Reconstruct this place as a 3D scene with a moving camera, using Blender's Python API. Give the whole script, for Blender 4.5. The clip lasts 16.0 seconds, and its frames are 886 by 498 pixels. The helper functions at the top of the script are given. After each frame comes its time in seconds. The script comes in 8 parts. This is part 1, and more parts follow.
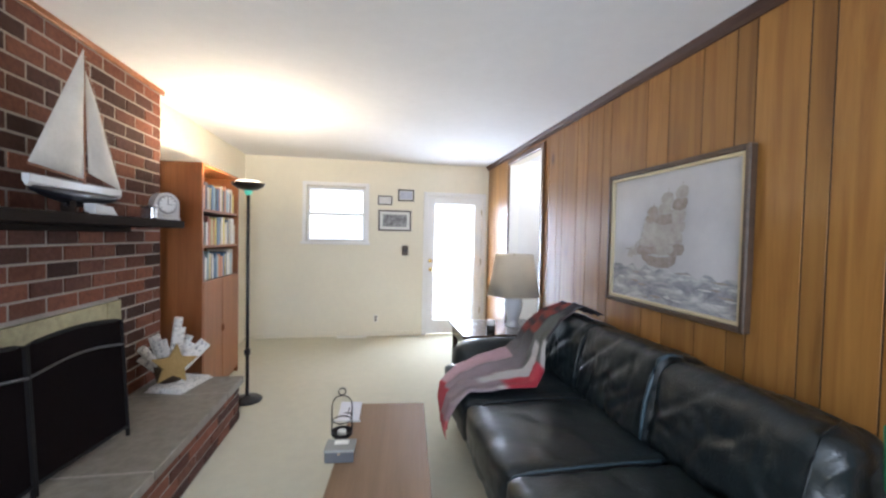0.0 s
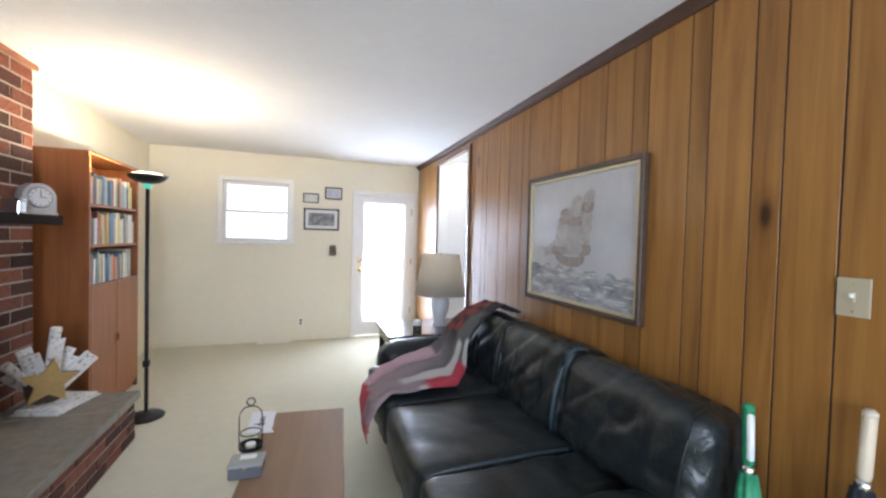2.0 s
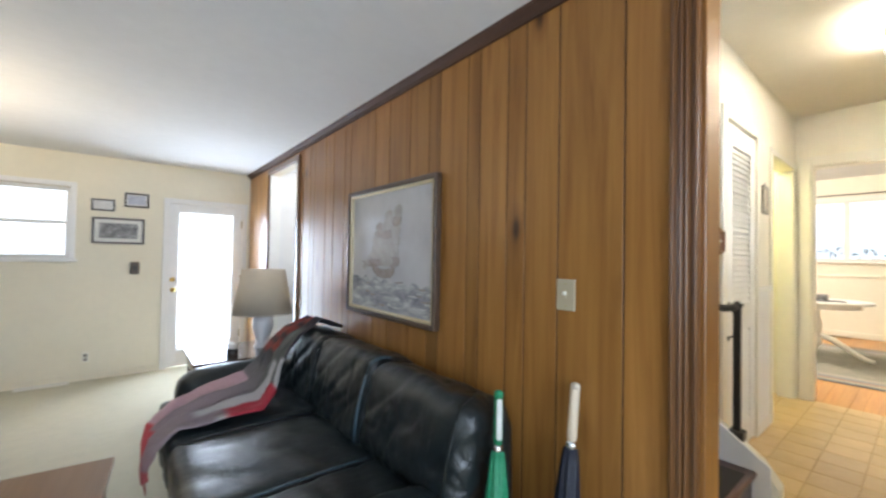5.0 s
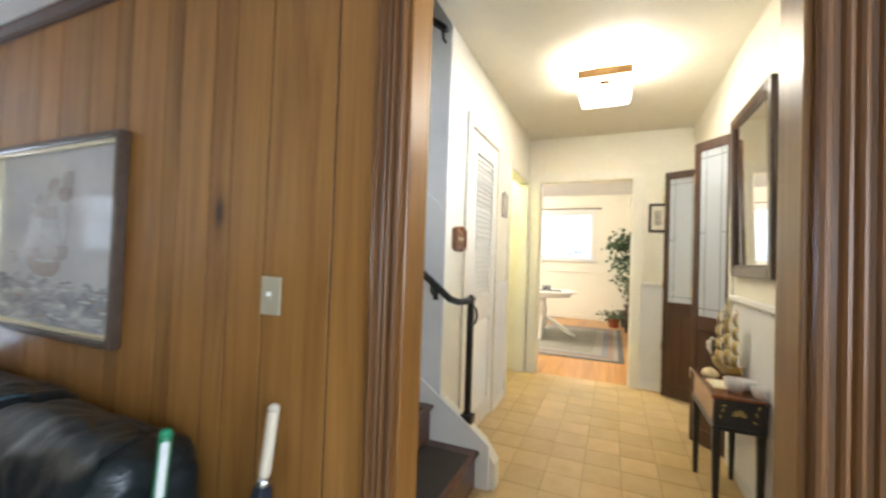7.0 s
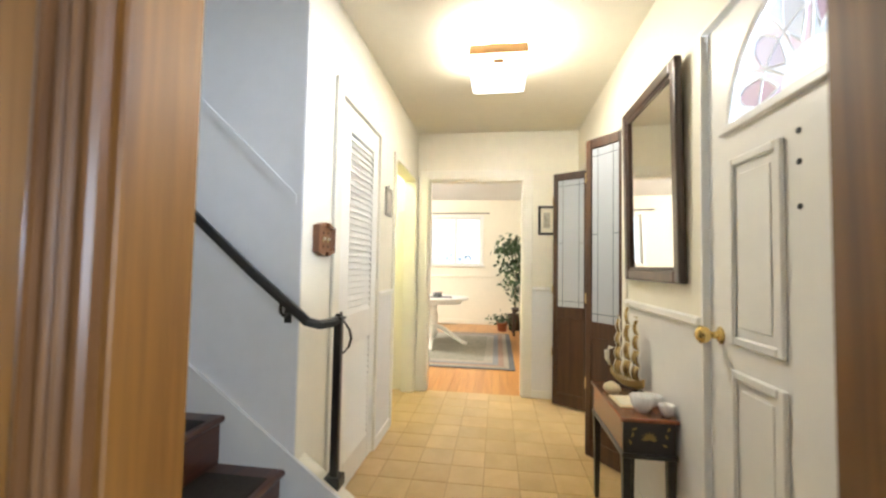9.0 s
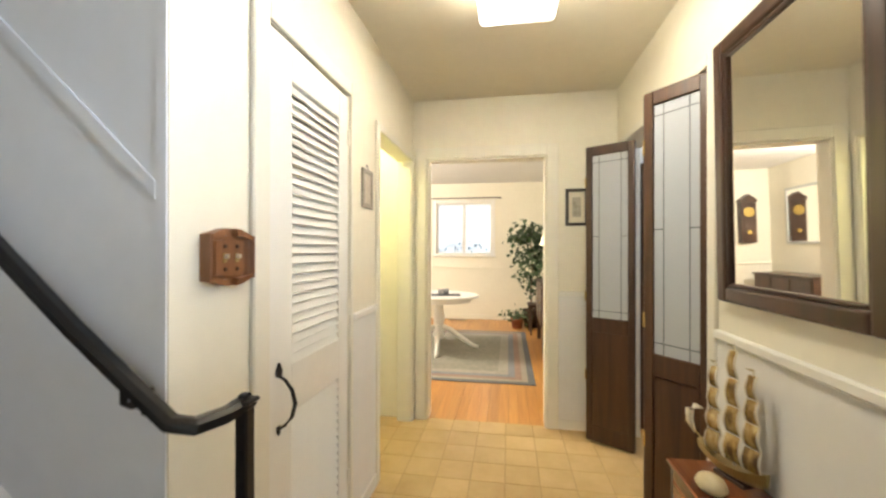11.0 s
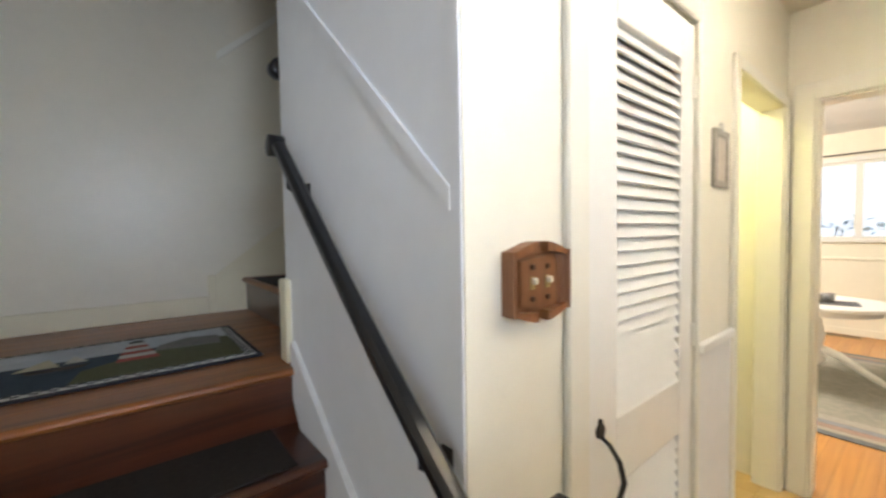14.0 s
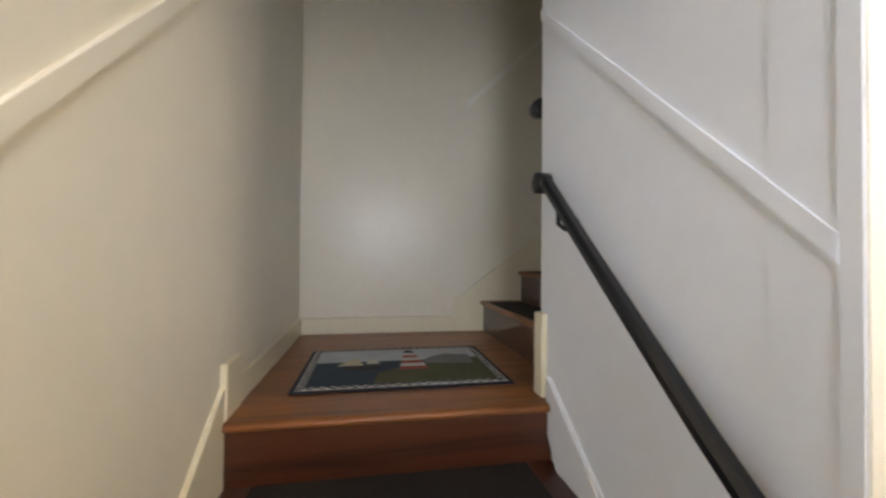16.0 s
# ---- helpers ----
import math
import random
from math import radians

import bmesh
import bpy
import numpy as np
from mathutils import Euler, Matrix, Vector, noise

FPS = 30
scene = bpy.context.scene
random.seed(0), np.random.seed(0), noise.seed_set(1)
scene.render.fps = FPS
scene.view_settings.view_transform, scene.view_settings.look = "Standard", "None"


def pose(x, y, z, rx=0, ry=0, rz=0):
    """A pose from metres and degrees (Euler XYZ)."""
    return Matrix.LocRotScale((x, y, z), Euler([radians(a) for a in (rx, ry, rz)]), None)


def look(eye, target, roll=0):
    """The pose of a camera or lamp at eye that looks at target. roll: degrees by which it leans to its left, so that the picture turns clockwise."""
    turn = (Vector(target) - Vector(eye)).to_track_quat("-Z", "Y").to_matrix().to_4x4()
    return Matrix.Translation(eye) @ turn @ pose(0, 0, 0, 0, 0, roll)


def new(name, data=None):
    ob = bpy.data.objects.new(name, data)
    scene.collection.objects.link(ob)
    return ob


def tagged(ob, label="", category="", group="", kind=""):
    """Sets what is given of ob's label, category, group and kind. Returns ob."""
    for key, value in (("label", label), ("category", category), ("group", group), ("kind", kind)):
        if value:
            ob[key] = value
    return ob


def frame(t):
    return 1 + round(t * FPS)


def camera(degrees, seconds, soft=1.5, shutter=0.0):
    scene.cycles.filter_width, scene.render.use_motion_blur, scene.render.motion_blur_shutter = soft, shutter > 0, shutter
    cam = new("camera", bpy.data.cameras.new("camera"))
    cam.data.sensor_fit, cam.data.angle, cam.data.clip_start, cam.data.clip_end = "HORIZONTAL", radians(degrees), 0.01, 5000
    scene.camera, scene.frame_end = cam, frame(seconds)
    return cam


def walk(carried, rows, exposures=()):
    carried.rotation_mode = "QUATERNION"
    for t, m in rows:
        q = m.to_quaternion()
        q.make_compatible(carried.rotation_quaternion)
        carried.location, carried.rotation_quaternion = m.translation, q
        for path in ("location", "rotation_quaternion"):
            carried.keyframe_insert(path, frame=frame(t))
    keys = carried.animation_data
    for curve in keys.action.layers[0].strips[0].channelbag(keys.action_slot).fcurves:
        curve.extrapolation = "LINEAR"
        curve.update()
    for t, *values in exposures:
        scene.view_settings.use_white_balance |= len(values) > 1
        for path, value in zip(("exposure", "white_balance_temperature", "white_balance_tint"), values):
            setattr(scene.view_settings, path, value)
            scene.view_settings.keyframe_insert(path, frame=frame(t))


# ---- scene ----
cam = camera(96.7, 16.0, soft=2.4, shutter=0.5)
PATH = [
    (0, (-1.607, 0.81, 1.381), (-1.262, 2.779, 1.322), 1.2),
    (0.5, (-1.591, 0.805, 1.384), (-1.18, 2.761, 1.32), 1.4),
    (1, (-1.56, 0.812, 1.384), (-1.06, 2.747, 1.314), 1.7),
    (1.5, (-1.537, 0.816, 1.382), (-0.957, 2.729, 1.315), 1.6),
    (2, (-1.52, 0.808, 1.383), (-0.863, 2.696, 1.331), 1.5),
    (2.5, (-1.508, 0.8, 1.382), (-0.796, 2.668, 1.339), 1.5),
    (3, (-1.504, 0.791, 1.382), (-0.754, 2.645, 1.349), 1.5),
    (5.5, (-1.182, 0.604, 1.369), (0.216, 2.033, 1.409), 0.6),
    (6, (-1.085, 0.557, 1.362), (0.449, 1.84, 1.399), 0.7),
    (6.5, (-0.992, 0.526, 1.371), (0.705, 1.582, 1.431), 2.3),
    (7, (-0.891, 0.558, 1.376), (0.945, 1.352, 1.418), 2.0),
    (7.5, (-0.816, 0.575, 1.376), (1.119, 1.076, 1.444), 1.3),
    (8, (-0.71, 0.592, 1.369), (1.261, 0.92, 1.454), 1.0),
    (8.5, (-0.54, 0.598, 1.376), (1.433, 0.902, 1.493), 1.0),
    (9, (-0.382, 0.627, 1.378), (1.597, 0.901, 1.465), 1.1),
    (11.5, (0.531, 0.704, 1.562), (2.498, 1.066, 1.535), -0.4),
    (12, (0.649, 0.775, 1.599), (2.582, 1.289, 1.599), -0.6),
    (12.5, (0.706, 0.827, 1.596), (2.547, 1.608, 1.547), -0.3),
    (13, (0.739, 0.862, 1.594), (2.402, 1.971, 1.552), -0.1),
    (13.5, (0.731, 0.894, 1.587), (2.178, 2.273, 1.536), -0.6),
    (14, (0.698, 0.932, 1.584), (1.953, 2.487, 1.502), -0.9),
    (14.5, (0.653, 0.959, 1.592), (1.697, 2.664, 1.527), -0.9),
    (15, (0.604, 0.985, 1.598), (1.442, 2.801, 1.557), -0.3),
    (15.5, (0.58, 1.015, 1.609), (1.179, 2.923, 1.577), -0.0),
    (16, (0.538, 1.039, 1.629), (0.894, 3.007, 1.661), 0.5),
]
EXPOSURES = [(0, -0.04, 5900, 14), (3, -0.04, 5900, 14), (5.5, -0.26, 6000, 10), (6.5, -0.08, 6050, 10), (7.5, -0.26, 5750, 8), (9, -0.16, 5850, 10), (11.5, -0.46, 6300, 10), (13, -0.4, 6100, 10), (14, -0.42, 6050, 12), (14.8, -0.34, 6450, 14), (16, -0.24, 6550, 15)]
walk(cam, [(t, look(eye, target, roll)) for t, eye, target, roll in PATH], EXPOSURES)
# ---- world and lights ----
world = bpy.data.worlds.new("sky")
scene.world = world
world.use_nodes = True
wn = world.node_tree.nodes
sky = wn.new("ShaderNodeTexSky")
sky.sky_type, sky.sun_disc = "NISHITA", False
sky.sun_elevation, sky.sun_rotation = radians(40), radians(200)
wn["Background"].inputs["Strength"].default_value = 0.12
world.node_tree.links.new(sky.outputs[0], wn["Background"].inputs["Color"])

sun = new("sun", bpy.data.lights.new("sun", "SUN"))
sun.data.energy, sun.data.angle, sun.data.color = 1.0, radians(10), (1, 0.96, 0.9)
sun.matrix_world = look((0, 0, 0), (0.35, -0.5, -0.8))


def area(name, eye, target, w, h, power, color):
    """A soft lamp in an opening or a fitting."""
    li = bpy.data.lights.new(name, "AREA")
    li.shape, li.size, li.size_y, li.energy, li.color = "RECTANGLE", w, h, power, color
    ob = new(name, li)
    ob.matrix_world = look(eye, target)
    return ob


def bulb(name, eye, power, color, radius=0.04):
    li = bpy.data.lights.new(name, "POINT")
    li.energy, li.color, li.shadow_soft_size = power, color, radius
    ob = new(name, li)
    ob.location = eye
    return ob


DAY = (0.78, 0.88, 1.0)
WARM = (1.0, 0.80, 0.52)
SOFT = (1.0, 0.89, 0.70)
area("daylight_glass_door", (-0.49, 6.5, 1.02), (-0.8, 0, 0.9), 0.58, 1.6, 56, DAY)
# lamp of the added, unseen rear window: bluish light for ceiling and stairs
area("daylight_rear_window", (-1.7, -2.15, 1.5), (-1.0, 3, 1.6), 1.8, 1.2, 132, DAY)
# weak fill through a made-up side window, to lift the panelling
area("daylight_side_window", (-3.42, -0.6, 1.5), (1.5, 0.9, 1.45), 1.6, 1.2, 20, DAY)
area("daylight_fanlight", (0.69, -1.2, 2.05), (0.66, 3, 2.0), 1.4, 0.8, 400, (0.78, 0.88, 1.0))
bulb("torchiere_bulb", (-2.62, 4.25, 1.782), 66, WARM, 0.03)
for by in (0.5, 0.7):
    bulb("hall_bulb", (1.925, by, 2.56), 34, SOFT, 0.05)
bulb("kitchen_bulb", (2.95, 1.9, 2.5), 30, (1.0, 0.90, 0.50), 0.1)
# added fill with no fitting, kept out of sight to brighten the dining room
bulb("dining_bulb", (5.4, 3.2, 2.45), 300, (1.0, 0.90, 0.74), 0.1)
# added fill that whitens the side room; its real source is unseen
bulb("side_room_bulb", (0.55, 4.95, 2.2), 14, (1.0, 0.96, 0.9), 0.1)
# bluish fill added behind the folding doors, no lamp modelled or seen
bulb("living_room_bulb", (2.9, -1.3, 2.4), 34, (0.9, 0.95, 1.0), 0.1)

# ---- materials ----
def shader(name, color, rough=0.5, metal=0.0, **more):
    """A principled material; returns it with its nodes and its principled node."""
    m = bpy.data.materials.new(name)
    m.use_nodes = True
    p = m.node_tree.nodes["Principled BSDF"]
    p.inputs["Base Color"].default_value = (*color, 1)
    p.inputs["Roughness"].default_value = rough
    p.inputs["Metallic"].default_value = metal
    for k, v in more.items():
        p.inputs[k.replace("_", " ")].default_value = v
    return m


def node(m, kind, **sockets):
    n = m.node_tree.nodes.new(kind)
    for k, v in sockets.items():
        n.inputs[k].default_value = v
    return n


def link(m, a, b):
    m.node_tree.links.new(a, b)


def coords(m, scale=(1, 1, 1), where="Object", shift=False):
    """Object coordinates in metres, stretched; shift moves them by the object's random number."""
    tc = node(m, "ShaderNodeTexCoord")
    mp = node(m, "ShaderNodeMapping")
    mp.inputs["Scale"].default_value = scale
    link(m, tc.outputs[where], mp.inputs["Vector"])
    if shift:
        oi = node(m, "ShaderNodeObjectInfo")
        mul = node(m, "ShaderNodeMath")
        mul.operation = "MULTIPLY"
        mul.inputs[1].default_value = 37.0
        link(m, oi.outputs["Random"], mul.inputs[0])
        link(m, mul.outputs[0], mp.inputs["Location"])
    return mp.outputs["Vector"]


def noise_tex(m, vec, scale, detail=4, rough=0.55, dist=0.0):
    n = node(m, "ShaderNodeTexNoise", Scale=scale, Detail=detail, Roughness=rough, Distortion=dist)
    link(m, vec, n.inputs["Vector"])
    return n.outputs["Fac"]


def ramp(m, fac, stops):
    r = node(m, "ShaderNodeValToRGB")
    e = r.color_ramp.elements
    e[0].position, e[0].color = stops[0][0], (*stops[0][1], 1)
    e[1].position, e[1].color = stops[-1][0], (*stops[-1][1], 1)
    for pos, c in stops[1:-1]:
        k = e.new(pos)
        k.color = (*c, 1)
    link(m, fac, r.inputs["Fac"])
    return r.outputs["Color"]


def blend(m, a, b, fac, mode="MIX"):
    x = node(m, "ShaderNodeMix")
    x.data_type, x.blend_type = "RGBA", mode
    for sock, v in ((x.inputs[6], a), (x.inputs[7], b)):
        if isinstance(v, tuple):
            sock.default_value = (*v, 1)
        else:
            link(m, v, sock)
    if isinstance(fac, float):
        x.inputs[0].default_value = fac
    else:
        link(m, fac, x.inputs[0])
    return x.outputs[2]


def bump(m, height, strength=0.2, dist=0.01):
    b = node(m, "ShaderNodeBump", Strength=strength, Distance=dist)
    link(m, height, b.inputs["Height"])
    link(m, b.outputs["Normal"], m.node_tree.nodes["Principled BSDF"].inputs["Normal"])


def base(m, col):
    link(m, col, m.node_tree.nodes["Principled BSDF"].inputs["Base Color"])


def tone(m, col, fac, lo, hi):
    """col multiplied by a grey between lo and hi, after fac."""
    g = ramp(m, fac, [(0.25, (lo, lo, lo)), (0.75, (hi, hi, hi))])
    return blend(m, col, g, 1.0, "MULTIPLY")


def paint(name, color, rough=0.6, grain=0.03):
    m = shader(name, color, rough)
    v = coords(m)
    big = noise_tex(m, v, 1.1, 3)
    c = tone(m, ramp(m, big, [(0, color), (1, color)]), big, 0.95, 1.02)
    c = tone(m, c, noise_tex(m, v, 14, 5), 0.975, 1.015)
    base(m, c)
    bump(m, noise_tex(m, v, 220, 3), grain * 4, 0.002)
    return m


def wood(name, dark, light, rough=0.4, axis=2, fine=1.0, vary=(0.75, 1.2), knots=False, coat=0.0, fibre=(0.8, 1.1)):
    """Grained timber whose grain runs along the axis; each object takes its own tone."""
    m = shader(name, light, rough, Coat_Weight=coat, Coat_Roughness=0.2)
    sc = [9 * fine] * 3
    sc[axis] = 0.55 * fine
    v = coords(m, tuple(sc), shift=True)
    g = noise_tex(m, v, 1.4, 7, 0.62, 1.2)
    sc2 = [60 * fine] * 3
    sc2[axis] = 1.5 * fine
    v2 = coords(m, tuple(sc2), shift=True)
    f = noise_tex(m, v2, 1.5, 5, 0.6)
    mid = tuple((a + b) / 2 for a, b in zip(dark, light))
    c = ramp(m, g, [(0.28, dark), (0.48, mid), (0.72, light)])
    c = tone(m, c, f, *fibre)
    if knots:
        vo = node(m, "ShaderNodeTexVoronoi", Scale=1.0)
        sk = [3.6] * 3
        sk[axis] = 1.5
        link(m, coords(m, tuple(sk), shift=True), vo.inputs["Vector"])
        k = ramp(m, vo.outputs["Distance"], [(0.035, (0.16, 0.1, 0.07)), (0.10, (0.8, 0.75, 0.7)), (0.19, (1, 1, 1))])
        c = blend(m, c, k, 1.0, "MULTIPLY")
    oi = node(m, "ShaderNodeObjectInfo")
    c = blend(m, c, ramp(m, oi.outputs["Random"], [(0, (vary[0],) * 3), (1, (vary[1],) * 3)]), 1.0, "MULTIPLY")
    base(m, c)
    bump(m, f, 0.08, 0.003)
    return m


def speckle(name, c1, c2, scale, rough=0.8, strength=0.3, dist=0.004, vary=None, detail=6, blot=(0.86, 1.08)):
    """A mottled surface of two colours with relief (stone, brick, carpet, cloth)."""
    m = shader(name, c1, rough)
    v = coords(m, shift=vary is not None)
    n = noise_tex(m, v, scale, detail, 0.65)
    b = noise_tex(m, v, scale * 0.08, 3)
    c = ramp(m, n, [(0.3, c1), (0.7, c2)])
    c = tone(m, c, b, *blot)
    if vary:
        oi = node(m, "ShaderNodeObjectInfo")
        c = blend(m, c, ramp(m, oi.outputs["Random"], vary), 1.0, "MULTIPLY")
    base(m, c)
    bump(m, n, strength, dist)
    return m


def emitter(name, color, strength):
    m = shader(name, color, 0.5)
    p = m.node_tree.nodes["Principled BSDF"]
    p.inputs["Emission Color"].default_value = (*color, 1)
    p.inputs["Emission Strength"].default_value = strength
    return m


M = {
    "ceiling": paint("ceiling_paint", (0.80, 0.80, 0.80), 0.9, 0.06),
    "cream": paint("cream_wall_paint", (0.82, 0.765, 0.61), 0.55),
    "hall": paint("hall_cream_paint", (0.84, 0.80, 0.68), 0.5),
    "white": paint("white_wall_paint", (0.80, 0.80, 0.80), 0.5),
    "staircream": paint("stair_cream_paint", (0.77, 0.71, 0.575), 0.35),
    "yellow": paint("pale_yellow_paint", (0.84, 0.83, 0.60), 0.6),
    "stairwall": paint("stair_wall_paint", (0.82, 0.83, 0.86), 0.32),
    "trim": paint("white_trim_gloss", (0.84, 0.83, 0.80), 0.3, 0.01),
    "creamtrim": paint("cream_trim_gloss", (0.82, 0.79, 0.70), 0.35, 0.01),
    "door": paint("white_door_paint", (0.84, 0.835, 0.82), 0.35, 0.01),
    "panel": wood("knotty_pine_panelling", (0.205, 0.086, 0.019), (0.375, 0.180, 0.044), 0.40, 2, 1.0, (0.76, 1.14), True, 0.18, (0.90, 1.05)),
    "casing": wood("stained_casing", (0.10, 0.038, 0.010), (0.215, 0.092, 0.025), 0.36, 2, 1.0, (0.8, 1.1), False, 0.3),
    "jamb": wood("orange_pine_jamb", (0.125, 0.046, 0.007), (0.27, 0.115, 0.018), 0.42, 2, 1.0, (1.0, 1.0), True, 0.2, (0.9, 1.05)),
    "crown": wood("dark_crown_wood", (0.045, 0.018, 0.009), (0.09, 0.036, 0.016), 0.7, 1),
    "groove": shader("groove_shadow_wood", (0.035, 0.016, 0.008), 0.7),
    "teak": wood("teak_veneer", (0.215, 0.068, 0.018), (0.335, 0.118, 0.036), 0.38, 2, 1.0, (0.9, 1.1)),
    "coffee": wood("coffee_table_veneer", (0.23, 0.142, 0.078), (0.29, 0.182, 0.105), 0.55, 1, 1.0, (0.97, 1.03), False, 0.0, (0.93, 1.04)),
    "darkwood": wood("dark_stained_wood", (0.022, 0.010, 0.006), (0.075, 0.030, 0.014), 0.35, 2, 1.0, (0.9, 1.1), False, 0.25),
    "bifold": wood("bifold_walnut", (0.028, 0.011, 0.005), (0.085, 0.035, 0.013), 0.4, 2, 1.0, (0.85, 1.15)),
    "tread": wood("stair_tread_oak", (0.11, 0.032, 0.008), (0.37, 0.125, 0.022), 0.4, 0, 1.0, (0.85, 1.1), False, 0.12),
    "riser": wood("stair_riser_mahogany", (0.025, 0.008, 0.004), (0.11, 0.030, 0.010), 0.3, 0, 1.0, (0.8, 1.1), False, 0.35),
    "floorboard": wood("honey_oak_floor", (0.45, 0.19, 0.036), (0.62, 0.31, 0.075), 0.4, 0, 1.0, (0.92, 1.06), False, 0.3),
    "carpet": speckle("cream_carpet", (0.54, 0.51, 0.385), (0.635, 0.60, 0.47), 160, 0.95, 0.4, 0.005, None, 6, (0.96, 1.03)),
    "brick": speckle("red_brown_brick", (0.098, 0.038, 0.024), (0.172, 0.070, 0.042), 40, 0.85, 0.5, 0.006,
                     [(0, (0.24, 0.26, 0.30)), (0.3, (0.5, 0.5, 0.54)), (0.55, (0.95, 0.9, 0.85)), (1, (1.35, 1.2, 1.1))]),
    "mortar": speckle("grey_mortar", (0.30, 0.27, 0.24), (0.40, 0.37, 0.33), 60, 0.95, 0.5, 0.004),
    "slate": speckle("grey_hearth_slab", (0.17, 0.15, 0.12), (0.26, 0.235, 0.20), 18, 0.55, 0.25, 0.004, [(0, (0.85,) * 3), (1, (1.1,) * 3)]),
    "tile": speckle("beige_floor_tile", (0.50, 0.335, 0.140), (0.61, 0.435, 0.210), 5, 0.34, 0.06, 0.002, [(0, (0.94,) * 3), (1, (1.04,) * 3)]),
    "grout": speckle("tile_grout", (0.37, 0.24, 0.10), (0.45, 0.31, 0.145), 80, 0.9),
    "soot": speckle("sooty_firebox", (0.012, 0.011, 0.011), (0.03, 0.028, 0.027), 30, 0.9),
    "brass": shader("aged_brass", (0.42, 0.34, 0.17), 0.42, 1.0),
    "gold": shader("polished_brass", (0.85, 0.62, 0.22), 0.18, 1.0),
    "black": shader("black_metal", (0.014, 0.014, 0.016), 0.4, 0.3),
    "mantel": wood("dark_mantel_beam", (0.014, 0.010, 0.008), (0.034, 0.024, 0.019), 0.75, 1),
    "chrome": shader("silver_metal", (0.75, 0.76, 0.78), 0.2, 1.0),
    "ivory": shader("ivory_plastic", (0.44, 0.38, 0.26), 0.4),
    "mirror": shader("mirror_glass", (0.92, 0.93, 0.92), 0.02, 1.0),
    "sky_glow": emitter("bright_daylight_outside", (0.90, 0.94, 1.0), 2.1),
    "street_glow": emitter("hazy_daylight_outside", (0.84, 0.91, 1.0), 1.05),
}
M["leather"] = speckle("dark_green_black_leather", (0.008, 0.012, 0.013), (0.014, 0.021, 0.024), 45, 0.34, 0.25, 0.003)
lm_ = M["leather"]
lv = coords(lm_)
crease = node(lm_, "ShaderNodeTexVoronoi", Scale=9.0, Randomness=1.0)
crease.feature = "DISTANCE_TO_EDGE"
warp = node(lm_, "ShaderNodeVectorMath")
warp.operation = "ADD"
wn_ = node(lm_, "ShaderNodeTexNoise", Scale=5.0, Detail=3.0)
link(lm_, lv, wn_.inputs["Vector"])
link(lm_, lv, warp.inputs[0])
link(lm_, wn_.outputs["Color"], warp.inputs[1])
link(lm_, warp.outputs[0], crease.inputs["Vector"])
fine_ = noise_tex(lm_, lv, 380, 3)
mixh = node(lm_, "ShaderNodeMath")
mixh.operation = "MULTIPLY_ADD"
link(lm_, fine_, mixh.inputs[0])
mixh.inputs[1].default_value = 0.10
edge_ = ramp(lm_, crease.outputs["Distance"], [(0.0, (0.55, 0.55, 0.55)), (0.07, (1, 1, 1))])
link(lm_, edge_, mixh.inputs[2])
bump(lm_, mixh.outputs[0], 0.25, 0.006)
glass = shader("clear_glass", (1, 1, 1), 0.02, Transmission_Weight=1.0, IOR=1.45)
M["glass"] = glass

for key, level in (("mantel", 0.04), ("coffee", 0.2), ("brick", 0.2), ("soot", 0.1), ("carpet", 0.1), ("panel", 0.35)):
    M[key].node_tree.nodes["Principled BSDF"].inputs["Specular IOR Level"].default_value = level

# ---- mesh tools ----
def cube(bm, a, b, bevel=0.0, seg=1):
    """A box between two corners, added to bm, its edges rounded."""
    lo = [min(p, q) for p, q in zip(a, b)]
    hi = [max(p, q) for p, q in zip(a, b)]
    r = bmesh.ops.create_cube(bm, size=1.0)
    for v in r["verts"]:
        v.co = Vector([(l + h) / 2 + c * (h - l) for l, h, c in zip(lo, hi, v.co)])
    if bevel > 0:
        es = list({e for v in r["verts"] for e in v.link_edges})
        bmesh.ops.bevel(bm, geom=es, offset=bevel, segments=seg, profile=0.5, affect="EDGES")
    return bm


def box(a, b, bevel=0.0, seg=1):
    return cube(bmesh.new(), a, b, bevel, seg)


def boxes(*pairs, bevel=0.0):
    bm = bmesh.new()
    for a, b in pairs:
        cube(bm, a, b, bevel)
    return bm


def lathe(profile, n=24, at=(0, 0, 0), bm=None):
    """A turned shape: (radius, height) rows round the upright axis through at."""
    bm = bm or bmesh.new()
    rings = []
    for r, z in profile:
        if r < 1e-5:
            rings.append([bm.verts.new((at[0], at[1], at[2] + z))])
        else:
            rings.append([bm.verts.new((at[0] + r * math.cos(2 * math.pi * k / n), at[1] + r * math.sin(2 * math.pi * k / n), at[2] + z)) for k in range(n)])
    for p, q in zip(rings, rings[1:]):
        for k in range(n):
            f = [p[k % len(p)], p[(k + 1) % len(p)], q[(k + 1) % len(q)], q[k % len(q)]]
            f = list(dict.fromkeys(f))
            if len(f) > 2:
                bm.faces.new(f)
    for ring, flip in ((rings[0], True), (rings[-1], False)):
        if len(ring) > 2:
            bm.faces.new(list(reversed(ring)) if flip else ring)
    bmesh.ops.recalc_face_normals(bm, faces=bm.faces)
    return bm


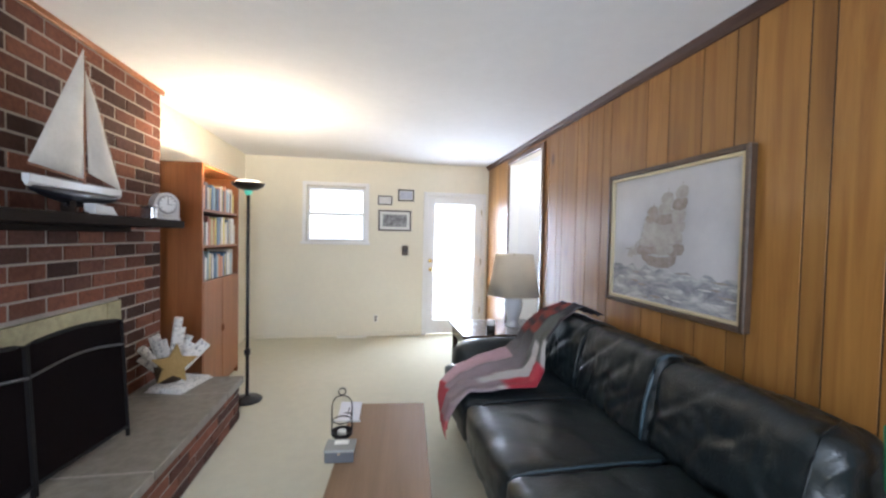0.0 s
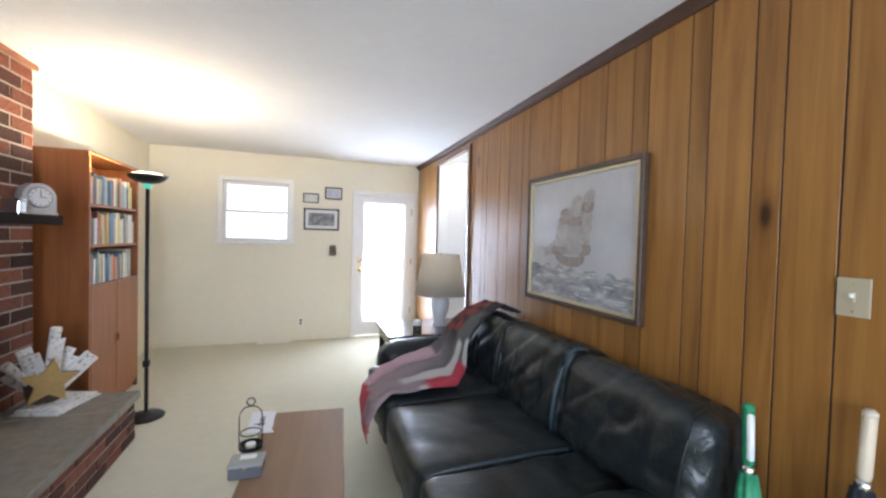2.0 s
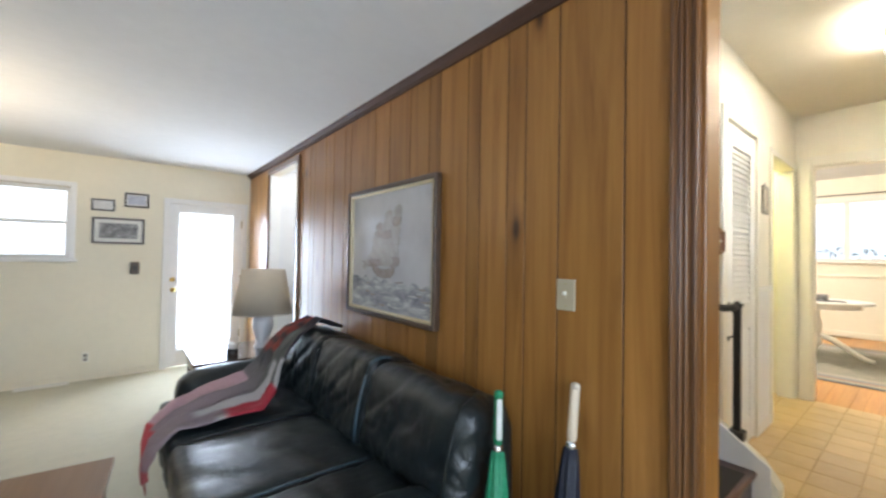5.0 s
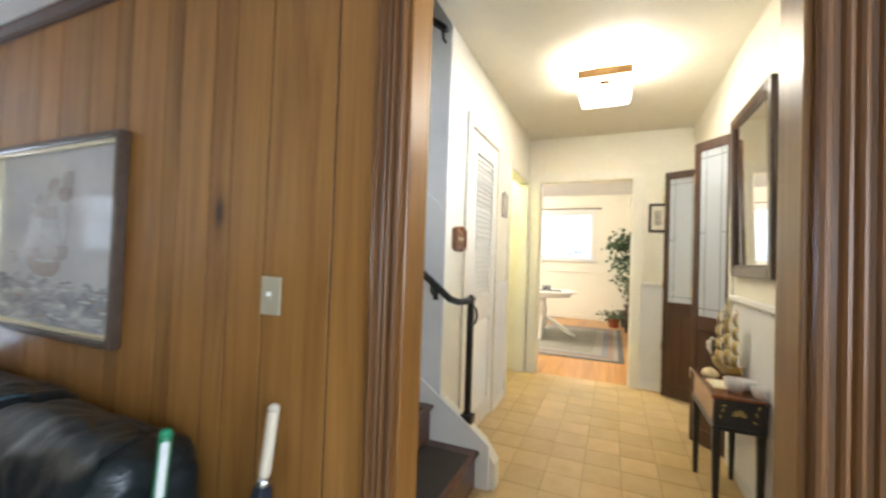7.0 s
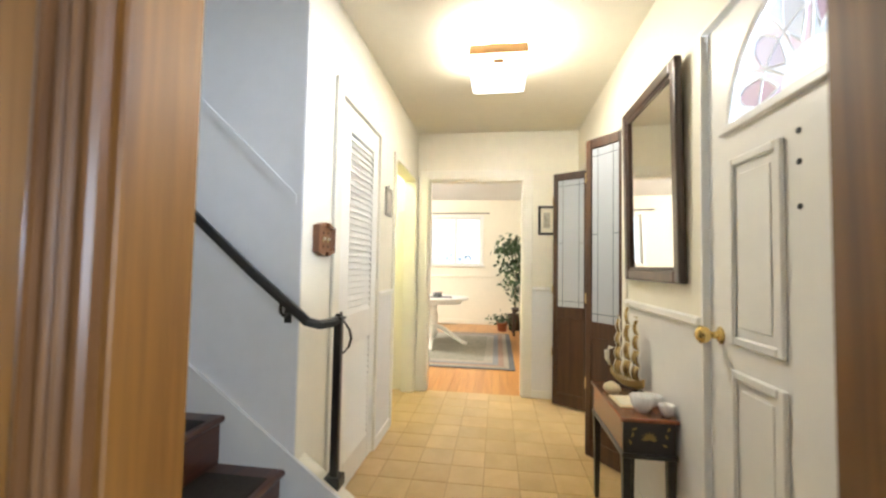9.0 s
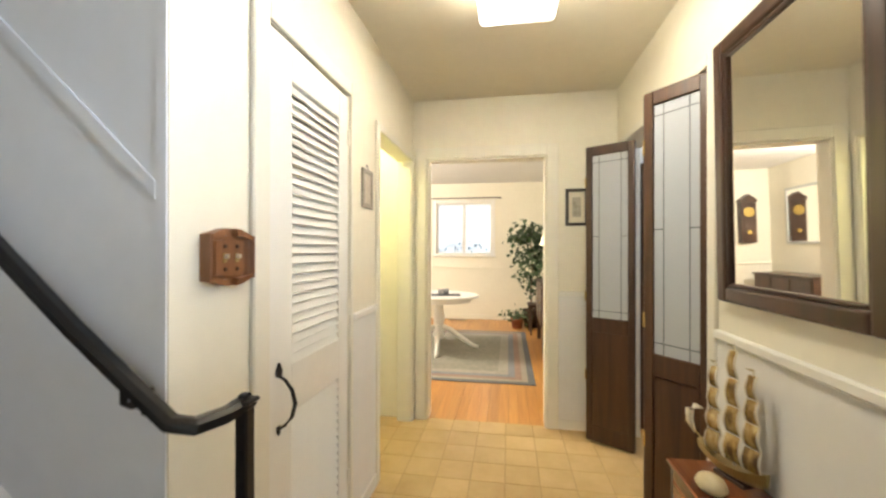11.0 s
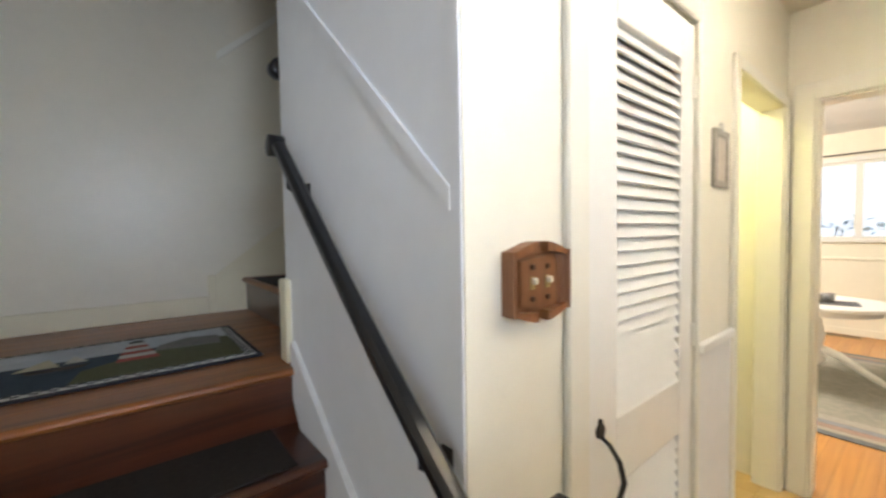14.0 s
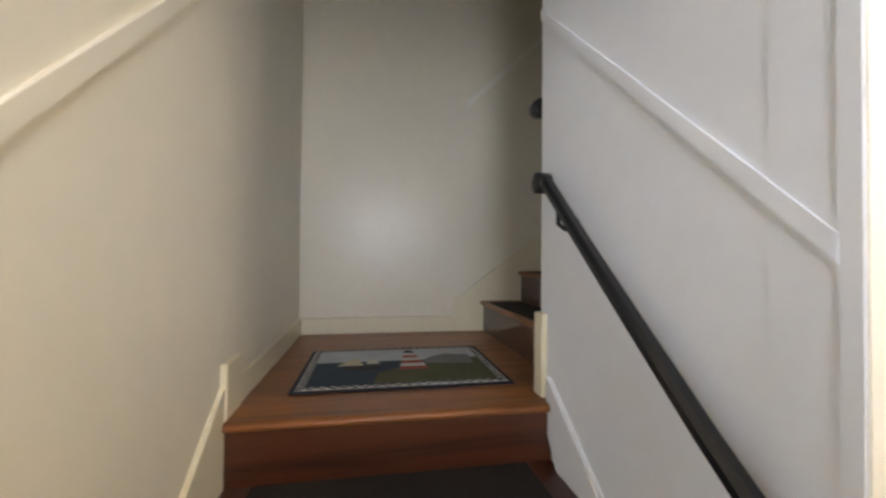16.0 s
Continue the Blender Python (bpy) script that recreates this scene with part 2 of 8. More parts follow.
def tube(points, r, n=10, bm=None):
    """A round rod along the points; r is one radius or one for each point."""
    bm = bm or bmesh.new()
    pts = [Vector(p) for p in points]
    rings = []
    for i, p in enumerate(pts):
        d = (pts[min(i + 1, len(pts) - 1)] - pts[max(i - 1, 0)]).normalized()
        u = d.cross(Vector((0, 0, 1)) if abs(d.z) < 0.9 else Vector((1, 0, 0))).normalized()
        w = d.cross(u)
        rr = r[i] if isinstance(r, (list, tuple)) else r
        rings.append([bm.verts.new(p + rr * (math.cos(2 * math.pi * k / n) * u + math.sin(2 * math.pi * k / n) * w)) for k in range(n)])
    for a, b in zip(rings, rings[1:]):
        for k in range(n):
            bm.faces.new((a[k], a[(k + 1) % n], b[(k + 1) % n], b[k]))
    bm.faces.new(list(reversed(rings[0])))
    bm.faces.new(rings[-1])
    bmesh.ops.recalc_face_normals(bm, faces=bm.faces)
    return bm


def prism(outline, vec, bm=None):
    """A flat outline pushed along vec."""
    bm = bm or bmesh.new()
    a = [bm.verts.new(p) for p in outline]
    b = [bm.verts.new(Vector(p) + Vector(vec)) for p in outline]
    bm.faces.new(a)
    bm.faces.new(list(reversed(b)))
    n = len(a)
    for k in range(n):
        bm.faces.new((a[k], b[k], b[(k + 1) % n], a[(k + 1) % n]))
    bmesh.ops.recalc_face_normals(bm, faces=bm.faces)
    return bm


def mesh_of(name, bm, material, smooth=False):
    me = bpy.data.meshes.new(name)
    bm.to_mesh(me)
    bm.free()
    me.materials.append(material)
    if smooth:
        for p in me.polygons:
            p.use_smooth = True
    return me


ROOTS = {}


def part(name, bm, material, parent=None, label="", smooth=False, local=False):
    """A bmesh as one mesh object under its thing or part; its corners are given in the world, or, with local, from the thing's base."""
    m = ROOTS.get(parent.name) if parent else None
    if m is not None and not local:
        bm.transform(m.inverted())
    ob = new(name, mesh_of(name, bm, material, smooth))
    if parent:
        ob.parent = parent
        if m is not None:
            ROOTS[ob.name] = m
    if label:
        ob["label"] = label
    return ob


def thing(name, label, category, at=(0, 0, 0), turn=0, group=""):
    ob = new(name)
    ob.empty_display_size = 0.1
    ob.matrix_world = pose(*at, 0, 0, turn)
    ROOTS[ob.name] = pose(*at, 0, 0, turn)
    return tagged(ob, label, category, group)


def built(name, bm, material, label, category):
    """A piece of the setting."""
    return tagged(part(name, bm, material), label, category, kind="structure")


def piece(name, mesh, parent, at):
    ob = new(name, mesh)
    ob.parent = parent
    ob.location = at
    return ob

# ---- the shell: sizes in metres ----
FAR, LEFT, REAR = 6.30, -3.26, -2.0          # family room walls
CEIL, HF, HC = 2.40, 0.17, 2.69              # family ceiling, hall floor and hall ceiling
BACK = 0.11                                  # stair side of the panelled wall
HL, HR, HE = 1.42, -0.12, 3.43               # hall walls: left, right, end
O1, O2, OT = 0.236, 1.067, 2.22                # opening between family room and hall
N1, N2, NT = 4.44, 5.40, 2.27                # cased opening near the far wall

built("floor", box((LEFT - 0.1, REAR - 0.1, -0.12), (0.0, FAR + 0.1, 0)), M["carpet"], "cream wall-to-wall carpet of the family room", "floor")
built("ceiling", box((LEFT - 0.1, REAR - 0.1, CEIL), (0.0, FAR + 0.1, CEIL + 0.1)), M["ceiling"], "smooth white ceiling of the family room", "ceiling")
U1, U2 = -1.4, 0.2                           # added side window behind the start, never in view
built("wall_west", boxes(((LEFT - 0.1, U2, 0), (LEFT, FAR + 0.1, CEIL)), ((LEFT - 0.1, REAR - 0.1, 0), (LEFT, U1, CEIL)), ((LEFT - 0.1, U1, 0), (LEFT, U2, 0.9)), ((LEFT - 0.1, U1, 2.1), (LEFT, U2, CEIL))), M["cream"], "cream painted side wall of the family room", "wall")
# far wall with a window and a glazed door
W1, W2, WB, WT = -2.50, -1.73, 1.29, 2.04
D1, D2, DT = -0.87, -0.09, 1.95
built("wall_north", boxes(
    ((LEFT, FAR, 0), (W1, FAR + 0.14, CEIL)), ((W1, FAR, 0), (W2, FAR + 0.14, WB)), ((W1, FAR, WT), (W2, FAR + 0.14, CEIL)),
    ((W2, FAR, 0), (D1, FAR + 0.14, CEIL)), ((D1, FAR, DT), (D2, FAR + 0.14, CEIL)), ((D2, FAR, 0), (0.0, FAR + 0.14, CEIL))),
    M["cream"], "cream painted far wall with a window and a glazed door", "wall")
V1, V2, VB, VT = -2.6, -0.8, 0.9, 2.1        # added rear window, never in view
built("wall_south", boxes(((LEFT, REAR - 0.1, 0), (V1, REAR, CEIL)), ((V2, REAR - 0.1, 0), (0, REAR, CEIL)), ((V1, REAR - 0.1, 0), (V2, REAR, VB)), ((V1, REAR - 0.1, VT), (V2, REAR, CEIL))), M["cream"], "cream painted rear wall with an added window", "wall")
# wood panelled wall: core, with two openings
T = 0.014
wall_panel = built("wall_east", boxes(
    ((T, REAR, 0), (BACK, O1, 2.8)), ((T, O1, OT), (BACK, O2, 2.8)), ((T, O2, 0), (BACK, N1, 2.8)),
    ((T, N1, NT), (BACK, N2, 2.8)), ((T, N2, 0), (BACK, FAR + 0.1, 2.8))),
    M["staircream"], "long wall panelled in stained knotty pine boards", "wall")
# hall
built("hall_floor", boxes(((BACK, HR - 0.3, -0.1), (HE, HL, HF - 0.0025)), ((0.0, O1, -0.1), (BACK, O2, HF - 0.004)),
                          ((2.56, HL, -0.1), (HE, 2.2, HF - 0.0025))), M["grout"], "grouted bed of the beige tiled hall floor", "floor")
built("hall_ceiling", box((BACK, HR - 0.1, HC), (HE + 0.1, HL, HC + 0.1)), M["hall"], "cream painted hall ceiling", "ceiling")
C1, C2, CT = 1.50, 2.135, 2.235              # louvred closet
K1, K2, KT = 2.57, 3.37, 2.20                # doorway on the left of the hall
SX = 1.138                                   # stair wall
wall_hl = built("wall_hall_north", boxes(
    ((SX, HL, 0.1), (C1, HL + 0.11, 5.2)), ((C1, HL, CT), (C2, HL + 0.11, 5.2)), ((C2, HL, 0.1), (K1, HL + 0.11, 5.2)),
    ((K1, HL, KT), (K2, HL + 0.11, HC + 0.1)), ((K2, HL, 0.1), (HE, HL + 0.11, HC + 0.1))), M["hall"], "cream hall wall with a closet and a doorway", "wall")
F1, F2, FT = 0.22, 1.16, 2.25                # front door
B1, B2, BT = 2.08, 3.39, 2.24                # doorway with folding doors
built("wall_hall_south", boxes(
    ((BACK, HR - 0.14, 0.1), (F1 - 0.014, HR, HC + 0.1)), ((F1 - 0.014, HR - 0.14, FT + 0.014), (F2 + 0.014, HR, HC + 0.1)), ((F2 + 0.014, HR - 0.14, 0.1), (B1, HR, HC + 0.1)),
    ((B1, HR - 0.14, BT), (B2, HR, HC + 0.1)), ((B2, HR - 0.14, 0.1), (HE, HR, HC + 0.1))), M["hall"], "cream hall wall with the front door and a wide doorway", "wall")
E1, E2, ET = 0.385, 1.31, 2.225              # doorway to the dining room
built("wall_hall_east", boxes(
    ((HE, HR - 0.14, 0.1), (HE + 0.12, E1, 3.0)), ((HE, E1, ET), (HE + 0.12, E2, 3.0)), ((HE, E2, 0.1), (HE + 0.12, 4.2, 3.0))),
    M["hall"], "cream end wall of the hall with a doorway", "wall")
# dining room
DE, DN, DS, DC = 8.0, 3.6, -0.16, 2.80
built("dining_floor", box((HE, DS - 0.1, -0.1), (DE, DN, HF - 0.008)), M["groove"], "dark bed under the oak floorboards", "floor")
built("dining_ceiling", box((HE + 0.12, DS - 0.1, DC), (DE + 0.1, DN + 0.1, DC + 0.1)), M["ceiling"], "white dining room ceiling", "ceiling")
Q1, Q2, QB, QT = 0.98, 2.06, 1.42, 2.42
built("wall_dining_east", boxes(
    ((DE, DS - 0.1, 0.1), (DE + 0.12, Q1, DC)), ((DE, Q2, 0.1), (DE + 0.12, DN, DC)), ((DE, Q1, 0.1), (DE + 0.12, Q2, QB)), ((DE, Q1, QT), (DE + 0.12, Q2, DC))),
    M["hall"], "cream dining room wall with a window", "wall")
built("wall_dining_south", box((HE + 0.12, DS - 0.1, 0.1), (DE, DS, DC)), M["hall"], "cream dining room side wall", "wall")
built("wall_dining_north", box((HE + 0.12, DN, 0.1), (DE, DN + 0.1, DC)), M["hall"], "cream dining room far side wall", "wall")
# room on the left of the hall, small side room, room behind the folding doors
built("wall_kitchen", boxes(((K1 - 0.08, 2.2, 0.1), (HE, 2.265, 2.8)), ((C2 + 0.35, HL + 0.11, 0.1), (K1 - 0.08, 2.265, 2.8)), ((K1 - 0.08, HL + 0.11, 2.7), (HE, 2.2, 2.8))), M["yellow"], "pale walls of the room beside the hall", "wall")
built("wall_side_room", boxes(((1.0, N1 - 0.3, 0), (1.1, N2 + 0.3, 2.5)), ((BACK, N1 - 0.4, 0), (1.1, N1 - 0.3, 2.5)), ((BACK, N2 + 0.3, 0), (1.1, N2 + 0.4, 2.5)),
                              ((BACK, N1 - 0.3, 2.4), (1.0, N2 + 0.3, 2.5))), M["white"], "white walls of the small side room", "wall")
built("side_room_floor", box((0.0, N1 - 0.3, -0.1), (1.0, N2 + 0.3, -0.004)), M["carpet"], "carpet continuing into the side room", "floor")
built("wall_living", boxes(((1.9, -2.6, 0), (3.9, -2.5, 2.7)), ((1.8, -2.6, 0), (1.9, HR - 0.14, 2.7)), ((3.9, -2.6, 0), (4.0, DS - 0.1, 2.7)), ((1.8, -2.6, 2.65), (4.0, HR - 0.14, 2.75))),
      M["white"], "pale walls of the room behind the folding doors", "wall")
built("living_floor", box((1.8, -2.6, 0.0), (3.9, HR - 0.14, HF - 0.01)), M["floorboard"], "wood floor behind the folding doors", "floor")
# stairwell
LZ, LY, SB = 1.14, 2.26, 3.55                # landing height, its nose, back wall
WE = 2.37                                    # end of the wall beside the stairs
built("wall_stair_side", boxes(((SX, HL + 0.11, 0.1), (SX + 0.10, WE, 5.2))), M["stairwall"], "white wall beside the stairs", "wall")
built("wall_stair_back", box((BACK, SB, 0.1), (3.6, SB + 0.1, 5.2)), M["staircream"], "white back wall of the stair landing", "wall")
built("wall_stair_west", boxes(((BACK - 0.05, 0.9, 2.8), (BACK, SB, 5.2)), ((BACK, 0.95, HC + 0.1), (SX, 1.05, 5.2)), ((SX, WE - 0.1, 0.2), (3.6, WE, 1.2)),
                               ((3.5, WE - 0.1, 1.2), (3.6, SB, 5.2)), ((SX + 0.1, HL + 0.11, 2.8), (3.5, HL + 0.2, 5.2))), M["staircream"], "white upper walls of the stairwell", "wall")
built("stair_ceiling", box((BACK - 0.05, 0.95, 5.1), (3.6, SB + 0.1, 5.2)), M["ceiling"], "white ceiling over the stairs", "ceiling")
# outside
built("ground", box((-60, -60, -0.4), (60, 60, -0.2)), speckle("lawn", (0.05, 0.08, 0.02), (0.08, 0.12, 0.04), 12), "mown lawn round the house", "ground")
built("roof", box((LEFT - 0.5, REAR - 0.5, 5.3), (DE + 0.5, FAR + 0.5, 5.4)), M["ceiling"], "flat closing roof slab over the house", "roof")

# ---- family room: openings ----
trim = M["trim"]


def sash_window(name, x1, x2, z1, z2, y, label):
    """A hung window in a wall that faces -y: frame, two sashes, sill and panes."""
    w = built(name, boxes(((x1 - 0.05, y - 0.018, z1 - 0.0), (x1, y, z2 + 0.05)), ((x2, y - 0.018, z1), (x2 + 0.05, y, z2 + 0.05)), ((x1, y - 0.018, z2), (x2, y, z2 + 0.05)), bevel=0.004), trim, label, "window")
    ROOTS[w.name] = Matrix()
    part("window_sill", box((x1 - 0.07, y - 0.05, z1 - 0.035), (x2 + 0.07, y + 0.04, z1), 0.006), trim, w)
    zm = (z1 + z2) / 2
    for lo, hi, yy in ((z1, zm + 0.02, y + 0.05), (zm - 0.02, z2, y + 0.085)):
        s = part("sash", boxes(((x1, yy, lo), (x1 + 0.035, yy + 0.03, hi)), ((x2 - 0.035, yy, lo), (x2, yy + 0.03, hi)), ((x1 + 0.035, yy, lo), (x2 - 0.035, yy + 0.03, lo + 0.04)), ((x1 + 0.035, yy, hi - 0.04), (x2 - 0.035, yy + 0.03, hi)), bevel=0.003), trim, w)
        p = part("pane", box((x1 + 0.034, yy + 0.012, lo + 0.038), (x2 - 0.034, yy + 0.017, hi - 0.038)), M["glass"], s)
        p.visible_shadow = False
    return w


wf = sash_window("window_1", W1, W2, WB, WT, FAR, "white double-hung window over the cream wall, bright daylight behind")
blind = thing("window_blind", "white horizontal slatted blind hanging behind the window sashes", "blind", (-2.115, FAR + 0.128, WT - 0.03))
part("headrail", box((W1 + 0.005, FAR + 0.118, WT - 0.035), (W2 - 0.005, FAR + 0.138, WT - 0.002), 0.003), trim, blind)
slat_mesh = mesh_of("slat", box((-0.37, -0.011, -0.0008), (0.37, 0.011, 0.0008)), shader("blind_slat_white", (0.85, 0.86, 0.88), 0.5))
for k in range(26):
    s = piece("slat", slat_mesh, blind, (0, -0.003, -0.02 - 0.026 * k))
    s.rotation_euler = (radians(22), 0, 0)

# glazed door in the far wall
gd = built("door_1", boxes(((D1 - 0.06, FAR - 0.02, 0), (D1, FAR, DT + 0.06)), ((D2, FAR - 0.02, 0), (D2 + 0.06, FAR, DT + 0.06)), ((D1, FAR - 0.02, DT), (D2, FAR, DT + 0.06)), bevel=0.004), trim, "white glazed exterior door with a full-length pane, closed", "door")
ROOTS[gd.name] = Matrix()
leaf = part("door_leaf", boxes(((D1, FAR + 0.01, 0.02), (-0.775, FAR + 0.05, DT)), ((-0.185, FAR + 0.01, 0.02), (D2, FAR + 0.05, DT)), ((-0.775, FAR + 0.01, 0.02), (-0.185, FAR + 0.05, 0.20)), ((-0.775, FAR + 0.01, 1.86), (-0.185, FAR + 0.05, DT)), bevel=0.004), M["door"], gd)
pn = part("pane", box((-0.776, FAR + 0.027, 0.199), (-0.184, FAR + 0.033, 1.861)), M["glass"], leaf)
pn.visible_shadow = False
part("glazing_bead", boxes(((-0.775, FAR + 0.004, 0.2), (-0.76, FAR + 0.01, 1.86)), ((-0.2, FAR + 0.004, 0.2), (-0.185, FAR + 0.01, 1.86)), ((-0.76, FAR + 0.004, 0.2), (-0.2, FAR + 0.01, 0.215)), ((-0.76, FAR + 0.004, 1.845), (-0.2, FAR + 0.01, 1.86))), trim, leaf)
part("door_knob", tube([(-0.825, FAR + 0.01, 0.93), (-0.825, FAR - 0.02, 0.93), (-0.825, FAR - 0.025, 0.93), (-0.825, FAR - 0.05, 0.93), (-0.825, FAR - 0.06, 0.93)], [0.012, 0.012, 0.025, 0.027, 0.012], 14), M["gold"], leaf, "brass door knob", True)
part("deadbolt", tube([(-0.825, FAR + 0.01, 1.05), (-0.825, FAR - 0.008, 1.05), (-0.825, FAR - 0.012, 1.05)], [0.027, 0.026, 0.015], 14), M["gold"], leaf, "brass deadbolt", True)
for hz in (0.3, 1.0, 1.7):
    part("hinge", box((D2 - 0.012, FAR - 0.004, hz), (D2 + 0.012, FAR + 0.008, hz + 0.09), 0.002), M["brass"], gd)
# daylight outside the far wall
built("backdrop_garden", box((-4.5, FAR + 1.1, -0.2), (1.5, FAR + 1.2, 3.5)), M["sky_glow"], "bright overcast daylight beyond the garden", "backdrop")
rail = thing("deck_railing", "pale painted railing of the deck outside the glass door", "railing", (-0.6, FAR + 0.8, -0.2))
rmat = shader("pale_deck_paint", (0.75, 0.75, 0.75), 0.7)
part("top_rail", box((-2.0, FAR + 0.76, 0.98), (1.0, FAR + 0.84, 1.03), 0.006), rmat, rail)
part("bottom_rail", box((-2.0, FAR + 0.78, 0.1), (1.0, FAR + 0.82, 0.16), 0.006), rmat, rail)
for k in range(4):
    part("post", box((-2.0 + k * 0.97, FAR + 0.76, -0.2), (-1.91 + k * 0.97, FAR + 0.84, 1.06), 0.006), rmat, rail)

# unseen window added in the rear wall to hold its daylight lamp
rw = built("window_2", boxes(((V1 - 0.05, REAR, VB - 0.04), (V1, REAR + 0.02, VT + 0.05)), ((V2, REAR, VB - 0.04), (V2 + 0.05, REAR + 0.02, VT + 0.05)), ((V1, REAR, VT), (V2, REAR + 0.02, VT + 0.05)), ((V1, REAR, VB - 0.04), (V2, REAR + 0.04, VB)), ((-1.72, REAR - 0.07, VB), (-1.68, REAR - 0.03, VT))), trim, "white framed rear window, unseen and added for daylight", "window")

# frame of the made-up side window that carries the fill lamp
built("window_4", boxes(((LEFT, U1 - 0.05, 0.86), (LEFT + 0.02, U1, 2.15)), ((LEFT, U2, 0.86), (LEFT + 0.02, U2 + 0.05, 2.15)), ((LEFT, U1, 2.1), (LEFT + 0.02, U2, 2.15)), ((LEFT, U1, 0.86), (LEFT + 0.04, U2, 0.9)), ((LEFT - 0.07, -0.62, 0.9), (LEFT - 0.03, -0.58, 2.1))), trim, "white framed side window, unseen and added for light", "window")

# casings of the panelled wall
cas = M["casing"]


def fluted(y0, y1, z0, z1, flip=False):
    """An upright moulded casing on the panelled wall: back band, two reeds, a hollow and a bead at the opening."""
    prof = [(0.0, -0.021), (0.10, -0.024), (0.17, -0.022), (0.20, -0.013), (0.27, -0.011), (0.31, -0.016), (0.37, -0.019), (0.43, -0.016), (0.47, -0.010),
            (0.51, -0.016), (0.57, -0.019), (0.63, -0.016), (0.67, -0.009), (0.76, -0.008), (0.80, -0.014), (0.88, -0.019), (0.95, -0.017), (1.0, -0.010)]
    w = y1 - y0
    pts = [(x, (y0 + w * u) if flip else (y1 - w * u)) for u, x in prof]
    return prism([(x, y, z0) for x, y in pts] + [(T, pts[-1][1], z0), (T, pts[0][1], z0)], (0, 0, z1 - z0))


oc = built("opening_casing", fluted(O2 - 0.004, O2 + 0.072, 0, CEIL - 0.05), cas, "fluted dark-stained wooden casing of the hall opening", "trim")
ROOTS[oc.name] = Matrix()
part("casing_side", fluted(O1 - 0.096, O1 + 0.004, 0, CEIL - 0.05, True), cas, oc)
part("casing_head", box((-0.014, O1, OT), (T, O2, OT + 0.10), 0.004), cas, oc)
part("jamb", box((T - 0.01, O2 - 0.016, 0), (BACK + 0.012, O2 + 0.001, OT), 0.003), M["jamb"], oc, "pine jamb board of the opening")
part("jamb", box((T - 0.01, O1 - 0.001, 0), (BACK + 0.012, O1 + 0.016, OT), 0.003), M["jamb"], oc)
part("jamb", box((T - 0.01, O1 + 0.016, OT - 0.016), (BACK + 0.012, O2 - 0.016, OT), 0.003), M["panel"], oc)
nc = built("niche_casing", boxes(((-0.02, N1 - 0.05, 0), (T, N1, NT + 0.05)), ((-0.02, N2, 0), (T, N2 + 0.03, NT + 0.05)), ((-0.02, N1, NT), (T, N2, NT + 0.05)), bevel=0.004), cas, "narrow stained wooden casing of the side opening", "trim")
ROOTS[nc.name] = Matrix()
part("jamb_lining", boxes(((T - 0.01, N1 - 0.001, 0), (BACK + 0.01, N1 + 0.012, NT)), ((T - 0.01, N2 - 0.012, 0), (BACK + 0.01, N2 + 0.001, NT))), M["trim"], nc)
built("crown_moulding", prism([(0.0, REAR, CEIL), (-0.045, REAR, CEIL), (-0.04, REAR, CEIL - 0.012), (-0.018, REAR, CEIL - 0.03), (-0.012, REAR, CEIL - 0.05), (0.0, REAR, CEIL - 0.05)], (0, FAR - REAR, 0)), M["crown"], "dark wooden crown moulding along the panelled wall", "trim")

# ---- small wall things ----
def picture_frame(name, y, x1, x2, z1, z2, label, bar=0.018, mat_w=0.035, dark=(0.03, 0.022, 0.02), art=((0.55, 0.55, 0.55), (0.12, 0.12, 0.13))):
    t = thing(name, label, "picture", ((x1 + x2) / 2, y, z1))
    fm = shader("frame_dark", dark, 0.35)
    part("frame", boxes(((x1, y - 0.02, z1), (x1 + bar, y, z2)), ((x2 - bar, y - 0.02, z1), (x2, y, z2)), ((x1 + bar, y - 0.02, z1), (x2 - bar, y, z1 + bar)), ((x1 + bar, y - 0.02, z2 - bar), (x2 - bar, y, z2)), bevel=0.003), fm, t)
    part("mat_board", box((x1 + bar, y - 0.008, z1 + bar), (x2 - bar, y - 0.001, z2 - bar)), shader("mat_board", (0.72, 0.72, 0.68), 0.7), t)
    am = speckle("faded_print", art[0], art[1], 16, 0.5, 0.0)
    part("print", box((x1 + bar + mat_w, y - 0.012, z1 + bar + mat_w), (x2 - bar - mat_w, y - 0.008, z2 - bar - mat_w)), am, t)
    return t


picture_frame("picture_frame", FAR, -1.555, -1.105, 1.455, 1.74, "dark framed landscape photograph with a pale mat", 0.02, 0.04, art=((0.45, 0.45, 0.45), (0.05, 0.05, 0.055)))
picture_frame("picture_frame", FAR, -1.565, -1.37, 1.81, 1.935, "small black framed picture with a pale mat", 0.014, 0.012, art=((0.8, 0.78, 0.74), (0.6, 0.58, 0.55)))
picture_frame("picture_frame", FAR, -1.29, -1.07, 1.87, 2.03, "small black framed certificate on the wall", 0.018, 0.012, art=((0.6, 0.62, 0.7), (0.4, 0.42, 0.5)))
th = thing("wall_thermostat", "small brown plastic thermostat box on the wall", "thermostat", (-1.18, FAR, 1.12))
part("body", box((-1.225, FAR - 0.028, 1.12), (-1.14, FAR, 1.255), 0.01, 2), shader("brown_plastic", (0.09, 0.06, 0.035), 0.45), th)
part("dial", box((-1.205, FAR - 0.033, 1.165), (-1.16, FAR - 0.027, 1.215), 0.002), shader("dial_dark", (0.04, 0.03, 0.02), 0.4), th)


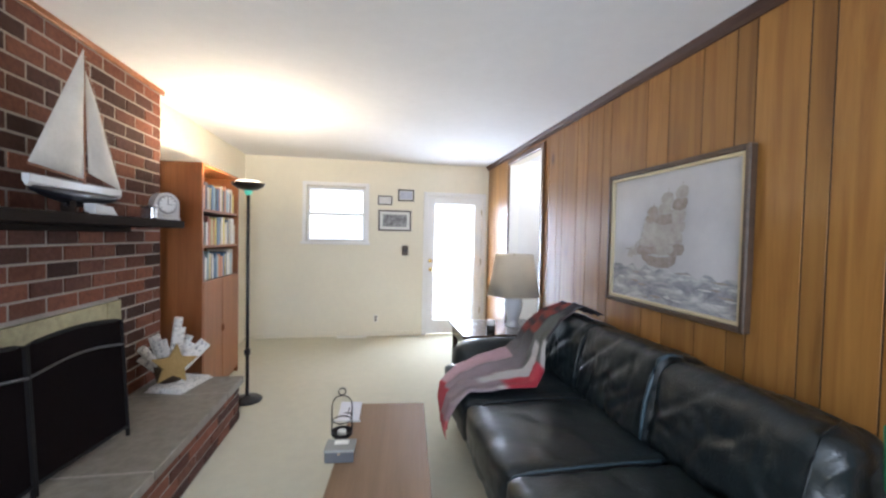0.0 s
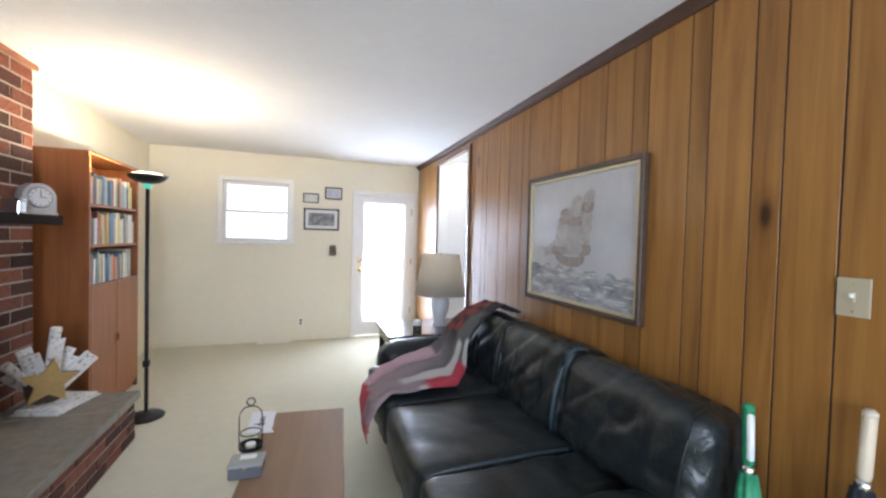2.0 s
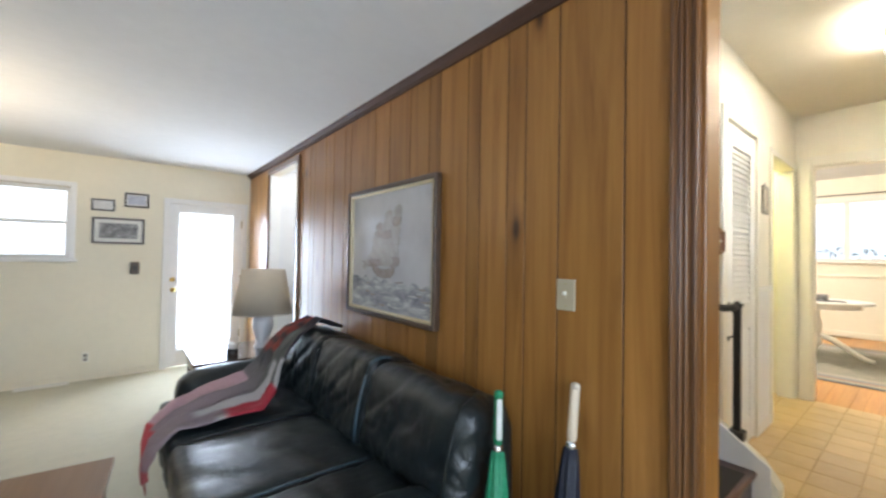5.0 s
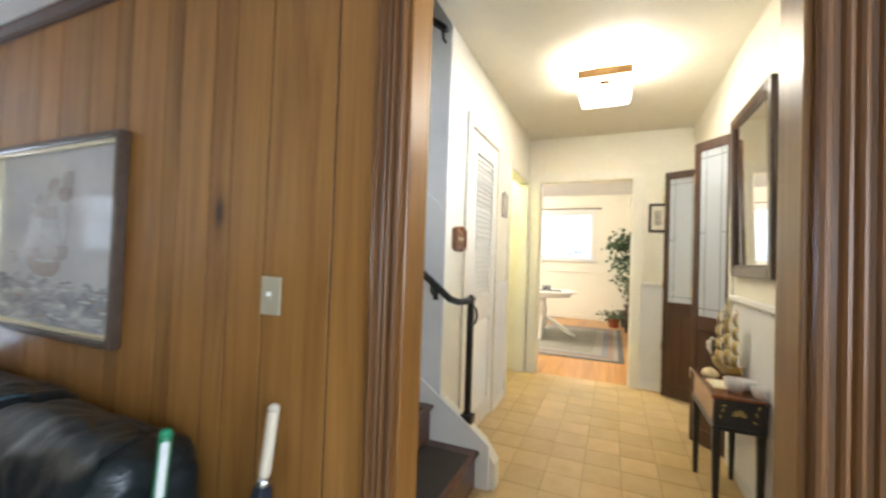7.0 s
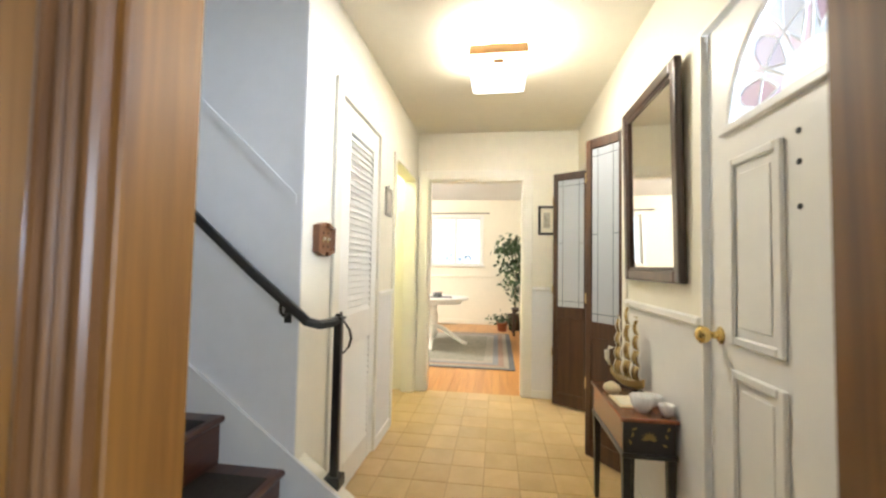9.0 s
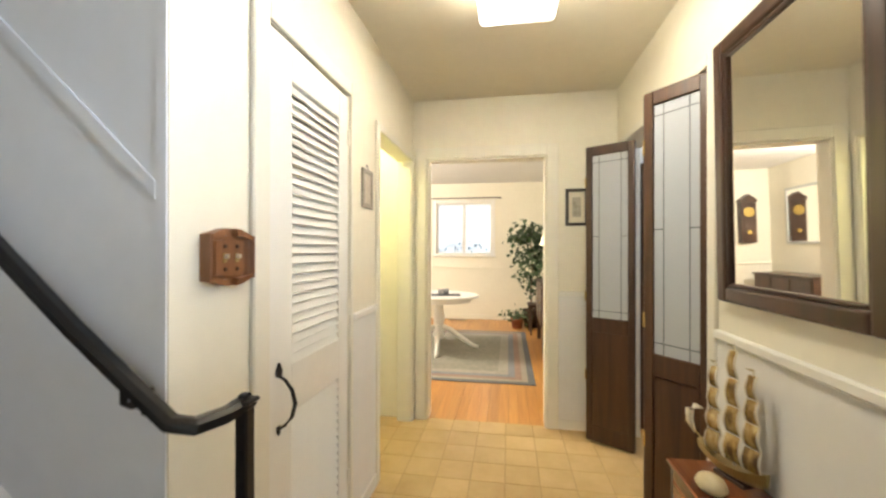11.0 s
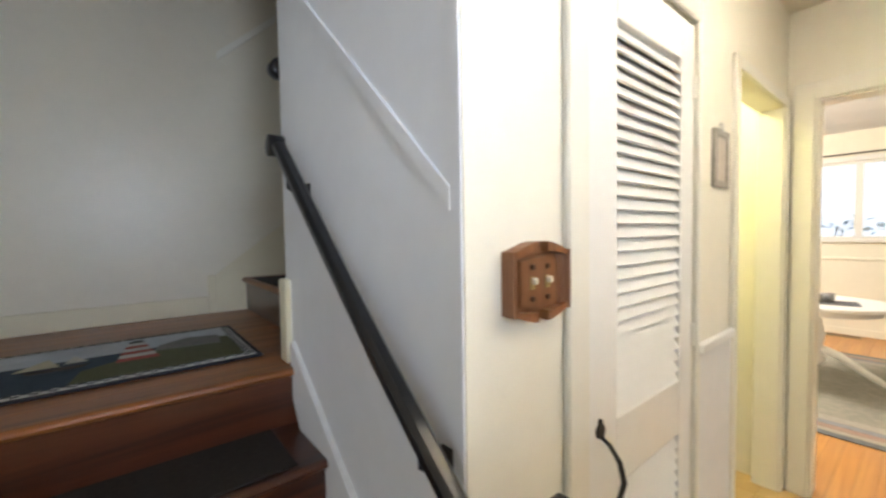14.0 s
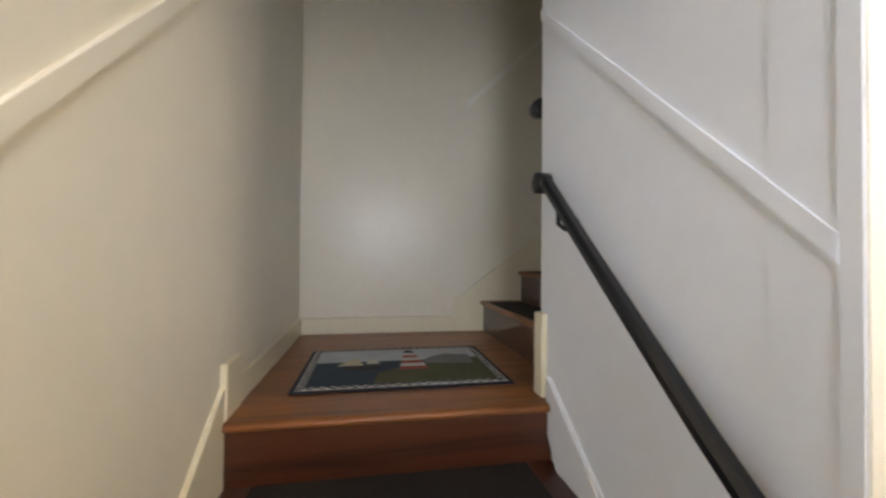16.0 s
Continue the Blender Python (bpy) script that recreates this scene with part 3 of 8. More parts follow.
def outlet(name, label, place, n, plate_mat, w=0.07, h=0.115, toggle=False):
    """A wall plate; n says which way it faces."""
    t = thing(name, label, "switch" if toggle else "outlet", place)
    ux, uy = (1, 0) if abs(n[1]) else (0, 1)

    def slab(a, b, d0, d1, z0, z1):
        p = Vector(place)
        return box((p.x + ux * a + n[0] * d0, p.y + uy * a + n[1] * d0, p.z + z0), (p.x + ux * b + n[0] * d1, p.y + uy * b + n[1] * d1, p.z + z1), 0.0015)
    part("plate", slab(-w / 2, w / 2, 0, 0.006, -h / 2, h / 2), plate_mat, t)
    if toggle:
        part("toggle_slot", slab(-0.006, 0.006, 0.005, 0.008, -0.014, 0.014), shader("slot_tan", (0.5, 0.45, 0.33), 0.5), t)
        part("toggle", slab(-0.0045, 0.0045, 0.007, 0.02, 0.0, 0.012), shader("toggle_white", (0.8, 0.78, 0.7), 0.4), t)
    else:
        for z in (-0.028, 0.014):
            part("socket", slab(-0.015, 0.015, 0.005, 0.009, z - 0.012, z + 0.018), shader("socket_brown", (0.10, 0.08, 0.06), 0.5), t)
    for z in ((-0.042, 0.040) if toggle else (-0.001,)):
        part("screw", slab(-0.003, 0.003, 0.005, 0.0085, z - 0.003, z + 0.003), M["brass"], t)
    return t


outlet("wall_outlet", "duplex outlet with dark sockets in an ivory plate", (-1.57, FAR, 0.245), (0, -1), M["hall"])
outlet("light_switch", "ivory toggle light switch on the pine panelling", (-0.004, 1.497, 1.243), (-1, 0), M["ivory"], 0.077, 0.114, True)
vent = thing("floor_register", "flat cream metal heating register by the baseboard", "vent", (-1.88, FAR - 0.06, 0))
part("frame", boxes(((-2.08, FAR - 0.1, 0), (-1.69, FAR - 0.085, 0.012)), ((-2.08, FAR - 0.025, 0), (-1.69, FAR - 0.01, 0.012)), ((-2.08, FAR - 0.085, 0), (-2.06, FAR - 0.025, 0.012)), ((-1.71, FAR - 0.085, 0), (-1.69, FAR - 0.025, 0.012))), M["creamtrim"], vent)
for k in range(12):
    part("slat", box((-2.05 + 0.028 * k, FAR - 0.085, 0.002), (-2.042 + 0.028 * k, FAR - 0.025, 0.01)), M["creamtrim"], vent)
built("baseboard", boxes(((LEFT, FAR - 0.012, 0), (D1 - 0.06, FAR, 0.06)), ((LEFT, 5.1, 0), (LEFT + 0.012, FAR - 0.012, 0.06)), bevel=0.002), M["cream"], "low cream painted baseboard of the far wall", "baseboard")

# ---- ship painting ----
P1, P2, PB, PT = 2.240, 3.264, 0.990, 1.812
sp = thing("ship_painting", "framed painting of a sailing ship on a grey sea", "painting", (0, (P1 + P2) / 2, PB))
fm = wood("frame_walnut", (0.055, 0.032, 0.020), (0.12, 0.075, 0.050), 0.35, 1)
part("frame", boxes(((-0.045, P1, PB), (-0.002, P1 + 0.028, PT)), ((-0.045, P2 - 0.028, PB), (-0.002, P2, PT)), ((-0.045, P1 + 0.028, PB), (-0.002, P2 - 0.028, PB + 0.028)), ((-0.045, P1 + 0.028, PT - 0.028), (-0.002, P2 - 0.028, PT)), bevel=0.006), fm, sp)
q = 0.028
part("gilt_lip", boxes(((-0.036, P1 + q, PB + q), (-0.004, P1 + q + 0.016, PT - q)), ((-0.036, P2 - q - 0.016, PB + q), (-0.004, P2 - q, PT - q)), ((-0.036, P1 + q + 0.016, PB + q), (-0.004, P2 - q - 0.016, PB + q + 0.016)), ((-0.036, P1 + q + 0.016, PT - q - 0.016), (-0.004, P2 - q - 0.016, PT - q)), bevel=0.003), shader("gilt", (0.62, 0.54, 0.36), 0.4, 0.4), sp)
q = 0.044
can = speckle("painted_sky", (0.50, 0.50, 0.53), (0.60, 0.60, 0.62), 5, 0.08, 0.02, 0.002)
part("canvas", box((-0.014, P1 + q, PB + q), (-0.003, P2 - q, PT - q)), can, sp)
sea = shader("painted_sea", (0.3, 0.3, 0.32), 0.2)
sv = coords(sea, (1, 2.6, 8))
base(sea, ramp(sea, noise_tex(sea, sv, 2.2, 6, 0.7, 0.6), [(0.30, (0.15, 0.16, 0.19)), (0.47, (0.32, 0.33, 0.36)), (0.66, (0.60, 0.60, 0.61))]))
sea_z = PB + 0.245
part("sea", prism([(-0.015, P1 + q, PB + q)] + [(-0.015, P2 - q, PB + q)] + [(-0.015, P2 - q - (P2 - P1 - 2 * q) * k / 24, sea_z + 0.012 * math.sin(k * 1.7) + 0.010 * math.sin(k * 4.1) - 0.03 * k / 24) for k in range(25)], (-0.0006, 0, 0)), sea, sp)
ink = speckle("painted_ship_wash", (0.24, 0.20, 0.175), (0.42, 0.38, 0.35), 34, 0.2, 0.0)
ink2 = speckle("painted_sail_wash", (0.36, 0.32, 0.295), (0.52, 0.50, 0.485), 26, 0.2, 0.0)
foam = speckle("painted_foam", (0.52, 0.53, 0.55), (0.66, 0.66, 0.67), 30, 0.2, 0.0)
part("painted_hull", prism([(-0.0158, y, z) for y, z in ((2.665, 1.315), (2.675, 1.265), (2.72, 1.238), (2.80, 1.232), (2.88, 1.242), (2.935, 1.275), (2.965, 1.325), (2.90, 1.305), (2.80, 1.292), (2.72, 1.300))], (-0.0004, 0, 0)), ink, sp)
for i, (yb, yt, tip, w) in enumerate(((2.715, 2.635, 1.680, 0.082), (2.800, 2.735, 1.655, 0.095), (2.890, 2.850, 1.585, 0.080))):
    rr = random.Random(31 + i)
    part("painted_mast", prism([(-0.0161, y, z) for y, z in ((yb - 0.003, 1.29), (yb + 0.003, 1.29), (yt + 0.002, tip + 0.02), (yt - 0.001, tip + 0.02))], (-0.0002, 0, 0)), ink, sp)
    for k in range(6):
        f0, f1 = k / 6, (k + 0.93) / 6
        z0, z1 = 1.315 + (tip - 1.315) * f0, 1.315 + (tip - 1.315) * f1
        c0, c1 = yb + (yt - yb) * f0 + rr.uniform(-0.008, 0.008), yb + (yt - yb) * f1 + rr.uniform(-0.008, 0.008)
        w0, w1 = w * (1 - 0.62 * f0) * rr.uniform(0.85, 1.15), w * (1 - 0.62 * f1) * rr.uniform(0.8, 1.1)
        x = -0.0163 - 0.00035 * (6 * i + k)
        part("painted_sail", prism([(x, y, z) for y, z in ((c0 - w0, z0), (c0 - w0 * 0.3, z0 - 0.010), (c0 + w0 * 0.5, z0 - 0.006), (c0 + w0, z0 + 0.006), (c0 + w0 * 1.05, (z0 + z1) / 2), (c1 + w1, z1), (c1, z1 + 0.006), (c1 - w1, z1 - 0.004), (c1 - w1 * 1.12, (z0 + z1) / 2))], (-0.0002, 0, 0)), (ink2, ink, ink2, ink2)[rr.randrange(4)], sp)
for k, (y, z, d) in enumerate(((2.965, 1.33, 0.075), (3.005, 1.325, 0.06), (3.045, 1.31, 0.05))):
    part("painted_jib", prism([(-0.0162 - 0.0003 * k, a, b) for a, b in ((y - 0.02, z - 0.03), (y + 0.035, z - 0.025), (y + 0.02, z + 0.01), (y - 0.012, z + d))], (-0.0002, 0, 0)), ink2 if k else ink, sp)
part("painted_bowsprit", prism([(-0.016, a, b) for a, b in ((2.95, 1.315), (3.10, 1.335), (3.10, 1.340), (2.945, 1.328))], (-0.0003, 0, 0)), ink, sp)
rf = random.Random(6)
for k in range(26):
    y, z, w, h = rf.uniform(P1 + 0.07, P2 - 0.09), rf.uniform(PB + 0.06, sea_z - 0.01), rf.uniform(0.02, 0.06), rf.uniform(0.003, 0.009)
    part("painted_wave", prism([(-0.0159, a, b) for a, b in ((y - w, z), (y - w * 0.2, z - h), (y + w, z + h * 0.3), (y + w * 0.4, z + h), (y - w * 0.4, z + h * 1.2))], (-0.0002, 0, 0)), foam if k % 3 else ink, sp)

# ---- fireplace ----
BX = -3.14
cut = speckle("grey_brown_mortar", (0.25, 0.212, 0.18), (0.34, 0.295, 0.25), 60, 0.95, 0.5, 0.004)
FY1, FY2, FZ = 1.78, 3.46, 0.90
chim = built("fireplace_chimney", boxes(((LEFT, FY2, 0), (BX - 0.008, 4.0, CEIL)), ((LEFT, 0.9, 0), (BX - 0.008, FY1, CEIL)), ((LEFT, FY1, FZ), (BX - 0.008, FY2, CEIL))), cut, "red-brown brick chimney breast with grey mortar", "fireplace")
ROOTS[chim.name] = Matrix()
part("top_strip", box((BX - 0.002, 0.9, CEIL - 0.035), (BX + 0.018, 4.02, CEIL), 0.004), M["teak"], chim, "thin stained wood strip under the ceiling")
built("firebox", boxes(((LEFT - 0.5, FY1 - 0.1, 0.2), (LEFT - 0.42, FY2 + 0.1, 1.1)), ((LEFT - 0.42, FY1 - 0.1, 0.2), (BX - 0.01, FY1 - 0.001, 1.0)), ((LEFT - 0.42, FY2 + 0.001, 0.2), (LEFT, FY2 + 0.1, 1.0)), ((LEFT - 0.42, FY1, FZ + 0.001), (LEFT, FY2, FZ + 0.1))), M["soot"], "blackened firebox lining", "fireplace")
dull = speckle("tarnished_brass", (0.15, 0.125, 0.06), (0.24, 0.20, 0.10), 30, 0.55, 0.1, 0.001)
dull.node_tree.nodes["Principled BSDF"].inputs["Metallic"].default_value = 0.7
sur = thing("fireplace_surround", "tarnished brass fireplace surround on the brick", "surround", (BX, 2.62, 0.33))
part("side_strip", box((BX - 0.006, FY2 - 0.07, 0.33), (BX + 0.012, FY2 + 0.06, FZ + 0.06), 0.003), dull, sur)
part("side_strip", box((BX - 0.006, FY1 - 0.06, 0.33), (BX + 0.012, FY1 + 0.07, FZ + 0.06), 0.003), dull, sur)
part("top_strip", box((BX - 0.006, FY1 + 0.07, FZ - 0.08), (BX + 0.012, FY2 - 0.07, FZ + 0.06), 0.003), dull, sur)
scr = thing("fireplace_screen", "black three-panel folding mesh fire screen on the hearth", "fire screen", (-2.92, 2.33, 0.322))
mesh_m = shader("fine_black_mesh", (0.006, 0.004, 0.004), 0.9, 0.0, Specular_IOR_Level=0.03)
sooty = shader("sooty_black_iron", (0.008, 0.007, 0.007), 0.75, 0.0, Specular_IOR_Level=0.15)
vv = coords(mesh_m)
bump(mesh_m, noise_tex(mesh_m, vv, 500, 2), 0.4, 0.002)
steel = shader("worn_steel", (0.035, 0.03, 0.027), 0.6, 0.3)
for (ax, ay), (bx, by) in (((-2.845, 3.065), (-2.905, 2.585)), ((-2.905, 2.575), (-2.905, 2.075)), ((-2.905, 2.065), (-2.99, 1.62))):
    def on(u, z, off=0.0):
        return (ax + (bx - ax) * u + off - 0.05 * (z - 0.325), ay + (by - ay) * u, z)
    crest = [on(k / 12, 0.925 + 0.022 * math.sin(math.pi * k / 12)) for k in range(13)]
    leaf_ = part("panel", tube([on(0, 0.324), *crest, on(1, 0.324)], 0.0095, 8), sooty, scr)
    part("mesh_panel", prism([on(0, 0.372), *crest, on(1, 0.372)], (-0.005, 0, 0)), mesh_m, leaf_)
    part("bottom_bar", tube([on(0, 0.372), on(1, 0.372)], 0.008, 8), sooty, leaf_)
    part("arch_bar", tube([on(k / 12, 0.80 + 0.03 * math.sin(math.pi * k / 12), 0.008) for k in range(13)], 0.006, 8), steel, leaf_)
mantel = thing("mantel_shelf", "dark wooden mantel shelf on the brick chimney", "mantel", (BX, 2.4, 1.405))
part("shelf", box((BX - 0.02, 1.0, 1.405), (-2.86, 3.72, 1.455), 0.006, 2), M["mantel"], mantel)
part("ledger", box((BX - 0.002, 1.1, 1.372), (BX + 0.025, 3.6, 1.405), 0.004), M["mantel"], mantel)

# model yacht on the mantel
boat = thing("model_sailboat", "white model yacht with two tall cream sails on a stand", "model boat", (-3.0, 2.97, 1.455))
hb = bmesh.new()
rows = []
for k in range(13):
    u = k / 12
    y = 2.68 + 0.60 * u
    w = 0.05 * (1 - (1 - u) ** 3 * 0.35) * (math.sin(math.pi * min(1, (1 - u) * 0.9 + 0.02)) ** 0.6)
    z = 1.575 + 0.012 * (2 * u - 1) ** 2
    rows.append([hb.verts.new((-3.0 + a * w, y, z + b)) for a, b in ((-1, 0.02), (-0.9, -0.012), (0, -0.03), (0.9, -0.012), (1, 0.02))])
for a, b in zip(rows, rows[1:]):
    for k in range(5):
        hb.faces.new((a[k], a[(k + 1) % 5], b[(k + 1) % 5], b[k]))
hb.faces.new(rows[0])
hb.faces.new(list(reversed(rows[-1])))
bmesh.ops.recalc_face_normals(hb, faces=hb.faces)
part("hull", hb, shader("hull_white", (0.72, 0.72, 0.70), 0.3), boat)
ub = bmesh.new()
rows = []
for k in range(13):
    u = k / 12
    w = 0.045 * (math.sin(math.pi * min(1, (1 - u) * 0.9 + 0.05)) ** 0.7)
    d = 0.065 * math.sin(math.pi * (0.08 + 0.84 * u)) ** 0.8
    rows.append([ub.verts.new((-3.0 + a * w, 2.70 + 0.54 * u, 1.562 - b * d)) for a, b in ((-1, 0), (-0.75, 0.5), (0, 1), (0.75, 0.5), (1, 0))])
for a, b in zip(rows, rows[1:]):
    for k in range(5):
        ub.faces.new((a[k], a[(k + 1) % 5], b[(k + 1) % 5], b[k]))
ub.faces.new(rows[0])
ub.faces.new(list(reversed(rows[-1])))
bmesh.ops.recalc_face_normals(ub, faces=ub.faces)
part("underbody", ub, shader("navy_hull_paint", (0.012, 0.013, 0.018), 0.3), boat, "dark painted underbody", True)
sail_m = speckle("sail_cloth", (0.62, 0.59, 0.53), (0.68, 0.65, 0.59), 60, 0.8, 0.1, 0.001)


def sail(pts, belly):
    bm = bmesh.new()
    n = 10
    a, b, c = [Vector(p) for p in pts]
    grid = [[bm.verts.new(a.lerp(b, i / n).lerp(c, j / n) + Vector((belly * math.sin(math.pi * i / n) * math.sin(math.pi * j / n), 0, 0))) for i in range(n + 1)] for j in range(n)]
    tip = bm.verts.new(c)
    for j in range(n - 1):
        for i in range(n):
            bm.faces.new((grid[j][i], grid[j][i + 1], grid[j + 1][i + 1], grid[j + 1][i]))
    for i in range(n):
        bm.faces.new((grid[n - 1][i], grid[n - 1][i + 1], tip))
    r = bmesh.ops.extrude_face_region(bm, geom=list(bm.faces))
    for v in [g for g in r["geom"] if isinstance(g, bmesh.types.BMVert)]:
        v.co.x += 0.002
    bmesh.ops.recalc_face_normals(bm, faces=bm.faces)
    return bm


part("mainsail", sail([(-3.0, 2.69, 1.655), (-3.0, 3.0, 1.628), (-3.0, 3.005, 2.25)], 0.03), sail_m, boat, "cream mainsail", True)
part("jib", sail([(-2.99, 3.02, 1.66), (-2.98, 3.25, 1.60), (-3.0, 3.012, 2.16)], 0.025), sail_m, boat, "cream jib", True)
part("mast", tube([(-3.0, 3.01, 1.58), (-3.0, 3.01, 2.26)], 0.005, 8), M["teak"], boat)
part("boom", tube([(-3.0, 2.69, 1.648), (-3.0, 3.01, 1.62)], 0.004, 8), M["teak"], boat)
part("stay", tube([(-3.0, 3.01, 2.24), (-2.99, 3.27, 1.59)], 0.0015, 5), M["chrome"], boat)
part("keel", box((-3.008, 2.88, 1.49), (-2.992, 3.06, 1.56), 0.003), M["black"], boat)
part("stand", boxes(((-3.035, 2.86, 1.455), (-2.965, 3.09, 1.465)), ((-3.03, 2.90, 1.465), (-2.97, 2.908, 1.515)), ((-3.03, 3.04, 1.465), (-2.97, 3.048, 1.515)), bevel=0.002), M["mantel"], boat)
clock = thing("mantel_clock", "silver arched mantel clock with a pale dial", "clock", (-2.95, 3.645, 1.455), -34)
silver = shader("brushed_silver", (0.70, 0.72, 0.74), 0.3, 0.6)
arc_ = [math.pi * k / 14 for k in range(15)]
part("case", prism([(-0.03, -0.078, 0.014), (-0.03, 0.078, 0.014), *[(-0.03, 0.078 * math.cos(a), 0.10 + 0.078 * math.sin(a)) for a in arc_]], (0.06, 0, 0)), silver, clock, local=True)
part("plinth", box((-0.036, -0.084, 0), (0.036, 0.084, 0.016), 0.003), silver, clock, local=True)
part("bezel", tube([(0.028, 0, 0.10), (0.034, 0, 0.10), (0.036, 0, 0.10)], [0.060, 0.060, 0.055], 28), shader("dull_pewter", (0.30, 0.31, 0.33), 0.4, 0.6), clock, local=True)
part("dial", tube([(0.034, 0, 0.10), (0.0375, 0, 0.10)], 0.052, 28), shader("dial_white", (0.75, 0.76, 0.76), 0.4), clock, local=True)
for k in range(12):
    a = math.pi * k / 6
    bm = box((0.0372, -0.0015, 0.040), (0.0385, 0.0015, 0.048))
    bm.transform(Matrix.Translation((0, 0, 0.10)) @ Matrix.Rotation(a, 4, "X"))
    part("hour_mark", bm, M["black"], clock, local=True)
part("hand", box((0.0375, -0.0016, 0.098), (0.0392, 0.0016, 0.136)), M["black"], clock, local=True)
part("hand", box((0.0375, -0.002, 0.0985), (0.0394, 0.028, 0.1015)), M["black"], clock, local=True)
part("name_plate", box((0.029, -0.028, 0.022), (0.0315, 0.028, 0.036), 0.001), shader("plate_pale", (0.62, 0.62, 0.60), 0.4), clock, local=True)
box2 = thing("silver_trinket_box", "small polished silver box on the mantel", "box", (-2.97, 3.50, 1.455))
part("body", box((-3.0, 3.47, 1.455), (-2.93, 3.53, 1.525), 0.006, 2), M["chrome"], box2)
part("lid", box((-3.003, 3.467, 1.525), (-2.927, 3.533, 1.54), 0.004), M["chrome"], box2)
# whitish glint beside the boat, built as a pale sheet
tray = thing("glint_sheet", "pale sheet shaped as a whitish glint on the mantel by the boat", "paper", (-2.93, 3.05, 1.455))
part("sheet", prism([(-2.93, 2.98, 1.4555), (-2.93, 3.14, 1.4555), (-2.93, 3.10, 1.50), (-2.93, 2.97, 1.51)], (-0.05, 0, 0.0)), shader("glint_white", (0.7, 0.7, 0.68), 0.7), tray)

# star basket with newspapers on the hearth
star = thing("newspaper_star_holder", "gold star newspaper holder stuffed with rolled papers", "magazine rack", (-2.99, 4.12, 0.0))
star.matrix_world = pose(-2.985, 3.79, 0.357, 0, 0, -50)
ROOTS[star.name] = pose(-2.985, 3.79, 0.357, 0, 0, -50)
bm = prism([(0.085, r * math.sin(a), 0.125 + r * math.cos(a)) for r, a in [((0.145, 0.068)[k % 2], 0.12 + math.pi * k / 5) for k in range(10)]], (0.018, 0, 0))
bmesh.ops.bevel(bm, geom=list(bm.edges), offset=0.004, segments=2, affect="EDGES")
part("star_front", bm, speckle("gold_straw", (0.36, 0.225, 0.075), (0.48, 0.32, 0.12), 80, 0.7, 0.4, 0.003), star, "straw-gold star front", local=True)
part("basket", lathe([(0, 0), (0.075, 0), (0.088, 0.06), (0.092, 0.13), (0.086, 0.13), (0.08, 0.06), (0, 0.01)], 20), speckle("brown_wicker", (0.05, 0.03, 0.016), (0.12, 0.075, 0.04), 90, 0.8, 0.6), star, smooth=True, local=True)
newsm = shader("newsprint", (0.62, 0.61, 0.58), 0.8)
nv = coords(newsm, (1, 1, 1), shift=True)
base(newsm, ramp(newsm, noise_tex(newsm, nv, 46, 4, 0.7), [(0.53, (0.74, 0.72, 0.69)), (0.62, (0.30, 0.30, 0.31))]))
rr = random.Random(4)
for k in range(9):
    a = (k - 4) * 0.17 + rr.uniform(-0.14, 0.14)
    L = 0.27 + 0.10 * rr.random() - 0.03 * abs(k - 4)
    if k in (1, 4, 6):
        bm = tube([(0, 0, 0), (0, 0, L * 0.5), (0, 0, L + 0.02)], [0.020, 0.024, 0.027], 12)
    else:
        bm = prism([(0.013 * math.cos(t) * (1.0 if math.cos(t) > 0 else 0.5), 0.042 * math.sin(t), 0) for t in [2 * math.pi * i / 12 for i in range(12)]], (0, 0, L))
    bm.transform(Matrix.Translation((-0.03 + 0.07 * (k % 3) / 2, 0.05 * a, 0.07)) @ Matrix.Rotation(-a, 4, "X") @ Matrix.Rotation(rr.uniform(-0.18, 0.22), 4, "Y") @ Matrix.Rotation(rr.uniform(-0.5, 0.5), 4, "Z"))
    part("rolled_newspaper", bm, newsm, star, local=True)
papers = thing("newspaper_pile", "loose white newspapers lying on the stone hearth", "newspapers", (-2.93, 3.80, 0.322))
for k in range(5):
    bm = box((-0.125 + 0.006 * k, -0.155, 0), (0.125 - 0.008 * (k % 2), 0.155 - 0.006 * k, 0.0068), 0.002)
    bm.transform(Matrix.Translation((-2.915 + 0.006 * (k % 3), 3.775 - 0.008 * (k % 2), 0.3222 + 0.007 * k)) @ Matrix.Rotation(radians((-14, -6, -20, -9, -16)[k]), 4, "Z"))
    part("paper_sheet", bm, newsm, papers)

# ---- bookcase ----
bc = thing("bookcase", "tall teak bookcase with two cupboard doors below", "bookcase", (-3.1, 4.62, 0))
K0, KY1, KY2, KTOP = -2.94, 4.195, 5.04, 1.93
part("side", box((LEFT + 0.004, KY1, 0), (K0, KY1 + 0.022, KTOP), 0.002), M["teak"], bc)
part("side", box((LEFT + 0.004, KY2 - 0.022, 0), (K0, KY2, KTOP), 0.002), M["teak"], bc)
part("top_board", box((LEFT + 0.004, KY1 + 0.022, KTOP - 0.022), (K0, KY2 - 0.022, KTOP), 0.002), M["teak"], bc)
part("back_panel", box((LEFT + 0.002, KY1 + 0.022, 0.05), (LEFT + 0.012, KY2 - 0.022, KTOP - 0.022)), M["teak"], bc)
for z in (0.06, 0.985, 1.275, 1.57):
    part("shelf", box((LEFT + 0.012, KY1 + 0.022, z - 0.02), (K0 - 0.01, KY2 - 0.022, z), 0.002), M["teak"], bc)
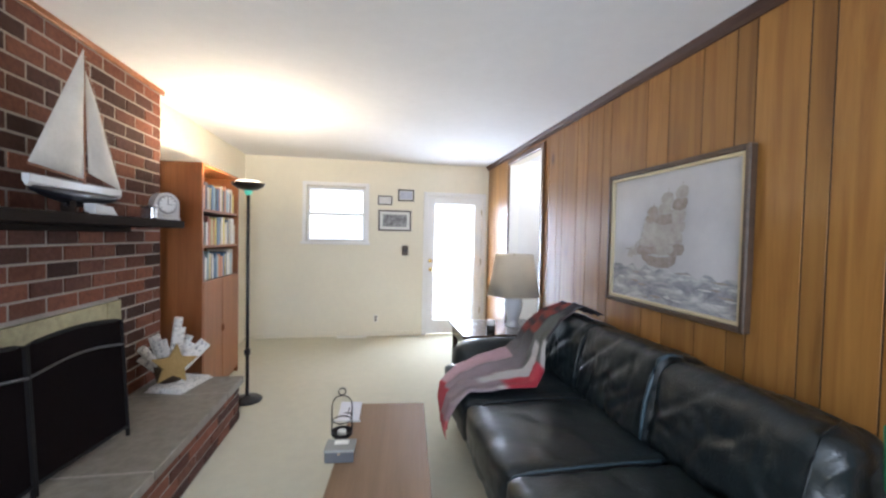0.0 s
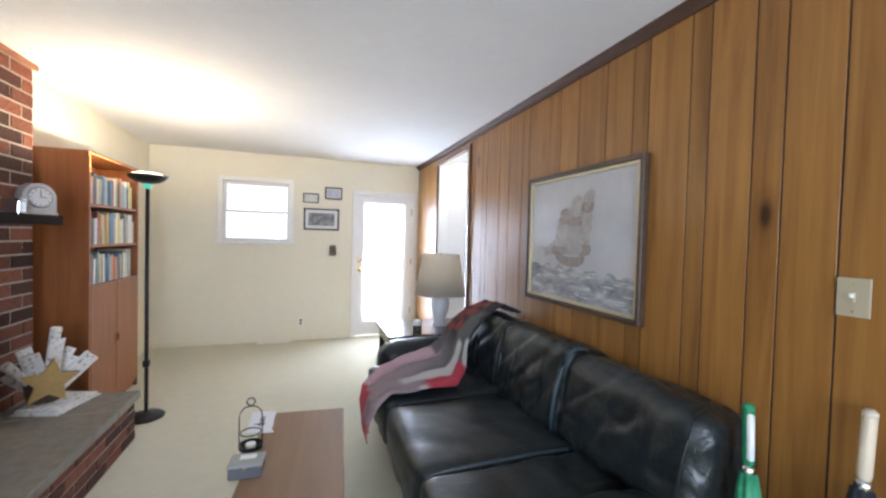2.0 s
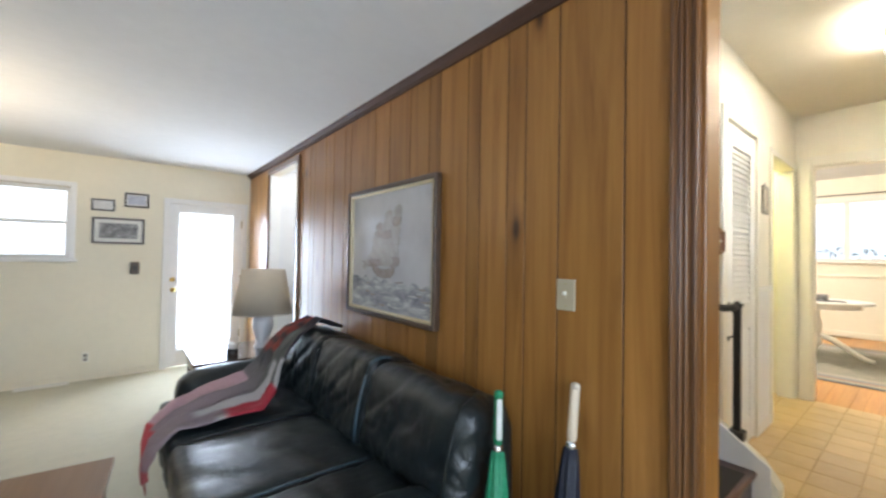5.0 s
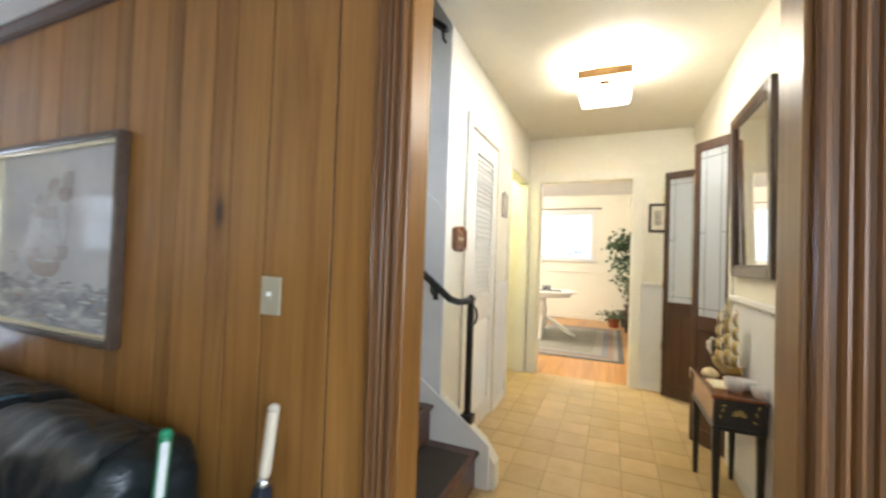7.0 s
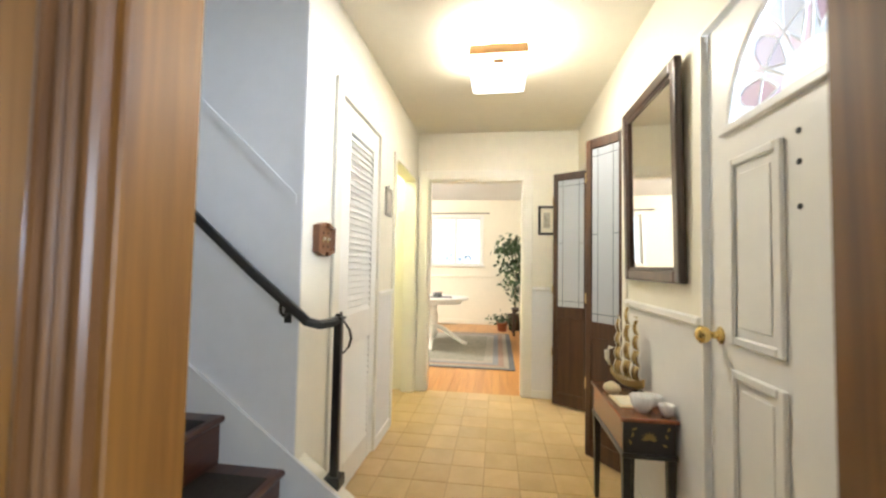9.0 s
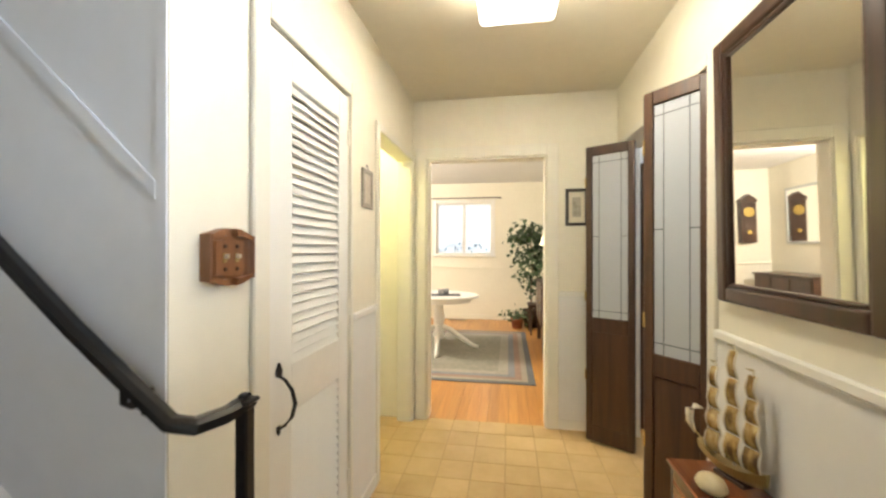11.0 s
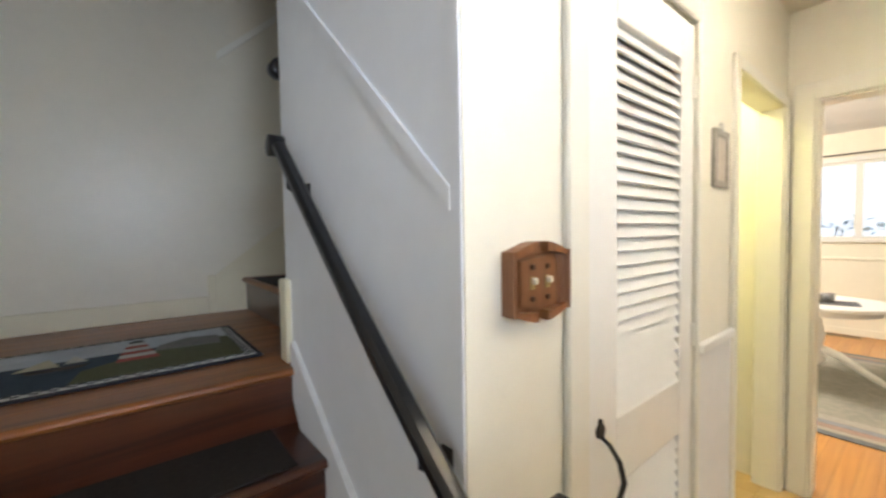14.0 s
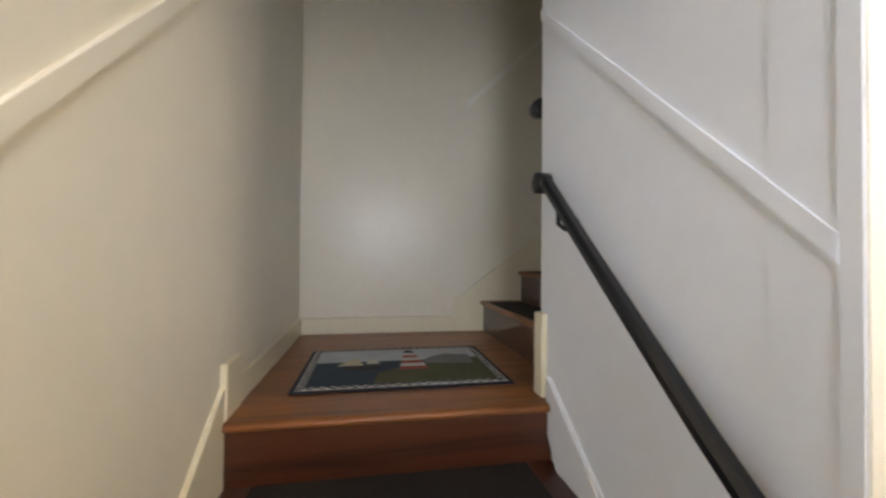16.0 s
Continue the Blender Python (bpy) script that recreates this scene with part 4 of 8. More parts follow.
for a, b in ((KY1 + 0.024, 4.617), (4.621, KY2 - 0.024)):
    d = part("cupboard_door", box((K0 - 0.02, a, 0.065), (K0 + 0.002, b, 0.985), 0.002), M["teak"], bc)
    part("pull", box((K0 + 0.002, 4.60 if a < 4.5 else 4.63, 0.5), (K0 + 0.012, 4.61 if a < 4.5 else 4.64, 0.56), 0.002), M["teak"], d)
part("plinth", box((LEFT + 0.02, KY1 + 0.022, 0), (K0 - 0.03, KY2 - 0.022, 0.04)), M["teak"], bc)
palette = [(0.62, 0.57, 0.45), (0.50, 0.42, 0.22), (0.70, 0.68, 0.62), (0.30, 0.10, 0.07), (0.12, 0.20, 0.30), (0.45, 0.36, 0.22), (0.55, 0.24, 0.12), (0.10, 0.10, 0.11), (0.60, 0.50, 0.14), (0.30, 0.42, 0.45), (0.75, 0.72, 0.66)]
bookm = [speckle("book_cover", c, tuple(min(1, v * 1.15) for v in c), 40, 0.55, 0.05, 0.001) for c in palette]
page = shader("book_pages", (0.70, 0.66, 0.55), 0.8)
rb = random.Random(11)
for z, hmax, y_end in ((0.985, 0.24, 4.95), (1.275, 0.25, 5.0), (1.57, 0.24, 4.96)):
    y = KY1 + 0.03
    while y < y_end:
        w = rb.uniform(0.018, 0.046)
        h = rb.uniform(0.18, hmax)
        dp = rb.uniform(0.15, 0.21)
        b = thing("book", "upright book standing on the teak bookcase shelf", "book", (K0 - 0.03, y + w / 2, z), group="books on the bookcase")
        lean = radians(rb.choice((0, 0, 0, 0, 5, -4)) if w < 0.03 else 0)
        for nm, bm, mt in (("cover", boxes(((-dp, -w / 2, 0), (0.0, -w / 2 + 0.002, h)), ((-dp, w / 2 - 0.002, 0), (0, w / 2, h)), ((-0.003, -w / 2 + 0.002, 0), (0, w / 2 - 0.002, h))), rb.choice(bookm)), ("pages", box((-dp + 0.003, -w / 2 + 0.002, 0.003), (-0.003, w / 2 - 0.002, h - 0.004)), page)):
            bm.transform(Matrix.Rotation(lean, 4, "X"))
            part(nm, bm, mt, b, local=True)
        y += w + (0.02 if lean else 0.0015)

# ---- torchiere ----
tl = thing("torchiere_lamp", "black torchiere floor lamp with a lit metal bowl", "floor lamp", (-2.62, 4.25, 0))
part("base", lathe([(0, 0), (0.115, 0), (0.118, 0.012), (0.10, 0.026), (0.03, 0.034), (0.016, 0.05), (0, 0.05)], 28), M["black"], tl, smooth=True, local=True)
part("pole", lathe([(0.013, 0.04), (0.013, 1.70)], 14), M["black"], tl, smooth=True, local=True)
# the collar's green glint comes from emission in its material
part("collar", lathe([(0.013, 1.69), (0.026, 1.70), (0.03, 1.722), (0.02, 1.73)], 18), emitter("green_glint_collar", (0.12, 0.55, 0.40), 0.6), tl, "green collar under the bowl, self-lit for a glint", True, True)
part("bowl", lathe([(0.02, 1.728), (0.07, 1.738), (0.115, 1.765), (0.128, 1.79), (0.122, 1.79), (0.108, 1.768), (0.065, 1.745), (0.0, 1.738)], 32), shader("dark_bronze", (0.05, 0.04, 0.035), 0.3, 0.8), tl, "dark metal bowl shade", True, True)
part("diffuser", lathe([(0.0, 1.812), (0.06, 1.808), (0.10, 1.798), (0.12, 1.788), (0.0, 1.784)], 28), emitter("lit_frosted_glass", (1.0, 0.86, 0.62), 6.0), tl, "glowing frosted glass", True, True).visible_shadow = False
part("foot_switch", box((-0.02, -0.02, 0.38), (0.02, 0.02, 0.43), 0.004), M["black"], tl, local=True)

# ---- sofa ----
def pillow(a, b, puff=0.04, n=10, wrinkle=0.008, seed=0, round_top=0.06, crease=0.0):
    """A soft upholstered block between two corners: bulging faces, rounded edges, creases."""
    bm = bmesh.new()
    lo, hi = Vector(a), Vector(b)
    cube(bm, (-1, -1, -1), (1, 1, 1))
    bmesh.ops.subdivide_edges(bm, edges=list(bm.edges), cuts=n, use_grid_fill=True)
    half = (hi - lo) / 2
    mid = (hi + lo) / 2
    rad = min(round_top, *(h * 0.9 for h in half))
    for v in bm.verts:
        p = Vector([c * h for c, h in zip(v.co, half)])
        inner = Vector([max(-h + rad, min(h - rad, c)) for c, h in zip(p, half)])
        d = p - inner
        if d.length > 1e-6:
            p = inner + d.normalized() * rad
        q = Vector([c / h for c, h in zip(p, half)])
        for i in range(3):
            j, k = (i + 1) % 3, (i + 2) % 3
            p[i] += puff * q[i] * max(0, 1 - q[j] ** 2) * max(0, 1 - q[k] ** 2)
        w = noise.noise(Vector((p.x * 9 + seed, p.y * 5, p.z * 6))) + 0.5 * noise.noise(Vector((p.x * 24, p.y * 17 + seed, p.z * 19)))
        r = abs(noise.noise(Vector((p.x * 6, p.y * 4 + p.z * 5, seed * 3.1))))
        p += q.normalized() * (wrinkle * w - wrinkle * 1.6 * max(0, 0.25 - r) * 4)
        if crease:
            # sharp folds that fan out from the lower edge and run along the seams
            g = p + mid
            a1 = noise.noise(Vector((g.y * 7 + 1.6 * g.z + seed, g.z * 3.2, seed * 1.7)))
            a2 = noise.noise(Vector((g.y * 13 - 6 * g.z, g.z * 9 + seed, g.x * 4)))
            low = 0.35 + 0.65 * max(0.0, min(1.0, 1 - (q.z + 1) / 1.7))
            p += q.normalized() * crease * low * (-max(0, 1 - abs(a1) * 9) + 0.5 * max(0, 1 - abs(a1 - 0.09) * 10) - 0.5 * max(0, 1 - abs(a2) * 8))
        v.co = p + mid
    bmesh.ops.recalc_face_normals(bm, faces=bm.faces)
    return bm


lea = M["leather"]
# scuffed seam leather; the bluish highlight on it is part of the colour
worn = speckle("worn_highlit_leather", (0.024, 0.046, 0.058), (0.065, 0.10, 0.125), 60, 0.38)
sofa = thing("leather_sofa", "dark green-black leather sofa with plump creased cushions", "sofa", (-0.55, 2.75, 0))
part("base", box((-0.96, 1.72, 0.05), (-0.10, 3.88, 0.27), 0.03, 3), lea, sofa, smooth=True)
part("back_frame", pillow((-0.26, 1.68, 0.1), (-0.03, 3.84, 0.78), 0.01, 16, 0.003, 1, 0.09), lea, sofa, smooth=True)
part("armrest", pillow((-0.98, 3.63, 0.06), (-0.12, 3.89, 0.585), 0.02, 14, 0.005, 2, 0.11, 0.006), lea, sofa, smooth=True)
part("armrest", pillow((-0.98, 1.69, 0.06), (-0.36, 1.90, 0.55), 0.02, 14, 0.005, 3, 0.11, 0.006), lea, sofa, smooth=True)
lean = Matrix.Translation((-0.25, 0, 0.4)) @ Matrix.Rotation(radians(11), 4, "Y") @ Matrix.Translation((0.25, 0, -0.4))
for k, (a, b) in enumerate(((1.90, 2.405), (2.407, 3.03), (3.032, 3.64))):
    sa, sb = ((1.90, 2.26), (2.262, 2.93), (2.932, 3.64))[k]
    c = part("seat_cushion", pillow((-1.09, sa, 0.20), (-0.32, sb, 0.462), 0.016, 26, 0.005, 5 + k, 0.05, 0.006), lea, sofa, smooth=True)
    if k < 2:
        part("piping", tube([(-1.075, sb, 0.415), (-1.05, sb, 0.444), (-0.95, sb, 0.457), (-0.75, sb, 0.462), (-0.55, sb, 0.462), (-0.40, sb, 0.458)], 0.006, 8), worn if k == 0 else lea, c, "scuffed seam edge with a painted bluish highlight" if k == 0 else "", True)
    zt = 0.838 if k == 0 else 0.852
    bm = pillow((-0.40, a - (0.205 if k == 0 else 0.02), 0.40), (-0.10, b + 0.02, zt), 0.012, 40, 0.006, 9 + k, 0.095 if k == 0 else 0.06, 0.013)
    bm.transform(lean)
    c = part("back_cushion", bm, lea, sofa, smooth=True)
    y = a + 0.004
    if k:
        seam = [(-0.400, y, 0.44), (-0.410, y, 0.52), (-0.414, y, 0.62), (-0.408, y, 0.74), (-0.388, y, zt - 0.032), (-0.34, y, zt - 0.004), (-0.27, y, zt + 0.002)]
        part("piping", tube([lean @ Vector(p) for p in seam], [0.005, 0.008, 0.009, 0.010, 0.010, 0.009, 0.005] if k == 1 else 0.006, 8), worn if k == 1 else lea, c, "back cushion seam edge, scuffed and highlight-tinted where paler" if k == 1 else "", True)
    else:
        y = a - 0.205
        seam = [(-0.40, y + 0.05, 0.44), (-0.408, y + 0.045, 0.60), (-0.40, y + 0.045, 0.72), (-0.375, y + 0.05, zt - 0.03), (-0.31, y + 0.06, zt + 0.002), (-0.24, y + 0.10, zt + 0.006), (-0.21, y + 0.30, zt + 0.008)]
        part("piping", tube([lean @ Vector(p) for p in seam], 0.004, 8), lea, c, "back cushion seam edge, scuffed and highlight-tinted where paler", True)
for fx, fy in ((-0.9, 1.8), (-0.9, 3.8), (-0.15, 1.75), (-0.15, 3.8)):
    part("foot", box((fx - 0.03, fy - 0.03, 0), (fx + 0.03, fy + 0.03, 0.06), 0.004), M["darkwood"], sofa)

# plaid throw over the far corner
thr = tagged(new("plaid_throw"), "plaid throw blanket in mauve, grey and red over the sofa", "blanket")
thr.matrix_world = pose(-0.6, 3.2, 0.47)
ROOTS[thr.name] = pose(-0.6, 3.2, 0.47)
pm = shader("plaid_wool", (0.3, 0.25, 0.26), 0.95)
uvn = node(pm, "ShaderNodeTexCoord")
sep = node(pm, "ShaderNodeSeparateXYZ")
link(pm, uvn.outputs["UV"], sep.inputs[0])
def band(axis, a, b, soft=0.02):
    """White between a and b along one side of the cloth, black elsewhere."""
    lo, hi = max(0.0, a - soft), min(1.0, b + soft)
    k = (0, 0, 0)
    w = (1, 1, 1)
    stops = [(lo, w if a <= 0 else k), (a + 0.001, w), (b - 0.001, w), (hi, w if b >= 1 else k)]
    return ramp(pm, sep.outputs[axis], stops)


def patch(col, colour, xr, yr, soft=0.02):
    return blend(pm, col, colour, blend(pm, band("X", *xr, soft), band("Y", *yr, soft), 1.0, "MULTIPLY"))


cc = ramp(pm, sep.outputs["Y"], [(0.0, (0.045, 0.035, 0.038)), (0.32, (0.05, 0.046, 0.05)), (0.40, (0.12, 0.115, 0.115)), (0.52, (0.20, 0.17, 0.18)), (0.60, (0.27, 0.215, 0.235)), (0.78, (0.30, 0.235, 0.25)), (1.0, (0.36, 0.16, 0.16))])
cc = patch(cc, (0.12, 0.125, 0.115), (0.05, 0.42), (0.18, 0.50), 0.03)
cc = patch(cc, (0.46, 0.44, 0.43), (0.26, 0.36), (0.34, 0.64))
cc = patch(cc, (0.44, 0.42, 0.41), (0.0, 0.06), (0.30, 0.60))
cc = patch(cc, (0.42, 0.035, 0.055), (0.0, 0.24), (0.42, 0.57))
cc = patch(cc, (0.50, 0.33, 0.36), (0.72, 1.0), (0.50, 0.80))
cc = patch(cc, (0.50, 0.075, 0.085), (0.55, 1.0), (0.80, 1.0))
cc = patch(cc, (0.46, 0.10, 0.10), (0.0, 1.0), (0.93, 1.0))
for y0 in (0.02, 0.10, 0.18, 0.26):
    cc = patch(cc, (0.25, 0.06, 0.045), (0.55, 0.70), (y0, y0 + 0.03), 0.025)
    cc = patch(cc, (0.22, 0.05, 0.045), (0.84, 1.0), (y0 + 0.03, y0 + 0.06), 0.025)
pv = coords(pm)
fz = noise_tex(pm, pv, 260, 3)
base(pm, tone(pm, cc, fz, 0.7, 1.15))
bump(pm, fz, 0.7, 0.004)


def throw_mesh():
    """A strip of cloth that follows the sofa's back, seat and front, with folds."""
    spine = [((-0.06, 3.24, 0.86), (-0.06, 3.52, 0.84)), ((-0.20, 3.24, 0.915), (-0.20, 3.56, 0.90)), ((-0.36, 3.26, 0.82), (-0.33, 3.62, 0.83)),
             ((-0.47, 3.24, 0.68), (-0.43, 3.68, 0.70)), ((-0.54, 3.10, 0.57), (-0.52, 3.66, 0.60)), ((-0.64, 2.96, 0.500), (-0.62, 3.60, 0.55)),
             ((-0.85, 2.965, 0.490), (-0.86, 3.54, 0.515)), ((-1.05, 2.99, 0.478), (-1.04, 3.42, 0.480)), ((-1.125, 3.00, 0.41), (-1.125, 3.38, 0.42)),
             ((-1.15, 3.03, 0.32), (-1.15, 3.32, 0.33)), ((-1.15, 3.08, 0.23), (-1.15, 3.20, 0.23))]
    bm = bmesh.new()
    uv = bm.loops.layers.uv.new("weave")
    n, fine = 28, 7
    rows = []
    for i in range((len(spine) - 1) * fine + 1):
        s = i / fine
        k = min(int(s), len(spine) - 2)
        f = s - k
        f = f * f * (3 - 2 * f) * 0.4 + f * 0.6
        a = Vector(spine[k][0]).lerp(Vector(spine[k + 1][0]), f)
        b = Vector(spine[k][1]).lerp(Vector(spine[k + 1][1]), f)
        row = []
        for j in range(n + 1):
            p = a.lerp(b, j / n)
            fold = 0.013 * math.sin(j * 0.75 + 0.9 * math.sin(s * 1.3)) + 0.016 * noise.noise(p * 8) + 0.006 * noise.noise(p * 23)
            d = Vector((-0.6, 0, 0.8)) if k < 7 else Vector((-1, 0, 0.1))
            row.append((bm.verts.new(p + d * (fold + 0.018)), (j / n, s / (len(spine) - 1))))
        rows.append(row)
    for a, b in zip(rows, rows[1:]):
        for j in range(n):
            q = (a[j], a[j + 1], b[j + 1], b[j])
            fc = bm.faces.new([v for v, _ in q])
            for lp, (_, c) in zip(fc.loops, q):
                lp[uv].uv = c
    bmesh.ops.recalc_face_normals(bm, faces=bm.faces)
    return bm


cl = part("cloth", throw_mesh(), pm, thr, smooth=True)
sol = cl.modifiers.new("thickness", "SOLIDIFY")
sol.thickness, sol.offset = 0.008, 0
fr = bmesh.new()
for k in range(14):
    y = 3.09 + 0.10 * k / 13
    tube([(-1.168, y, 0.235), (-1.17, y + 0.004 * math.sin(k * 2.2), 0.205), (-1.165, y + 0.006 * math.sin(k * 3.1), 0.175)], 0.003, 5, fr)
part("fringe", fr, speckle("red_fringe", (0.3, 0.05, 0.04), (0.42, 0.16, 0.12), 80), thr, "red yarn fringe")

# ---- end table, lamp, candle ----
et = thing("end_table", "dark polished wooden end table beside the sofa", "side table", (-0.55, 4.25, 0))
dk = wood("end_table_wood", (0.035, 0.02, 0.014), (0.08, 0.045, 0.03), 0.2, 1, 1.0, (0.95, 1.05), False, 0.5)
part("tabletop", box((-0.88, 3.92, 0.555), (-0.10, 4.55, 0.58), 0.006, 2), dk, et)
part("apron", boxes(((-0.85, 3.95, 0.46), (-0.13, 3.97, 0.555)), ((-0.85, 4.50, 0.46), (-0.13, 4.52, 0.555)), ((-0.85, 3.97, 0.46), (-0.83, 4.50, 0.555)), ((-0.15, 3.97, 0.46), (-0.13, 4.50, 0.555))), dk, et)
for fx in (-0.85, -0.18):
    for fy in (3.95, 4.47):
        part("leg", box((fx, fy, 0), (fx + 0.05, fy + 0.05, 0.47), 0.005), dk, et)
part("lower_shelf", box((-0.83, 3.97, 0.15), (-0.15, 4.50, 0.17), 0.003), dk, et)
shade_linen = speckle("linen_shade", (0.80, 0.77, 0.70), (0.86, 0.83, 0.76), 120, 0.9, 0.1, 0.001)
st_ = shade_linen.node_tree
glow_through = st_.nodes.new("ShaderNodeBsdfTranslucent")
glow_through.inputs["Color"].default_value = (0.86, 0.80, 0.70, 1)
both = st_.nodes.new("ShaderNodeMixShader")
both.inputs[0].default_value = 0.72
st_.links.new(st_.nodes["Principled BSDF"].outputs[0], both.inputs[1])
st_.links.new(glow_through.outputs[0], both.inputs[2])
st_.links.new(both.outputs[0], st_.nodes["Material Output"].inputs["Surface"])
lp = thing("table_lamp", "white ceramic ginger-jar lamp with a cream drum shade", "table lamp", (-0.34, 4.25, 0.58))
part("base", lathe([(0, 0), (0.062, 0), (0.065, 0.012), (0.052, 0.03), (0.05, 0.06), (0.066, 0.11), (0.082, 0.17), (0.086, 0.21), (0.076, 0.25), (0.05, 0.275), (0.046, 0.30), (0.05, 0.31), (0, 0.312)], 32), shader("white_glaze", (0.78, 0.78, 0.80), 0.12), lp, "glossy white porcelain body", True, True)
part("neck", lathe([(0.02, 0.31), (0.02, 0.33), (0.008, 0.335), (0.008, 0.62), (0.0, 0.63)], 12), M["brass"], lp, smooth=True, local=True)
part("shade", lathe([(0.235, 0.285), (0.17, 0.66), (0.166, 0.66), (0.231, 0.285), (0.235, 0.285)], 40), shade_linen, lp, "cream linen drum shade", True, True)
part("shade_ring", lathe([(0.236, 0.283), (0.237, 0.292), (0.232, 0.292), (0.231, 0.283), (0.236, 0.283)], 40), speckle("shade_tape", (0.6, 0.57, 0.5), (0.66, 0.62, 0.55), 100), lp, smooth=True, local=True)
part("finial", lathe([(0, 0.63), (0.009, 0.635), (0.011, 0.65), (0.004, 0.66), (0, 0.675)], 12), M["brass"], lp, smooth=True, local=True)
cj = thing("candle_jar", "small dark glass candle jar with a white lid", "candle", (-0.60, 4.08, 0.58))
part("jar", lathe([(0, 0), (0.036, 0), (0.04, 0.01), (0.04, 0.05), (0, 0.05)], 20), shader("dark_glass", (0.03, 0.028, 0.025), 0.1), cj, smooth=True, local=True)
part("lid", lathe([(0, 0.05), (0.03, 0.05), (0.034, 0.06), (0.034, 0.09), (0.03, 0.095), (0, 0.095)], 20), shader("lid_white", (0.75, 0.74, 0.7), 0.4), cj, smooth=True, local=True)

# ---- coffee table with lantern, box and card ----
ct = thing("coffee_table", "low brown veneered coffee table on the carpet", "coffee table", (-1.555, 2.62, 0), -5)
part("tabletop", box((-0.215, -0.64, 0.325), (0.215, 0.62, 0.35), 0.006, 2), M["coffee"], ct, local=True)
part("apron", boxes(((-0.19, -0.6, 0.26), (-0.175, 0.58, 0.325)), ((0.175, -0.6, 0.26), (0.19, 0.58, 0.325)), ((-0.175, 0.565, 0.26), (0.175, 0.58, 0.325)), ((-0.175, -0.6, 0.26), (0.175, -0.585, 0.325))), M["coffee"], ct, local=True)
for fx in (-0.19, 0.155):
    for fy in (-0.6, 0.545):
        part("leg", box((fx, fy, 0), (fx + 0.035, fy + 0.035, 0.27), 0.004), M["coffee"], ct, local=True)
ln = thing("tealight_lantern", "black wire tealight lantern with a looped handle", "candle holder", (-1.755, 2.86, 0.35))
part("dish", lathe([(0, 0), (0.04, 0), (0.052, 0.012), (0.054, 0.03), (0.05, 0.03), (0.046, 0.014), (0, 0.010)], 24), M["black"], ln, smooth=True, local=True)
part("ring", tube([(0.045 * math.cos(a), 0.045 * math.sin(a), 0.085) for a in [2 * math.pi * k / 20 for k in range(21)]], 0.003, 6), M["black"], ln, local=True)
part("wire", tube([(-0.05, 0, 0.015), (-0.05, 0, 0.16), (-0.045, 0, 0.185), (-0.028, 0, 0.205), (0, 0, 0.212), (0.028, 0, 0.205), (0.045, 0, 0.185), (0.05, 0, 0.16), (0.05, 0, 0.015)], 0.003, 6), M["black"], ln, local=True)
part("loop", tube([(0.018 * math.cos(a), 0, 0.232 + 0.018 * math.sin(a)) for a in [2 * math.pi * k / 16 for k in range(17)]], 0.003, 6), M["black"], ln, local=True)
part("tealight", lathe([(0, 0.011), (0.022, 0.011), (0.022, 0.03), (0.018, 0.031), (0, 0.028)], 18), shader("white_wax", (0.8, 0.78, 0.72), 0.4), ln, "white tealight candle", True, True)
kb = thing("keepsake_box", "small grey glass-topped keepsake box", "box", (-1.745, 2.66, 0.35), -4)
part("body", box((-0.065, -0.05, 0), (0.065, 0.05, 0.05), 0.004), shader("smoky_glass", (0.16, 0.17, 0.19), 0.12, 0.3), kb, local=True)
part("lid", box((-0.068, -0.053, 0.05), (0.068, 0.053, 0.062), 0.003), shader("grey_lid", (0.30, 0.31, 0.30), 0.2), kb, local=True)
part("label_card", box((-0.03, 0.0, 0.062), (0.035, 0.035, 0.0635)), shader("card_white", (0.78, 0.78, 0.76), 0.6), kb, local=True)
part("clasp", box((-0.006, -0.058, 0.04), (0.006, -0.052, 0.055), 0.001), M["chrome"], kb, local=True)
cd = thing("greeting_card", "white greeting card with a dark drawing on an easel", "card", (-1.735, 3.02, 0.35), -8)
bm = box((-0.06, -0.002, 0.0), (0.06, 0.002, 0.13))
bm.transform(Matrix.Rotation(radians(-62), 4, "X"))
part("card", bm, shader("card_paper", (0.78, 0.76, 0.78), 0.6), cd, local=True)
bm = boxes(((-0.03, -0.003, 0.05), (0.02, -0.0022, 0.056)), ((-0.01, -0.003, 0.04), (-0.004, -0.0022, 0.09)), ((0.006, -0.003, 0.035), (0.012, -0.0022, 0.10)))
bm.transform(Matrix.Rotation(radians(-62), 4, "X"))
part("drawing", bm, M["black"], cd, local=True)
part("stand", box((-0.075, -0.006, 0), (0.07, 0.006, 0.008), 0.001), shader("stand_white", (0.75, 0.75, 0.74), 0.5), cd, local=True)

